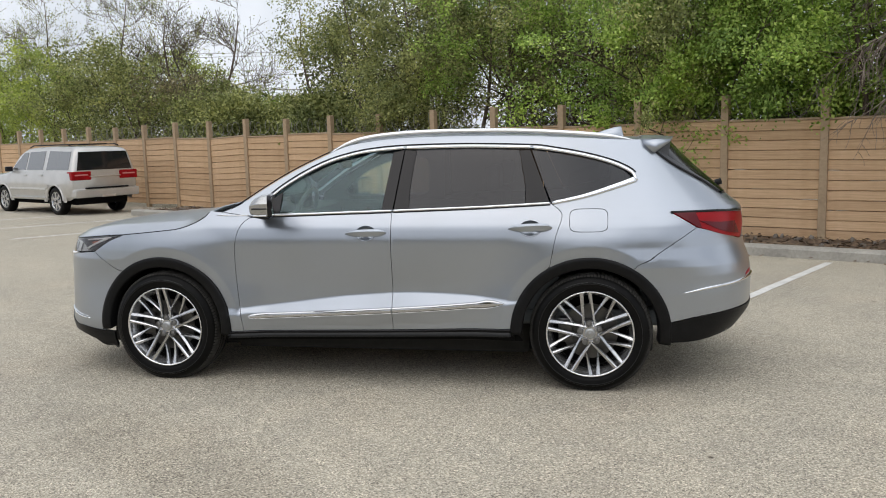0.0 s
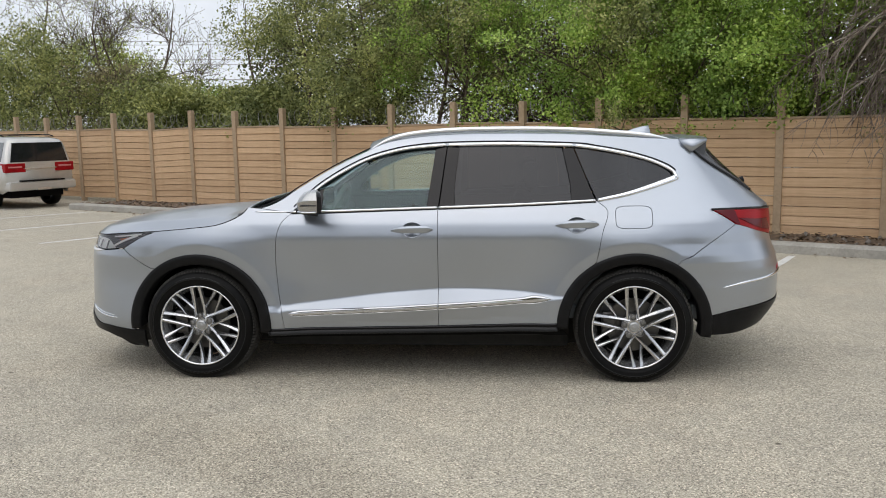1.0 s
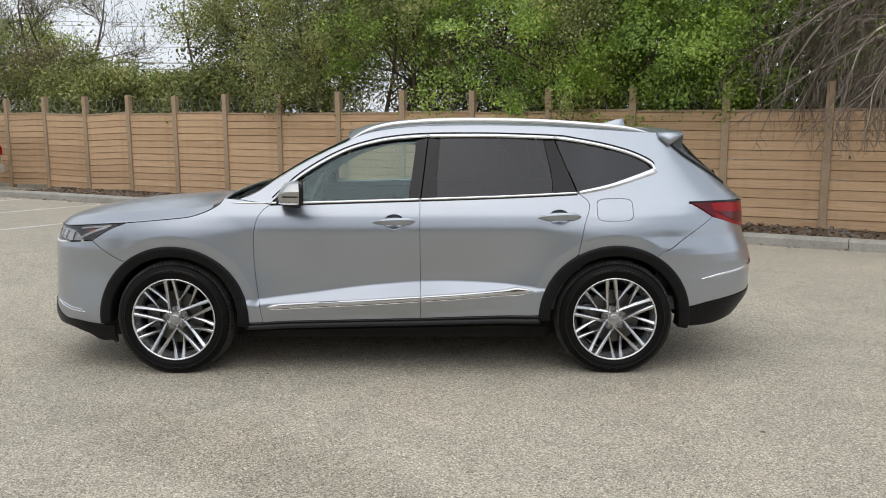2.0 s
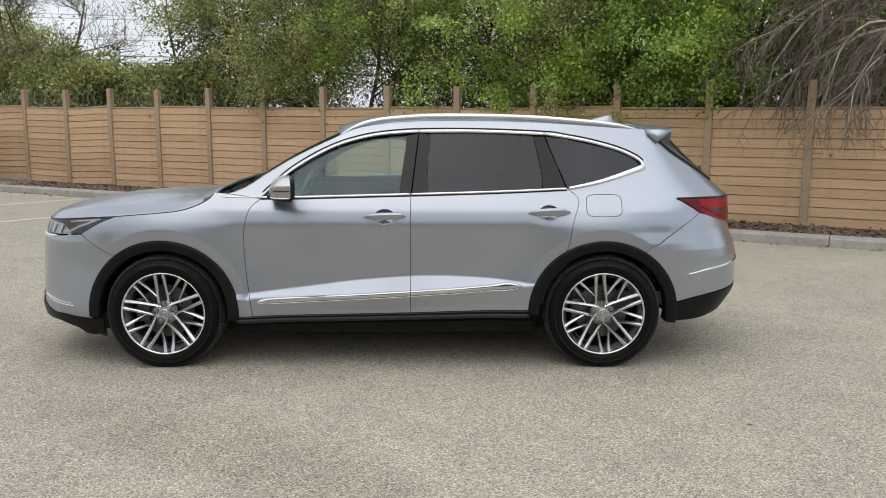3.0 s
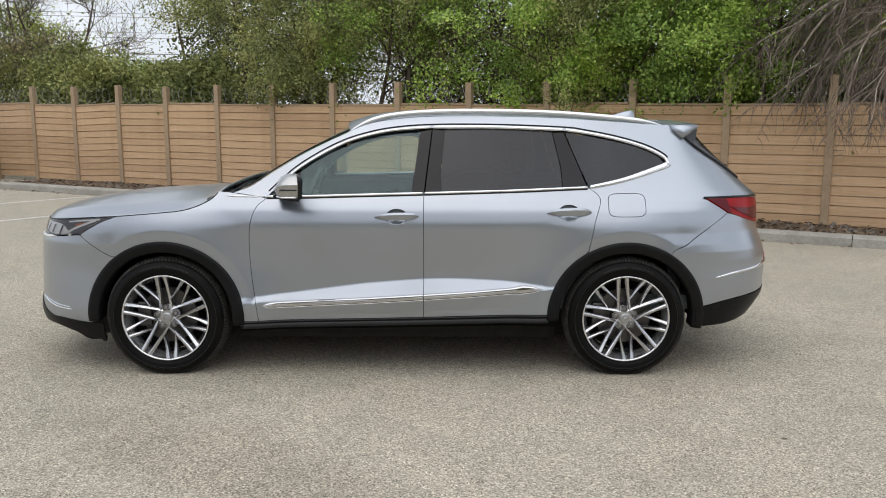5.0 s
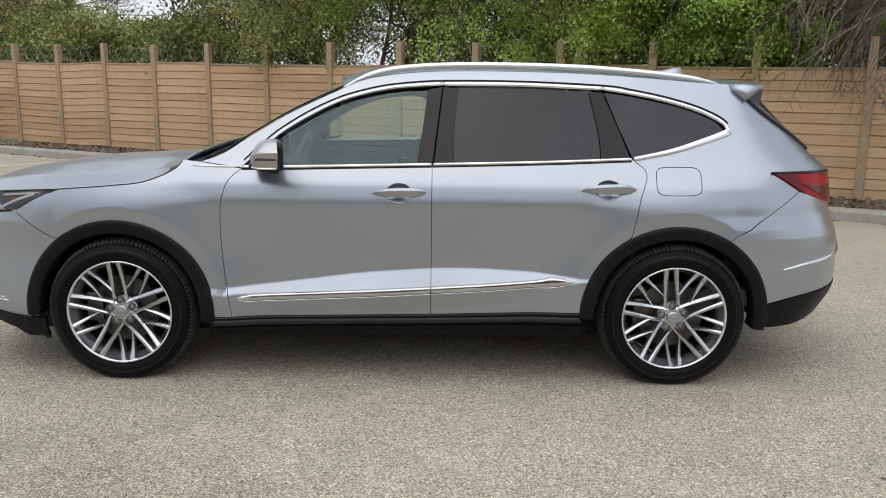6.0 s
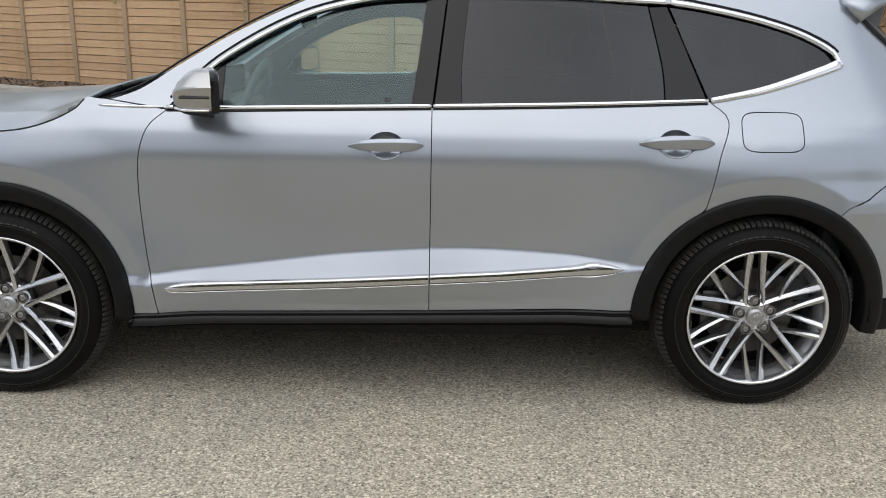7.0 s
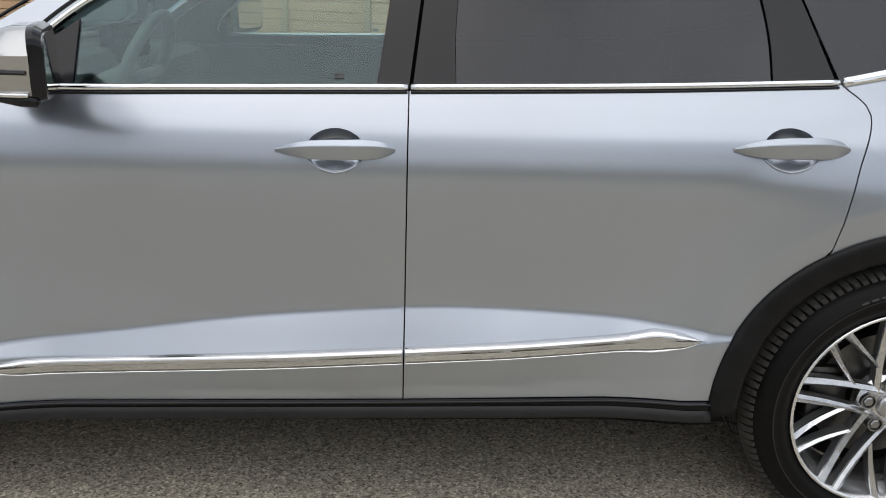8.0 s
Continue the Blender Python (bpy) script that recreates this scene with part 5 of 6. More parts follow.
def wheel_meshes():
    made = {}
    bm = bmesh.new()
    lathe(bm, [(0.258, 0.045), (0.264, 0.02), (0.272, 0.009), (0.277, 0.009), (0.281, 0.004), (0.295, 0.0), (0.312, -0.001), (0.314, -0.0025), (0.318, -0.0025), (0.32, 0.0), (0.333, 0.005), (0.3465, 0.018), (0.357, 0.034), (0.3635, 0.05), (0.3675, 0.064), (0.3695, 0.0845), (0.363, 0.086), (0.363, 0.094), (0.371, 0.096), (0.372, 0.124), (0.363, 0.126), (0.363, 0.136), (0.372, 0.138), (0.371, 0.17), (0.363, 0.172), (0.363, 0.18), (0.371, 0.182), (0.369, 0.215), (0.35, 0.245), (0.31, 0.255), (0.262, 0.235)], 96)
    bmesh.ops.recalc_face_normals(bm, faces=bm.faces)
    for v in bm.verts:
        v.co.x, v.co.z = v.co.x * 1.03, max(-WHEEL_Z + 0.001, v.co.z * 1.03)
    made["tyre"] = mesh_of("tyre", bm, RUBBER, True)
    # shoulder blocks of the tread
    bm = bmesh.new()
    for k in range(108):
        t0, t1 = 2 * math.pi * (k + 0.05) / 108, 2 * math.pi * (k + 0.88) / 108
        prof = [(0.356, 0.0255), (0.3625, 0.034), (0.3687, 0.049), (0.372, 0.064), (0.3735, 0.083), (0.363, 0.083), (0.345, 0.03)]
        a = [bm.verts.new((r * math.cos(t0), y, r * math.sin(t0))) for r, y in prof]
        b = [bm.verts.new((r * math.cos(t1 + (y - 0.05) * 0.5), y, r * math.sin(t1 + (y - 0.05) * 0.5))) for r, y in prof]
        m = len(prof)
        for i in range(m):
            bm.faces.new((a[i], a[(i + 1) % m], b[(i + 1) % m], b[i]))
        bm.faces.new(a)
        bm.faces.new(b[::-1])
    for k in range(76):
        for y0, y1 in ((0.097, 0.123), (0.139, 0.169)):
            t0, t1 = 2 * math.pi * (k + 0.1) / 76, 2 * math.pi * (k + 0.85) / 76
            a = [bm.verts.new((r * math.cos(t + (y - 0.1) * 1.2), y, r * math.sin(t + (y - 0.1) * 1.2))) for t in (t0, t1) for y in (y0, y1) for r in (0.368, 0.3745)]
            for f in ((1, 5, 7, 3), (0, 1, 3, 2), (4, 6, 7, 5), (0, 4, 5, 1), (2, 3, 7, 6)):
                bm.faces.new([a[i] for i in f])
    bmesh.ops.recalc_face_normals(bm, faces=bm.faces)
    for v in bm.verts:
        v.co.x, v.co.z = v.co.x * 1.03, max(-WHEEL_Z, v.co.z * 1.03)
    made["tread"] = mesh_of("tread", bm, TREAD)
    # moulded bars in place of the sidewall lettering
    bm = bmesh.new()
    for start in (62, 242):
        for k in range(13):
            if k == 6:
                continue
            t0, t1 = radians(start + k * 4.3), radians(start + k * 4.3 + 2.9)
            a = [bm.verts.new((r * math.cos(t), y, r * math.sin(t))) for t in (t0, t1) for r, y in ((0.329, -0.0022), (0.341, 0.0085))]
            b = [bm.verts.new((v.co.x, v.co.y + 0.008, v.co.z)) for v in a]
            for f in ((0, 1, 3, 2),):
                bm.faces.new([a[i] for i in f])
            for i, j in ((0, 1), (1, 3), (3, 2), (2, 0)):
                bm.faces.new((a[i], a[j], b[j], b[i]))
    bmesh.ops.recalc_face_normals(bm, faces=bm.faces)
    lathe(bm, [(0.3195, 0.004), (0.3205, -0.0022), (0.323, -0.0025), (0.3255, 0.0005), (0.327, 0.004)], 72)
    bmesh.ops.recalc_face_normals(bm, faces=bm.faces)
    made["sidewall_relief"] = mesh_of("sidewall_relief", bm, RUBBER_SHEEN)
    bm = bmesh.new()
    lathe(bm, [(0.268, 0.03), (0.2745, 0.012), (0.2735, 0.005), (0.267, 0.006), (0.2635, 0.012), (0.261, 0.024), (0.2565, 0.036), (0.245, 0.055), (0.234, 0.08), (0.228, 0.2), (0.262, 0.235)], 72)
    bmesh.ops.recalc_face_normals(bm, faces=bm.faces)
    made["rim"] = mesh_of("rim", bm, BARREL, True)
    # spokes: five twin pairs and the slimmer pairs between
    bm = bmesh.new()

    def bar(p0, p1, w0, w1, y0, y1, deep=0.03, sag=0.012, ridge=-0.1):
        p0, p1 = Vector(p0), Vector(p1)
        d = (p1 - p0).normalized()
        s = Vector((-d.y, d.x))
        rings = []
        for i in range(6):
            f = i / 5
            c = p0.lerp(p1, f)
            w = w0 + (w1 - w0) * f
            y = y0 + (y1 - y0) * f + sag * math.sin(math.pi * f)
            rings.append([bm.verts.new((c.x + s.x * a * w, y + h, c.y + s.y * a * w)) for a, h in ((-0.5, 0.011), (-0.43, 0.0065), (ridge, 0.0), (0.43, 0.0085), (0.5, 0.013), (0.4, deep), (-0.4, deep))])
        for u, v in zip(rings, rings[1:]):
            for i in range(7):
                bm.faces.new((u[i], u[(i + 1) % 7], v[(i + 1) % 7], v[i])).material_index = 1 if i in (4, 5, 6) else 0
        bm.faces.new(rings[0])
        bm.faces.new(rings[-1])

    def polar(r, deg):
        return (r * math.cos(radians(deg)), r * math.sin(radians(deg)))

    for k in range(5):
        mid = 90 + 72 * k
        a = radians(mid)
        e, s = Vector((math.cos(a), math.sin(a))), Vector((-math.sin(a), math.cos(a)))
        for sg in (-1, 1):
            bar(e * 0.03 + s * sg * 0.035, e * 0.268 + s * sg * 0.0245, 0.017, 0.0275, 0.036, 0.009, 0.038, 0.012, -0.12 * sg)
            foot = e * 0.112 + s * sg * 0.036
            bar(foot, Vector(polar(0.268, mid + sg * 31.2)), 0.012, 0.0255, 0.039, 0.01, 0.038, 0.01, 0.1 * sg)
    lathe(bm, [(0.0, 0.042), (0.045, 0.042), (0.07, 0.048), (0.08, 0.06), (0.08, 0.09), (0.0, 0.09)], 40)
    bmesh.ops.recalc_face_normals(bm, faces=bm.faces)
    made["spokes"] = mesh_of("spokes", bm, (ALLOY, SPOKE_FLANK))
    bm = bmesh.new()
    lathe(bm, [(0.0, 0.026), (0.022, 0.026), (0.03, 0.029), (0.034, 0.036), (0.034, 0.045)], 32)
    lathe(bm, [(0.021, 0.0255), (0.023, 0.0235), (0.025, 0.026)], 32)
    for sg in (-1, 1):
        tube_path(bm, [(sg * 0.003, 0.0255, 0.012), (sg * 0.012, 0.0255, -0.011)], 0.0028, 6)
    tube_path(bm, [(-0.007, 0.0255, -0.002), (0.007, 0.0255, -0.002)], 0.0028, 6)
    bmesh.ops.recalc_face_normals(bm, faces=bm.faces)
    made["centre_cap"] = mesh_of("centre_cap", bm, ALLOY_DARK, True)
    bm = bmesh.new()
    lathe(bm, [(0.0, 0.043), (0.0085, 0.043), (0.011, 0.046), (0.011, 0.056)], 6)
    lathe(bm, [(0.0165, 0.056), (0.0165, 0.0445), (0.014, 0.0445), (0.0125, 0.054), (0.0, 0.055)], 16)
    bmesh.ops.recalc_face_normals(bm, faces=bm.faces)
    made["lug_nut"] = mesh_of("lug_nut", bm, NUT_DARK)
    bm = bmesh.new()
    lathe(bm, [(0.06, 0.105), (0.175, 0.105), (0.175, 0.13), (0.06, 0.13)], 48, close=True)
    lathe(bm, [(0.0, 0.085), (0.08, 0.085), (0.085, 0.108)], 32)
    bmesh.ops.recalc_face_normals(bm, faces=bm.faces)
    made["brake_disc"] = mesh_of("brake_disc", bm, STEEL)
    bm = bmesh.new()
    box(bm, -0.2, -0.11, 0.08, 0.16, -0.07, 0.09, 0.015)
    made["brake_caliper"] = mesh_of("brake_caliper", bm, STEEL)
    bm = bmesh.new()
    lathe(bm, [(0.0, 0.15), (0.228, 0.15), (0.228, 0.16), (0.0, 0.16)], 40)
    made["wheel"] = mesh_of("wheel", bm, LINER)
    return made


WHEEL = wheel_meshes()


def wheel(x, side, spin):
    hub = new("wheel", WHEEL["wheel"])
    hub.parent = car
    turn = Matrix.Rotation(radians({-1: 0, 1: 180}[side]), 4, "Z")
    hub.matrix_basis = Matrix.Translation((x, side * (CAR_MID - 0.022), WHEEL_Z)) @ turn
    tagged(hub, "bright multi-spoke alloy wheel with black tyre")
    for name in ("tyre", "tread", "sidewall_relief", "rim", "spokes", "centre_cap", "brake_disc", "brake_caliper"):
        o = new(name, WHEEL[name])
        o.parent = hub
        if name == "sidewall_relief":
            tagged(o, kind="stuff")
        if name in ("spokes", "centre_cap"):
            o.rotation_euler = (0, -radians(spin), 0)
    for k in range(5):
        o = new("lug_nut", WHEEL["lug_nut"])
        o.parent = hub
        a = radians(90 + spin + 72 * k)
        o.scale = (1.25, 1.0, 1.25)
        o.location = (0.061 * math.cos(a), -0.011, 0.061 * math.sin(a))


for wx, spin in ((HUB_F, 5), (HUB_R, 6)):
    wheel(wx, -1, spin)
    wheel(wx, 1, spin)

# ---- cabin ----
WHEEL_LEATHER = varied("grey_steering_leather", (0.12, 0.135, 0.14), (0.18, 0.2, 0.205), 12, 0.5, 200, 0.15)
lining_loop = ring_of([(-0.86, 1.06), (0.2, 1.08)], [(0.2, 1.08), (0.26, 1.6)], [(0.26, 1.6), (-0.02, 1.59), (-0.3, 1.51), (-0.6, 1.36), (-0.86, 1.19)], [(-0.86, 1.19), (-0.86, 1.06)])
sight_loop = ring_of([(-0.6, 1.165), (0.03, 1.175)], [(0.03, 1.175), (0.075, 1.2), (0.095, 1.3), (0.11, 1.43), (0.095, 1.48), (0.03, 1.493)], [(0.03, 1.493), (-0.14, 1.48), (-0.34, 1.418), (-0.5, 1.335), (-0.61, 1.25), (-0.65, 1.185), (-0.6, 1.165)])
lining = panel("window_lining", lining_loop, CABIN, CAR2, gap=0.0, lift=-0.06, holes=[sight_loop])
bpy.data.objects.remove(lining[0])


def seat(x, y, width, name="front_seat"):
    bm = bmesh.new()
    box(bm, x - 0.28, x + 0.26, y - width / 2, y + width / 2, 0.58, 0.74, 0.05)
    base = part(name, bm, SEAT_LEATHER, car, "dark leather seat")
    bm = bmesh.new()
    box(bm, x + 0.2, x + 0.34, y - width / 2, y + width / 2, 0.68, 1.24, 0.05)
    bmesh.ops.rotate(bm, cent=(x + 0.25, y, 0.7), matrix=Matrix.Rotation(radians(17), 3, "Y"), verts=bm.verts)
    part("backrest", bm, SEAT_LEATHER, base)
    bm = bmesh.new()
    box(bm, x + 0.42, x + 0.52, y - 0.13, y + 0.13, 1.24, 1.42, 0.04)
    part("headrest", bm, SEAT_LEATHER, base)


for y in (-0.42, 0.42):
    seat(0.32, y, 0.52)
    seat(1.15, y, 0.6, "rear_seat")
bm = bmesh.new()
box(bm, -1.1, -0.68, -0.82, 0.82, 0.7, 1.1, 0.08)
box(bm, -1.0, -0.72, -0.65, -0.2, 1.05, 1.165, 0.05)
part("dashboard", bm, CABIN, car, "dark dashboard")
bm = bmesh.new()
box(bm, -0.8, -0.755, -0.16, 0.22, 1.1, 1.22, 0.01)
part("display", bm, GLOSS_BLACK, car, "black dashboard display")
bm = bmesh.new()
ring = []
for k in range(33):
    t = 2 * math.pi * k / 32
    ring.append((-0.59 + 0.07 * math.sin(t), -0.42 + 0.185 * math.cos(t), 1.1 + 0.17 * math.sin(t)))
tube_path(bm, ring, 0.017, 8, False)
tube_path(bm, [(-0.78, -0.42, 1.03), (-0.6, -0.42, 1.1)], [0.04, 0.05], 10)
tube_path(bm, [(-0.59, -0.59, 1.1), (-0.59, -0.25, 1.1)], 0.018, 6)
part("steering_wheel", bm, WHEEL_LEATHER, car, "dark steering wheel", True)
for side in (1, -1):
    bm = bmesh.new()
    box(bm, -1.0, 1.25, side * 0.83 - 0.03, side * 0.83 + 0.03, 0.5, 1.1, 0.02)
    part("door_lining", bm, CABIN, car)
bm = bmesh.new()
box(bm, -1.0, 2.1, -0.85, 0.85, 0.4, 0.5, 0.02)
box(bm, -0.6, 0.4, -0.13, 0.13, 0.5, 0.85, 0.04)
part("cabin_floor", bm, CABIN, car)
bm = bmesh.new()
box(bm, -1.2, -1.0, -0.85, 0.85, 0.4, 1.12, 0.04)
part("bulkhead", bm, CABIN, car)
bm = bmesh.new()
box(bm, 1.75, 1.85, -0.75, 0.75, 0.5, 1.2, 0.04)
part("load_cover", bm, CABIN, car)
bm = bmesh.new()
box(bm, -0.42, -0.38, -0.14, 0.12, 1.4, 1.465, 0.015)
part("rear_view_mirror", bm, GLOSS_BLACK, car)

# ---- trees and thicket behind the fence ----
def fence_point(i, m, z=0.0):
    """A place by post number along the fence and metres behind it."""
    p = RUN * (POST_FIRST + i * PITCH) + BACK * (FENCE_AT + m)
    return Vector((p.x, p.y, z))


def grow(rnd, start, way, length, radius, depth, out, tips, droop=0.0, wander=0.25, kids=4, shrink=0.62, thin=0.004):
    """A limb with its side limbs, as lists of points and radii."""
    pts, rad = [Vector(start)], [radius]
    d = Vector(way).normalized()
    n = 5
    for k in range(n):
        d = (d + Vector((rnd.gauss(0, wander), rnd.gauss(0, wander), rnd.gauss(0, wander) - droop)) * 0.5).normalized()
        pts.append(pts[-1] + d * length / n)
        rad.append(max(thin, radius * (1 - 0.78 * (k + 1) / n)))
    out.append((pts, rad))
    if depth == 0:
        tips.append(pts[-1])
        tips.append(pts[3])
        return
    for k in range(kids):
        f = rnd.uniform(0.3, 1.0)
        i = min(n - 1, int(f * n))
        base = pts[i].lerp(pts[i + 1], f * n - i if f < 1 else 0)
        side = Vector((rnd.gauss(0, 1), rnd.gauss(0, 1), rnd.gauss(0.25, 0.6)))
        way2 = (d + side.normalized() * 1.1).normalized()
        grow(rnd, base, way2, length * rnd.uniform(0.45, 0.75), max(thin, rad[i] * shrink), depth - 1, out, tips, droop, wander, kids, shrink, thin)


def wood_mesh(name, limbs, mat):
    vs, fs = [], []
    for pts, rad in limbs:
        sides = 7 if rad[0] > 0.05 else (5 if rad[0] > 0.015 else 3)
        ref = Vector((0.3, 0.2, 1))
        first = len(vs)
        for i, p in enumerate(pts):
            d = (pts[min(i + 1, len(pts) - 1)] - pts[max(i - 1, 0)]).normalized()
            a = d.cross(ref).normalized()
            b = d.cross(a)
            for k in range(sides):
                t = 2 * math.pi * k / sides
                vs.append(p + rad[i] * (math.cos(t) * a + math.sin(t) * b))
        for i in range(len(pts) - 1):
            for k in range(sides):
                u, v = first + i * sides, first + (i + 1) * sides
                fs.append((u + k, u + (k + 1) % sides, v + (k + 1) % sides, v + k))
    me = bpy.data.meshes.new(name)
    me.from_pydata([tuple(v) for v in vs], [], fs)
    me.polygons.foreach_set("use_smooth", [True] * len(me.polygons))
    me.materials.append(mat)
    return me


def leaf_mesh(name, centres, per, spread, size, seed, mat):
    """Small folded leaves in flat tilted sprays round the centres."""
    g = np.random.default_rng(seed)
    n = len(centres)
    tilt = g.normal(0, 0.75, (n, 3)) + np.array([-0.15, -0.45, 0.7])
    tilt /= np.linalg.norm(tilt, axis=1)[:, None]
    wide = g.uniform(0.6, 1.35, (n, 1))
    c = np.repeat(np.array([tuple(p) for p in centres]), per, axis=0)
    tilt, wide = np.repeat(tilt, per, axis=0), np.repeat(wide, per, axis=0)
    k = len(c)
    off = g.normal(0, 1, (k, 3)) * spread * wide
    off -= tilt * (off * tilt).sum(1)[:, None] * 0.62
    c = c + off
    up = tilt + g.normal(0, 0.42, (k, 3))
    up /= np.linalg.norm(up, axis=1)[:, None]
    u = np.cross(up, g.normal(0, 1, (k, 3)))
    u /= np.linalg.norm(u, axis=1)[:, None]
    v = np.cross(up, u)
    s = size * g.uniform(0.55, 1.3, k)[:, None]
    verts = np.stack([c - u * s * 0.5, c - v * s * 0.3 + up * s * 0.08, c + u * s * 0.5, c + v * s * 0.3 + up * s * 0.08], 1).reshape(-1, 3)
    me = bpy.data.meshes.new(name)
    me.vertices.add(4 * k)
    me.vertices.foreach_set("co", verts.ravel())
    me.loops.add(4 * k)
    me.loops.foreach_set("vertex_index", np.arange(4 * k, dtype=np.int32))
    me.polygons.add(k)
    me.polygons.foreach_set("loop_start", np.arange(0, 4 * k, 4, dtype=np.int32))
    me.update()
    me.validate()
    me.materials.append(mat)
    return me


def tree(place_at, height, seed, leaf, label, per=70, spread=0.33, size=0.085, depth=2, kids=5, lean=(0, 0, 0), low=0.25, trunk=0.1, droop=0.04, bark=None, stems=1, bushy=0, bush_z=(1.0, 2.5), bush_r=1.1, thin=0.004):
    rnd = random.Random(seed)
    limbs, tips = [], []
    for s in range(stems):
        base = Vector((rnd.uniform(-0.3, 0.3), rnd.uniform(-0.3, 0.3), 0)) if stems > 1 else Vector()
        pts, rad, d = [base], [trunk], Vector((lean[0], lean[1], 1)).normalized()
        n = 7
        for k in range(n):
            d = (d + Vector((rnd.gauss(0, 0.09), rnd.gauss(0, 0.09), 0.05))).normalized()
            pts.append(pts[-1] + d * height * 0.85 / n)
            rad.append(trunk * (1 - 0.85 * (k + 1) / n))
        limbs.append((pts, rad))
        for k in range(9):
            f = low + (1 - low) * (k + rnd.random()) / 9
            i = min(n - 1, int(f * n))
            b = pts[i].lerp(pts[i + 1], min(1.0, f * n - i))
            t = rnd.uniform(0, 6.28)
            way = Vector((math.cos(t), math.sin(t), rnd.uniform(0.1, 0.8)))
            grow(rnd, b, way, height * rnd.uniform(0.22, 0.36) * (1.15 - 0.5 * f), max(0.012, rad[i] * 0.5), depth - 1, limbs, tips, droop, 0.25, kids, 0.62, thin)
    for k in range(bushy):
        t, r = rnd.uniform(0, 6.28), bush_r * rnd.random() ** 0.5
        tips.append(Vector((r * math.cos(t), r * math.sin(t), rnd.uniform(*bush_z))))
    root = thing("tree", label, "tree", "trees behind the fence", Matrix.Translation(place_at))
    o = new("trunk", wood_mesh("trunk", limbs, bark or BARK))
    o.parent = root
    if leaf and per:
        o = new("crown", leaf_mesh("crown", tips, per, spread, size, seed, leaf))
        o.parent = root
    return root


BED = -0.2
FRESH = "leafy fresh green tree growing against the fence"
OLIVE = "olive green leafy tree behind the fence"
SHRUB = "low leafy shrub behind the fence"
THICKET = "dull brown half-bare thicket tree"
SPRING = "pale spring green tree behind the fence"
BARE = "tall bare spring tree with thin upright twigs"


def sight(i, m, z=0.0):
    """A place m metres behind the fence on the line of sight over post i."""
    eye = Vector((0.7, -5.3, 0))
    p = fence_point(i, 0.0)
    d = p - eye
    q = p + d * (m / d.dot(BACK))
    return Vector((q.x, q.y, z))


trees = []
# leafy trees close behind the boards
for i, m, h, seed, leaf, label, bush, per in (
        (4.8, 2.2, 6.4, 1, LEAF_OLIVE, OLIVE, 8, 80), (5.2, 1.6, 6.2, 10, LEAF_OLIVE, OLIVE, 10, 90), (5.9, 1.2, 5.6, 2, LEAF_OLIVE, OLIVE, 14, 90), (6.6, 1.8, 6.4, 3, LEAF_FRESH, FRESH, 8, 90),
        (7.5, 2.6, 6.6, 4, LEAF_OLIVE, OLIVE, 3, 60), (8.5, 1.3, 6.4, 5, LEAF_FRESH, FRESH, 14, 100), (9.2, 1.0, 5.6, 6, LEAF_OLIVE, OLIVE, 26, 110),
        (9.9, 1.2, 6.4, 7, LEAF_FRESH, FRESH, 24, 110), (10.6, 1.0, 6.0, 8, LEAF_FRESH, FRESH, 26, 120), (11.15, 0.9, 6.2, 9, LEAF_FRESH, FRESH, 20, 120)):
    trees.append(tree(fence_point(i, m if i < 8.9 else m * 0.85, BED), h, seed, leaf, label, per=int(per * 1.5), bushy=int(bush * 1.5) + 20, bush_z=(2.3 if i < 5.5 else 3.0 if i < 8 else 1.95, 5.4), bush_r=1.1, low=0.42 if 5.5 < i < 8 else 0.3, trunk=0.07, stems=1 + seed % 2, spread=0.2, size=0.062, kids=4))
# leafy shoots that spill over the top of the boards
for i, seed in ((9.0, 81), (9.5, 82), (10.0, 83), (10.5, 84), (11.0, 85), (5.1, 86)):
    trees.append(tree(fence_point(i, 0.55, BED), 2.9, seed, LEAF_FRESH if i > 8 else LEAF_OLIVE, "green shrub spilling leaves over the fence top", per=60, spread=0.12, size=0.065, bushy=28, bush_z=(2.05, 3.2), bush_r=0.6, low=0.75, trunk=0.03, kids=3))
# a high crown reaching out over the gap
trees.append(tree(sight(3.65, 2.6, BED), 6.2, 11, LEAF_OLIVE, OLIVE, per=42, spread=0.17, size=0.068, bushy=16, bush_z=(4.2, 6.0), bush_r=1.3, low=0.55, trunk=0.07, kids=4))
trees.append(tree(sight(4.75, 2.2, BED), 6.6, 12, LEAF_OLIVE, OLIVE, per=120, spread=0.2, size=0.068, bushy=64, bush_z=(2.5, 6.2), bush_r=1.35, low=0.3, trunk=0.08, kids=4))
# a deeper row that closes the view, most of its leaves darkened as if shaded
for i, m, h, seed, leaf, per in ((5.0, 5.0, 6.6, 29, LEAF_SHADED, 80), (5.6, 5.0, 5.6, 21, LEAF_SHADED, 70), (6.9, 5.5, 7.0, 22, LEAF_BROWN, 66), (8.2, 5.0, 7.2, 23, LEAF_SHADED, 60), (9.3, 5.2, 7.4, 24, LEAF_SHADED, 75), (10.4, 4.6, 7.2, 25, LEAF_SHADED, 75), (11.6, 4.2, 7.4, 26, LEAF_SHADED, 70), (12.8, 4.5, 7.4, 27, LEAF_BROWN, 90), (14.2, 5.5, 8.0, 28, LEAF_BROWN, 90)):
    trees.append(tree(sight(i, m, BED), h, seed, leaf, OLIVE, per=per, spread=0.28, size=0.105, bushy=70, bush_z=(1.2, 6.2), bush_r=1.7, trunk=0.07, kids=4))
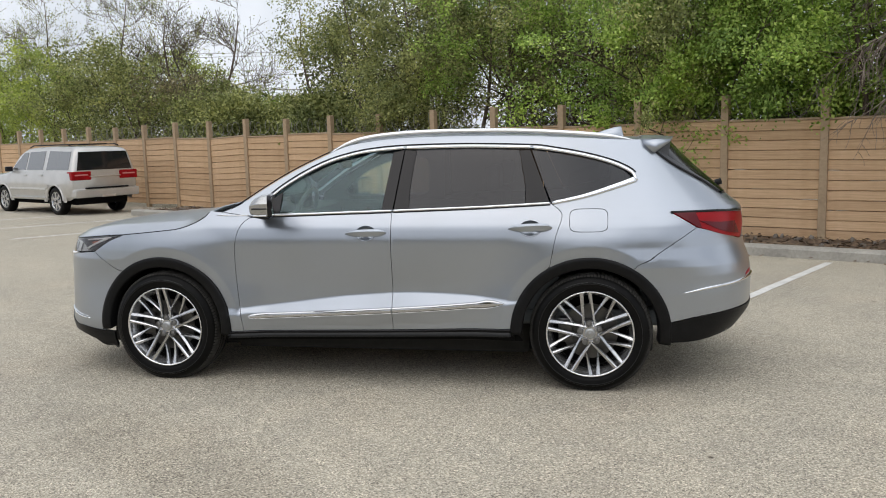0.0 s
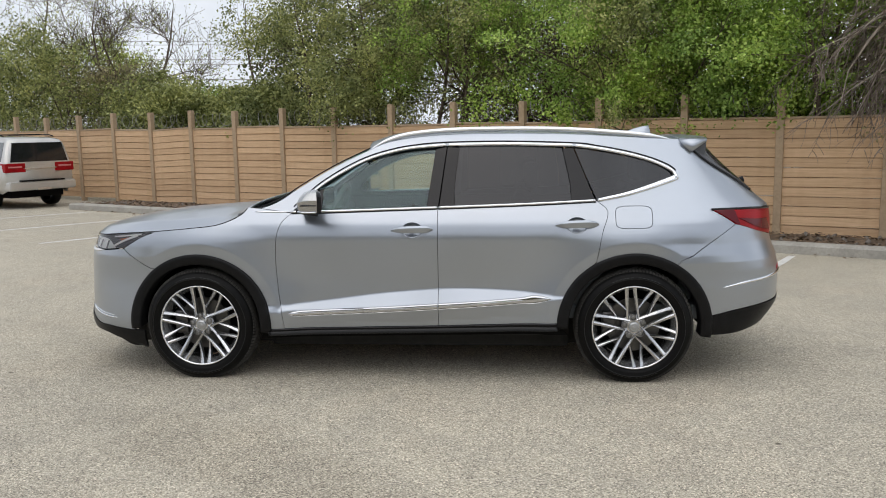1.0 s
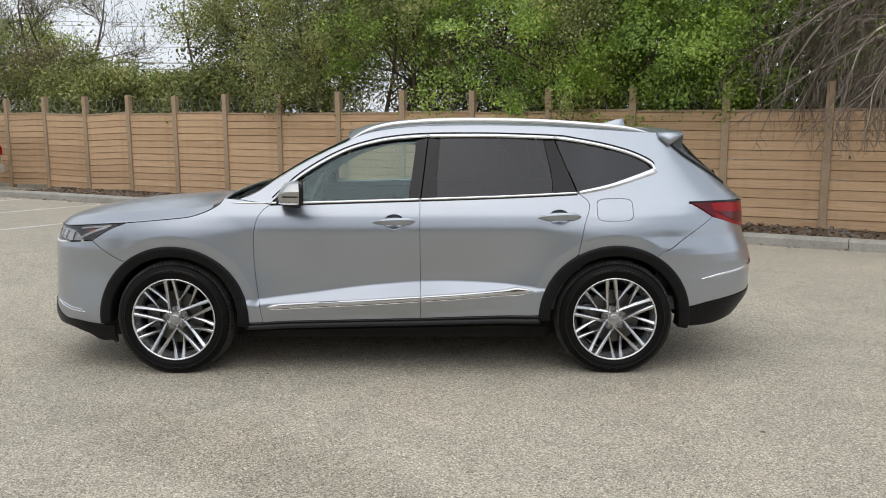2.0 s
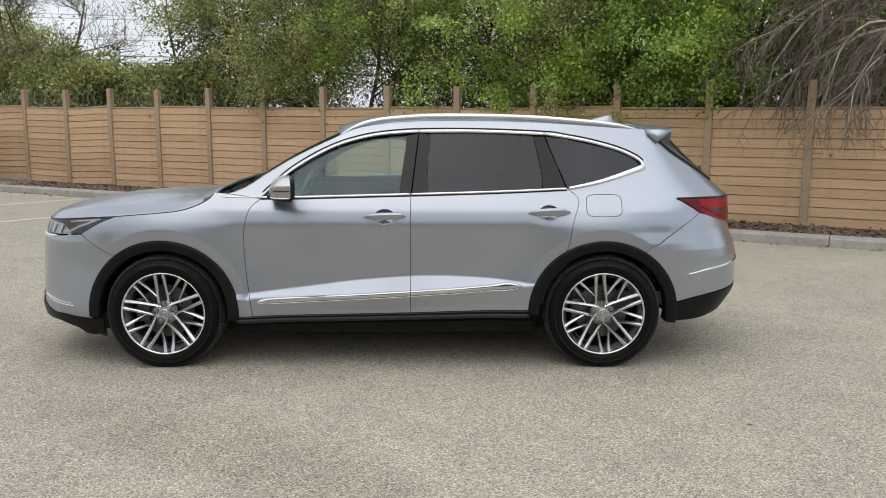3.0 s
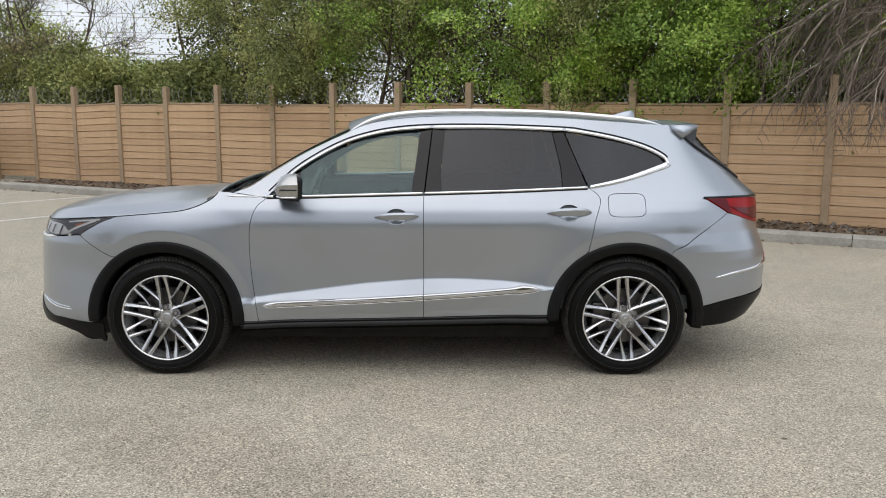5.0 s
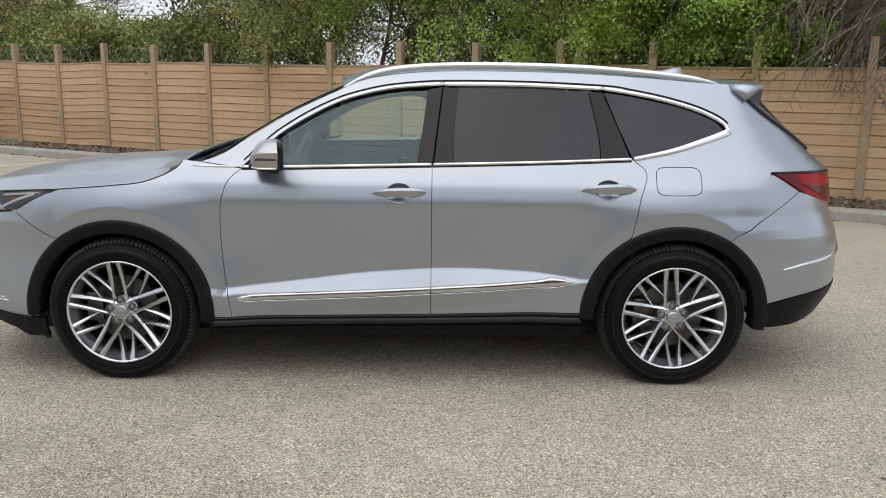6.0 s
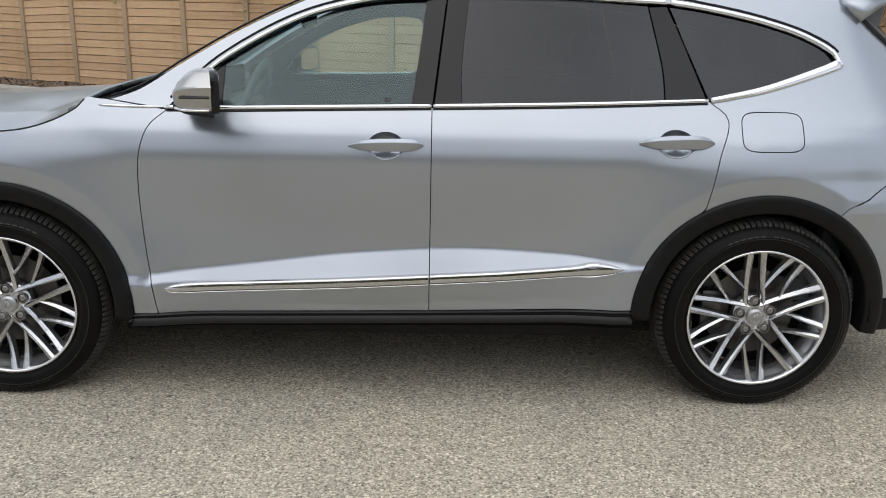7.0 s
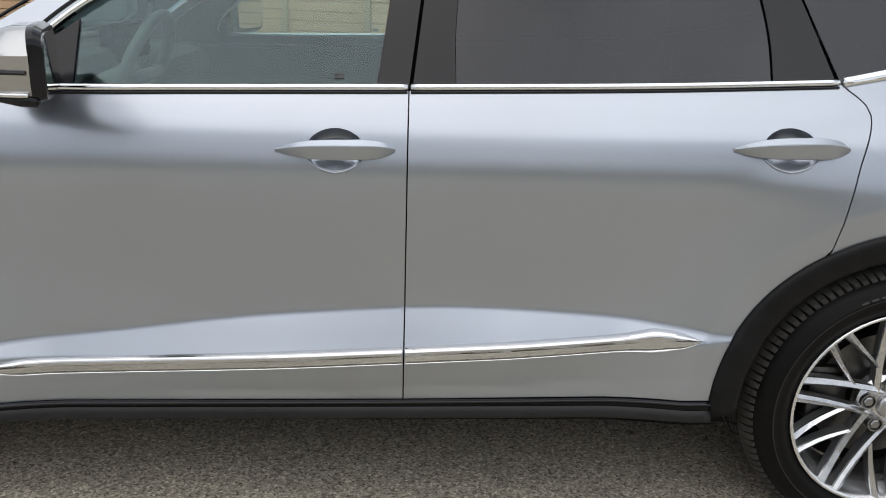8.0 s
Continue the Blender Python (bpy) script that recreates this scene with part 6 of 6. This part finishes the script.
# low growth under the open sky, and the brown thicket farther along
for i, m, h, seed, leaf, per, label in (
        (4.2, 2.0, 3.2, 31, LEAF_OLIVE, 90, SHRUB), (3.4, 2.8, 3.05, 32, LEAF_OLIVE, 90, SHRUB), (2.6, 3.4, 3.1, 33, LEAF_OLIVE, 80, SHRUB), (1.8, 2.4, 3.4, 34, LEAF_OLIVE, 70, SHRUB),
        (3.9, 7.0, 3.4, 43, LEAF_OLIVE, 80, SHRUB), (2.4, 7.5, 3.5, 44, LEAF_FRESH, 80, SHRUB), (0.9, 2.6, 3.9, 35, LEAF_OLIVE, 60, THICKET), (0.0, 3.2, 4.4, 36, LEAF_BROWN, 50, THICKET),
        (-1.0, 2.6, 5.3, 37, LEAF_OLIVE, 45, THICKET), (-2.2, 3.2, 5.5, 38, LEAF_OLIVE, 55, THICKET), (-0.4, 8.0, 6.4, 39, LEAF_SPRING, 90, OLIVE), (0.7, 9.0, 4.6, 40, LEAF_OLIVE, 80, OLIVE),
        (-3.4, 3.0, 5.4, 46, LEAF_OLIVE, 55, THICKET), (-4.6, 4.0, 5.8, 41, LEAF_SPRING, 100, SPRING), (-6.2, 4.0, 6.2, 42, LEAF_SPRING, 100, SPRING), (-8.0, 4.0, 5.4, 45, LEAF_SPRING, 90, SPRING), (-10.0, 4.5, 5.4, 47, LEAF_SPRING, 80, SPRING)):
    trees.append(tree(sight(i, m, BED), h, seed, leaf, label, per=per, spread=0.24, size=0.1, bushy=64, bush_z=(1.0, h * 0.9), bush_r=1.5, low=0.2, stems=2, trunk=0.05, kids=4))
# tall bare trees
for i, m, h, seed, per in ((0.75, 3.6, 7.2, 51, 1), (-2.0, 6.0, 9.5, 52, 8), (-3.4, 6.5, 9.8, 53, 8), (-0.1, 4.6, 7.6, 54, 1), (-5.6, 7.5, 8.5, 55, 6), (0.3, 5.5, 6.8, 56, 1)):
    trees.append(tree(sight(i, m, BED), h, seed, LEAF_OLIVE, BARE, per=per, spread=0.16, size=0.075, depth=3, kids=8 if per == 1 else 6, low=0.2, trunk=0.1 if per == 1 else 0.08, droop=-0.1, bark=BARK, thin=0.006))
# dark twiggy stems with few leaves
for i, m, h, seed in ((6.7, 3.6, 5.0, 71), (7.25, 3.0, 5.4, 72), (7.8, 3.6, 5.2, 73)):
    trees.append(tree(fence_point(i, m, BED), h, seed, LEAF_BROWN, "dark twiggy half-bare tree behind the fence", per=3, spread=0.2, size=0.07, depth=3, kids=5, low=0.1, trunk=0.07, droop=0.05, bark=BARK, stems=3, thin=0.007))


DARK_TWIG = bark_material("brown_dry_twig_bark", (0.17, 0.135, 0.11), (0.34, 0.285, 0.235))


def drooping_limb(rnd, start, way, length, radius, sag, n=10):
    """A limb that bends down by its own weight, with small kinks at its nodes."""
    pts, d = [Vector(start)], Vector(way).normalized()
    for k in range(n):
        d = (d + Vector((rnd.gauss(0, 0.13), rnd.gauss(0, 0.13), rnd.gauss(-sag, 0.12)))).normalized()
        pts.append(pts[-1] + d * length / n)
    return pts, [max(0.003, radius * (1 - 0.85 * k / n)) for k in range(n + 1)]


def bare_overhang():
    """Pale dry limbs that arch over the fence and hang down in front of its boards."""
    rnd = random.Random(77)
    limbs, tips = [], []
    root_at = fence_point(13.7, 1.1, BED)
    crown = fence_point(12.75, 0.0, 3.8) - root_at
    trunk_pts = [Vector((0, 0, 0)), Vector((0.05, 0.0, 1.2)), crown * 0.6, crown]
    limbs.append((trunk_pts, [0.13, 0.11, 0.09, 0.07]))
    left, front = -RUN, -BACK
    for k in range(44):
        start = trunk_pts[2].lerp(crown, rnd.uniform(0.3, 1.0))
        way = left * rnd.uniform(0.25, 1.5) + front * rnd.uniform(-0.15, 0.4) + Vector((0, 0, rnd.uniform(-0.35, 0.75)))
        if k % 5 == 4:
            way = -left * rnd.uniform(0.1, 0.9) + front * rnd.uniform(0.0, 0.4) + Vector((0, 0, rnd.uniform(-0.2, 0.6)))
        pts, rad = drooping_limb(rnd, start, way, rnd.uniform(1.5, 3.0), rnd.choice((0.018, 0.022, 0.028, 0.04)), rnd.uniform(0.05, 0.16), 12)
        limbs.append((pts, rad))
        for q in range(13):
            j = rnd.randrange(2, 13)
            d = (pts[j] - pts[j - 1]).normalized() + Vector((rnd.gauss(0, 0.6), rnd.gauss(0, 0.45), rnd.gauss(-0.2, 0.5)))
            sub, sr = drooping_limb(rnd, pts[j], d, rnd.uniform(0.5, 1.15), 0.0115, rnd.uniform(0.06, 0.2), 8)
            limbs.append((sub, sr))
            for e in range(6):
                m = rnd.randrange(2, 9)
                w = (sub[m] - sub[m - 1]).normalized() + Vector((rnd.gauss(0, 0.7), rnd.gauss(0, 0.5), rnd.gauss(-0.3, 0.5)))
                twig, tr = drooping_limb(rnd, sub[m], w, rnd.uniform(0.18, 0.5), 0.0062, rnd.uniform(0.05, 0.2), 5)
                limbs.append((twig, tr))
                tips.append(twig[-1])
    low = 1.0 - root_at.z
    limbs = [b for b in limbs if min(p.z for p in b[0]) > low or b[1][0] > 0.1]
    root = thing("bare_tree", "bare pale-twigged tree drooping over the fence", "tree", "trees behind the fence", Matrix.Translation(root_at))
    o = new("trunk", wood_mesh("trunk", [b for b in limbs if b[1][0] > 0.0125], TWIG))
    o.parent = root
    o = new("brushwood", wood_mesh("brushwood", [b for b in limbs if b[1][0] <= 0.0125], DARK_TWIG))
    o.parent = root
    near = []
    for i, z in ((11.95, 1.5), (12.1, 1.45), (12.25, 1.15), (11.8, 1.55)):
        spot = fence_point(i, -0.25, z) - root_at
        near += sorted(tips, key=lambda t: (t - spot).length)[:2]
    o = new("dry_leaves", leaf_mesh("dry_leaves", near, 5, 0.04, 0.06, 5, LEAF_BROWN))
    o.parent = root


bare_overhang()
# brown brush behind the drooping limbs
for i, m, seed in ((12.2, 3.4, 61), (13.0, 3.2, 62), (14.0, 3.0, 63), (15.2, 2.6, 64), (16.6, 3.0, 65)):
    trees.append(tree(fence_point(i, m, BED), 5.4, seed, LEAF_BROWN, THICKET, per=60, spread=0.25, size=0.075, depth=3, kids=4, bushy=56, bush_z=(1.0, 4.6), bush_r=1.2, low=0.15, stems=2, trunk=0.06, bark=TWIG))

# unseen far side of the lot, behind the path: same trees, added for reflections
for k, t in enumerate((9, 11, 12, 4, 10, 13, 6, 14, 8, 5, 9, 12, 10, 4, 11, 6, 13, 8)):
    src = trees[t]
    at = Vector((-36 + k * 4.2, -27 - 2.5 * (k % 3), -0.1))
    copy_thing(src, Matrix.Translation(at) @ Matrix.Rotation(k * 1.3, 4, "Z") @ Matrix.Scale(1.2, 4))
# brown brush added unseen before them, to darken the horizon in the chrome
for k in range(14):
    at = Vector((-20 + k * 3.1, -25 - 1.2 * (k % 2), -0.6))
    copy_thing(trees[-1 - k % 5], Matrix.Translation(at) @ Matrix.Rotation(k * 1.7, 4, "Z") @ Matrix.Scale(1.25, 4))

# far transmission tower and its lines
def far_tower(at, height):
    root = thing("transmission_tower", "distant steel lattice transmission tower", "tower", m=Matrix.Translation(at))
    bm = bmesh.new()
    def w(z):
        return 1.9 * (1 - 0.8 * min(1.0, z / (height * 0.62))) + 0.35
    levels = [height * f for f in (0, 0.15, 0.28, 0.4, 0.5, 0.58, 0.66, 0.74, 0.82, 0.9, 1.0)]
    for z0, z1 in zip(levels, levels[1:]):
        for sx, sy, tx, ty in ((1, 1, 1, -1), (1, -1, -1, -1), (-1, -1, -1, 1), (-1, 1, 1, 1)):
            tube_path(bm, [(sx * w(z0), sy * w(z0), z0), (sx * w(z1), sy * w(z1), z1)], 0.16, 4)
            tube_path(bm, [(sx * w(z0), sy * w(z0), z0), (tx * w(z1), ty * w(z1), z1)], 0.09, 4)
    body = part("mast", bm, WIRE, root)
    for f, reach in ((0.66, 3.4), (0.8, 4.4), (0.93, 3.0)):
        bm = bmesh.new()
        for s in (-1, 1):
            tube_path(bm, [(0, 0, height * f), (s * reach * 0.8, s * reach * 0.6, height * f)], 0.16, 4)
            tube_path(bm, [(0, 0, height * f + 1.6), (s * reach * 0.8, s * reach * 0.6, height * f)], 0.1, 4)
        part("crossarm", bm, WIRE, root)


TOWER = Vector((-121.5, 160, 0))
far_tower(TOWER, 27)
cables = thing("power_cables", "thin dark overhead power cables across the sky", "cables", m=Matrix.Translation(TOWER))
for z, off, r in ((18, 0, 0.05), (19.5, 6, 0.05), (22, -4, 0.05), (23.4, 4, 0.05), (15.0, 8, 0.11), (13.0, -6, 0.1), (11.4, 0, 0.06)):
    bm = bmesh.new()
    pts = []
    for k in range(25):
        t = k / 24
        pts.append((-60 + 330 * t + off, off + 60 * t, z + 2 * t - 9 * t * (1 - t)))
    tube_path(bm, pts, r, 4)
    part("cable", bm, WIRE, cables)

# ---- the pale van-like SUV parked farther along the fence ----
def suv_paint():
    m = material("pale_beige_silver_paint", (0.5, 0.48, 0.45), 0.35, 0.5, 0.5, coat=1.0)
    p = place(m)
    link(m, ramp(m, noise_of(m, p, 3, 4), [(0.3, (0.5, 0.49, 0.465)), (0.7, (0.58, 0.565, 0.54))]), shader(m).inputs["Base Color"])
    return m


SUV_PAINT = suv_paint()
suv = thing("suv", "pale silver full-size SUV parked beside the fence", "car", m=Matrix.Translation(at_fence(-18.92, 7.95, ground_z(*at_fence(-18.8, 7.95).xy))) @ Matrix.Rotation(math.atan2(ALONG.y, ALONG.x), 4, "Z") @ Matrix.Scale(0.93, 4))


def suv_section(x):
    """Half a cross-section, from sill up to the middle of the top."""
    sill = 0.42 + 0.12 * max(0, (x - 2.2) / 0.5) + 0.1 * max(0, (-2.1 - x) / 0.5)
    top = smooth_curve([(-2.6, 1.0), (-2.4, 1.12), (-1.5, 1.2), (-1.15, 1.24), (-0.55, 1.78), (-0.2, 1.88), (0.8, 1.92), (1.9, 1.9), (2.45, 1.84), (2.58, 1.7), (2.66, 1.3)])(x)
    end = max(0.0, (x - 2.45) / 0.25) ** 2 * 0.1 + max(0.0, (-2.2 - x) / 0.4) ** 2 * 0.22
    belt = min(1.22, top - 0.06)
    edge = top - 0.07
    lean = max(0.0, edge - 1.22) * 0.3
    return [(0.9 - end, sill), (0.985 - end, sill + 0.12), (1.0 - end, 0.85), (0.985 - end, belt - 0.05), (0.955 - end, belt), (0.94 - end - lean, edge), (0.86 - end - lean, top - 0.015), (0.6 - end - lean * 0.5, top), (0.0, top + 0.012)]


bm = bmesh.new()
rings = []
for k in range(53):
    x = -2.55 + 5.22 * k / 52
    half = suv_section(x)
    ring = [(-y, z) for y, z in half] + [(y, z) for y, z in half[-2::-1]]
    rings.append([bm.verts.new((x, y, z)) for y, z in ring])
for u, v in zip(rings, rings[1:]):
    for k in range(len(u) - 1):
        c = (u[k].co + v[k + 1].co) / 2
        if math.hypot(abs(c.x) - 1.51, c.z - 0.4) < 0.45 and abs(c.y) > 0.8:
            continue
        bm.faces.new((u[k], u[k + 1], v[k + 1], v[k]))
bm.faces.new(rings[0])
bm.faces.new(rings[-1][::-1])
bmesh.ops.recalc_face_normals(bm, faces=bm.faces)
part("body", bm, SUV_PAINT, suv, "pale silver body", True)


def suv_side(x, z, lift):
    """A place on the SUV's side at height z."""
    half = suv_section(x)
    for (y0, z0), (y1, z1) in zip(half, half[1:]):
        if z0 <= z <= z1 and z1 > z0:
            return y0 + (y1 - y0) * (z - z0) / (z1 - z0) + lift
    return half[4][0] + lift


def suv_patch(name, outline, mat, side, lift=0.008, parent=None, label=""):
    bm = bmesh.new()
    a = [bm.verts.new((x, side * suv_side(x, z, lift), z)) for x, z in outline]
    b = [bm.verts.new((x, side * suv_side(x, z, -0.03), z)) for x, z in outline]
    bm.faces.new(a)
    for i in range(len(a)):
        bm.faces.new((a[i], a[(i + 1) % len(a)], b[(i + 1) % len(a)], b[i]))
    bmesh.ops.recalc_face_normals(bm, faces=bm.faces)
    return part(name, bm, mat, parent or suv, label)


LAMP_PINK = material("pink_clear_lamp_strip", (0.55, 0.2, 0.2), 0.3)
SUV_GLASS = material("dark_suv_glass", (0.012, 0.013, 0.015), 0.06, 0.0, 0.6)
# grey base stands in for reflected sky and light seen through the glass
SUV_SIDE_GLASS = material("suv_side_glass_sky_grey", (0.1, 0.105, 0.11), 0.05, 0.0, 0.9, coat=1.0)
for side in (1, -1):
    suv_patch("front_window", [(-0.95, 1.27), (-0.12, 1.27), (-0.14, 1.76), (-0.4, 1.74)], SUV_SIDE_GLASS, side)
    suv_patch("rear_side_window", [(-0.04, 1.27), (0.86, 1.27), (0.84, 1.79), (-0.05, 1.77)], SUV_SIDE_GLASS, side)
    suv_patch("quarter_window", [(1.06, 1.27), (2.36, 1.27), (2.28, 1.76), (1.05, 1.79)], SUV_SIDE_GLASS, side)
    suv_patch("side_strip", [(-1.05, 0.72), (1.05, 0.72), (1.05, 0.77), (-1.05, 0.77)], CHROME_SATIN, side, 0.02)
    suv_patch("running_board", [(-1.0, 0.44), (1.0, 0.44), (1.0, 0.5), (-1.0, 0.5)], CHROME_SATIN, side, 0.06)
    suv_patch("door_handle", [(-0.2, 1.1), (0.0, 1.1), (0.0, 1.14), (-0.2, 1.14)], SUV_PAINT, side, 0.03)
    suv_patch("door_handle", [(0.72, 1.1), (0.92, 1.1), (0.92, 1.14), (0.72, 1.14)], SUV_PAINT, side, 0.03)
    suv_patch("door_gap", [(-0.09, 0.55), (-0.08, 0.55), (-0.08, 1.2), (-0.09, 1.2)], GLOSS_BLACK, side, 0.002)
    suv_patch("door_gap", [(0.95, 0.6), (0.96, 0.6), (0.96, 1.2), (0.95, 1.2)], GLOSS_BLACK, side, 0.002)
    bm = bmesh.new()
    box(bm, 2.3, 2.69, side * 0.7 - 0.28, side * 0.7 + 0.28, 0.98, 1.22, 0.03)
    lamp = part("tail_lamp", bm, RED_LENS, suv, "red rectangular tail lamp")
    bm = bmesh.new()
    box(bm, 2.55, 2.7, side * 0.71 - 0.19, side * 0.71 + 0.19, 1.1, 1.14, 0.006)
    part("lamp_strip", bm, LAMP_PINK, lamp)
    bm = bmesh.new()
    box(bm, -0.95, -0.83, min(side * 0.96, side * 1.16), max(side * 0.96, side * 1.16), 1.22, 1.37, 0.035)
    part("door_mirror", bm, GLOSS_BLACK, suv, "black door mirror")
    bm = bmesh.new()
    tube_path(bm, [(-0.2, side * 0.7, 1.9), (0.0, side * 0.7, 1.95), (1.9, side * 0.7, 1.95), (2.1, side * 0.7, 1.91)], 0.016, 8)
    part("roof_rail", bm, TRIM_BLACK, suv, smooth=True)
for x in (0.4, 1.5):
    bm = bmesh.new()
    tube_path(bm, [(x, -0.7, 1.96), (x, 0.7, 1.96)], 0.018, 6)
    part("cross_bar", bm, TRIM_BLACK, suv, smooth=True)
bm = bmesh.new()
vs = [bm.verts.new(c) for c in ((2.672, -0.82, 1.25), (2.672, 0.82, 1.25), (2.60, 0.7, 1.75), (2.60, -0.7, 1.75), (2.5, -0.82, 1.25), (2.5, 0.82, 1.25), (2.45, 0.7, 1.75), (2.45, -0.7, 1.75))]
for f in ((0, 1, 2, 3), (0, 4, 5, 1), (3, 2, 6, 7), (0, 3, 7, 4), (1, 5, 6, 2)):
    bm.faces.new([vs[i] for i in f])
bmesh.ops.recalc_face_normals(bm, faces=bm.faces)
part("rear_window", bm, SUV_GLASS, suv, "wide dark rear window")
bm = bmesh.new()
box(bm, 2.4, 2.82, -0.96, 0.96, 0.5, 0.74, 0.06)
bumper = part("rear_bumper", bm, SUV_PAINT, suv, "pale silver rear bumper")
bm = bmesh.new()
box(bm, 2.6, 2.83, -0.62, 0.62, 0.74, 0.775, 0.006)
part("bumper_step", bm, TRIM_BLACK, bumper)
bm = bmesh.new()
box(bm, 2.6, 2.835, -0.2, 0.2, 0.5, 0.56, 0.006)
part("hitch_cover", bm, CHROME_SATIN, bumper)
bm = bmesh.new()
box(bm, 2.6, 2.69, -0.48, 0.48, 1.06, 1.09, 0.006)
part("tailgate_bar", bm, CHROME_SATIN, suv, "bright bar across the tailgate")
bm = bmesh.new()
box(bm, -2.3, 2.4, -0.75, 0.75, 0.3, 0.5, 0.03)
part("underbody", bm, LINER, suv)
bm = bmesh.new()
box(bm, -2.66, -2.5, -0.9, 0.9, 0.55, 1.02, 0.05)
part("grille", bm, CHROME_SATIN, suv)
for x in (-1.51, 1.51):
    for side in (-1, 1):
        bm = bmesh.new()
        lathe(bm, [(0.26, 0.03), (0.3, 0.005), (0.36, 0.01), (0.395, 0.04), (0.4, 0.09), (0.4, 0.2), (0.38, 0.25), (0.26, 0.25)], 40)
        bmesh.ops.recalc_face_normals(bm, faces=bm.faces)
        o = part("wheel", bm, RUBBER, suv, "black tyre on a bright alloy wheel", True)
        o.matrix_basis = Matrix.Translation((x, side * 0.985, 0.4)) @ Matrix.Rotation(radians(0 if side < 0 else 180), 4, "Z")
        bm = bmesh.new()
        lathe(bm, [(0.26, 0.03), (0.265, 0.02), (0.25, 0.02), (0.235, 0.06), (0.23, 0.12), (0.0, 0.12)], 36)
        for k in range(7):
            a = 2 * math.pi * k / 7
            d = Vector((math.cos(a), 0, math.sin(a)))
            s = Vector((-math.sin(a), 0, math.cos(a)))
            q = [d * 0.04 + s * 0.045, d * 0.25 + s * 0.035, d * 0.25 - s * 0.035, d * 0.04 - s * 0.045]
            f = [bm.verts.new(c + Vector((0, 0.035, 0))) for c in q]
            g = [bm.verts.new(c + Vector((0, 0.08, 0))) for c in q]
            bm.faces.new(f)
            for i in range(4):
                bm.faces.new((f[i], f[(i + 1) % 4], g[(i + 1) % 4], g[i]))
        bmesh.ops.recalc_face_normals(bm, faces=bm.faces)
        r = part("rim", bm, ALLOY, o)
        bm = bmesh.new()
        lathe(bm, [(0.46, 0.04), (0.46, 0.5), (0.0, 0.5)], 32)
        for v in bm.verts:
            v.co.z = max(v.co.z, -0.02)
        w = part("wheel_well", bm, LINER, suv)
        w.matrix_basis = Matrix.Translation((x, side * 0.96, 0.42)) @ Matrix.Rotation(radians(0 if side < 0 else 180), 4, "Z")

        bm = bmesh.new()
        ring = [(0.445 * math.cos(t), 0.0, 0.445 * math.sin(t)) for t in (radians(2 + 176 * k / 30) for k in range(31))]
        tube_path(bm, ring, 0.028, 8)
        flat = [[bm.verts.new((r * math.cos(t), -side * 0.002, r * math.sin(t))) for r in (0.44, 0.62)] for t in (radians(-3 + 186 * k / 30) for k in range(31))]
        for u, v in zip(flat, flat[1:]):
            bm.faces.new((u[0], u[1], v[1], v[0]))
        f = part("arch_lip", bm, SUV_PAINT, suv, smooth=True)
        f.matrix_basis = Matrix.Translation((x, side * 0.985, 0.41))

# the tail is short behind the rear wheels
done = set()
for o in suv.children_recursive:
    if o.name.split(".")[0] in ("wheel", "rim", "wheel_well", "arch_lip") or o.data.name in done:
        continue
    done.add(o.data.name)
    for v in o.data.vertices:
        if v.co.x > 1.98:
            v.co.x = 1.98 + (v.co.x - 1.98) * 0.72
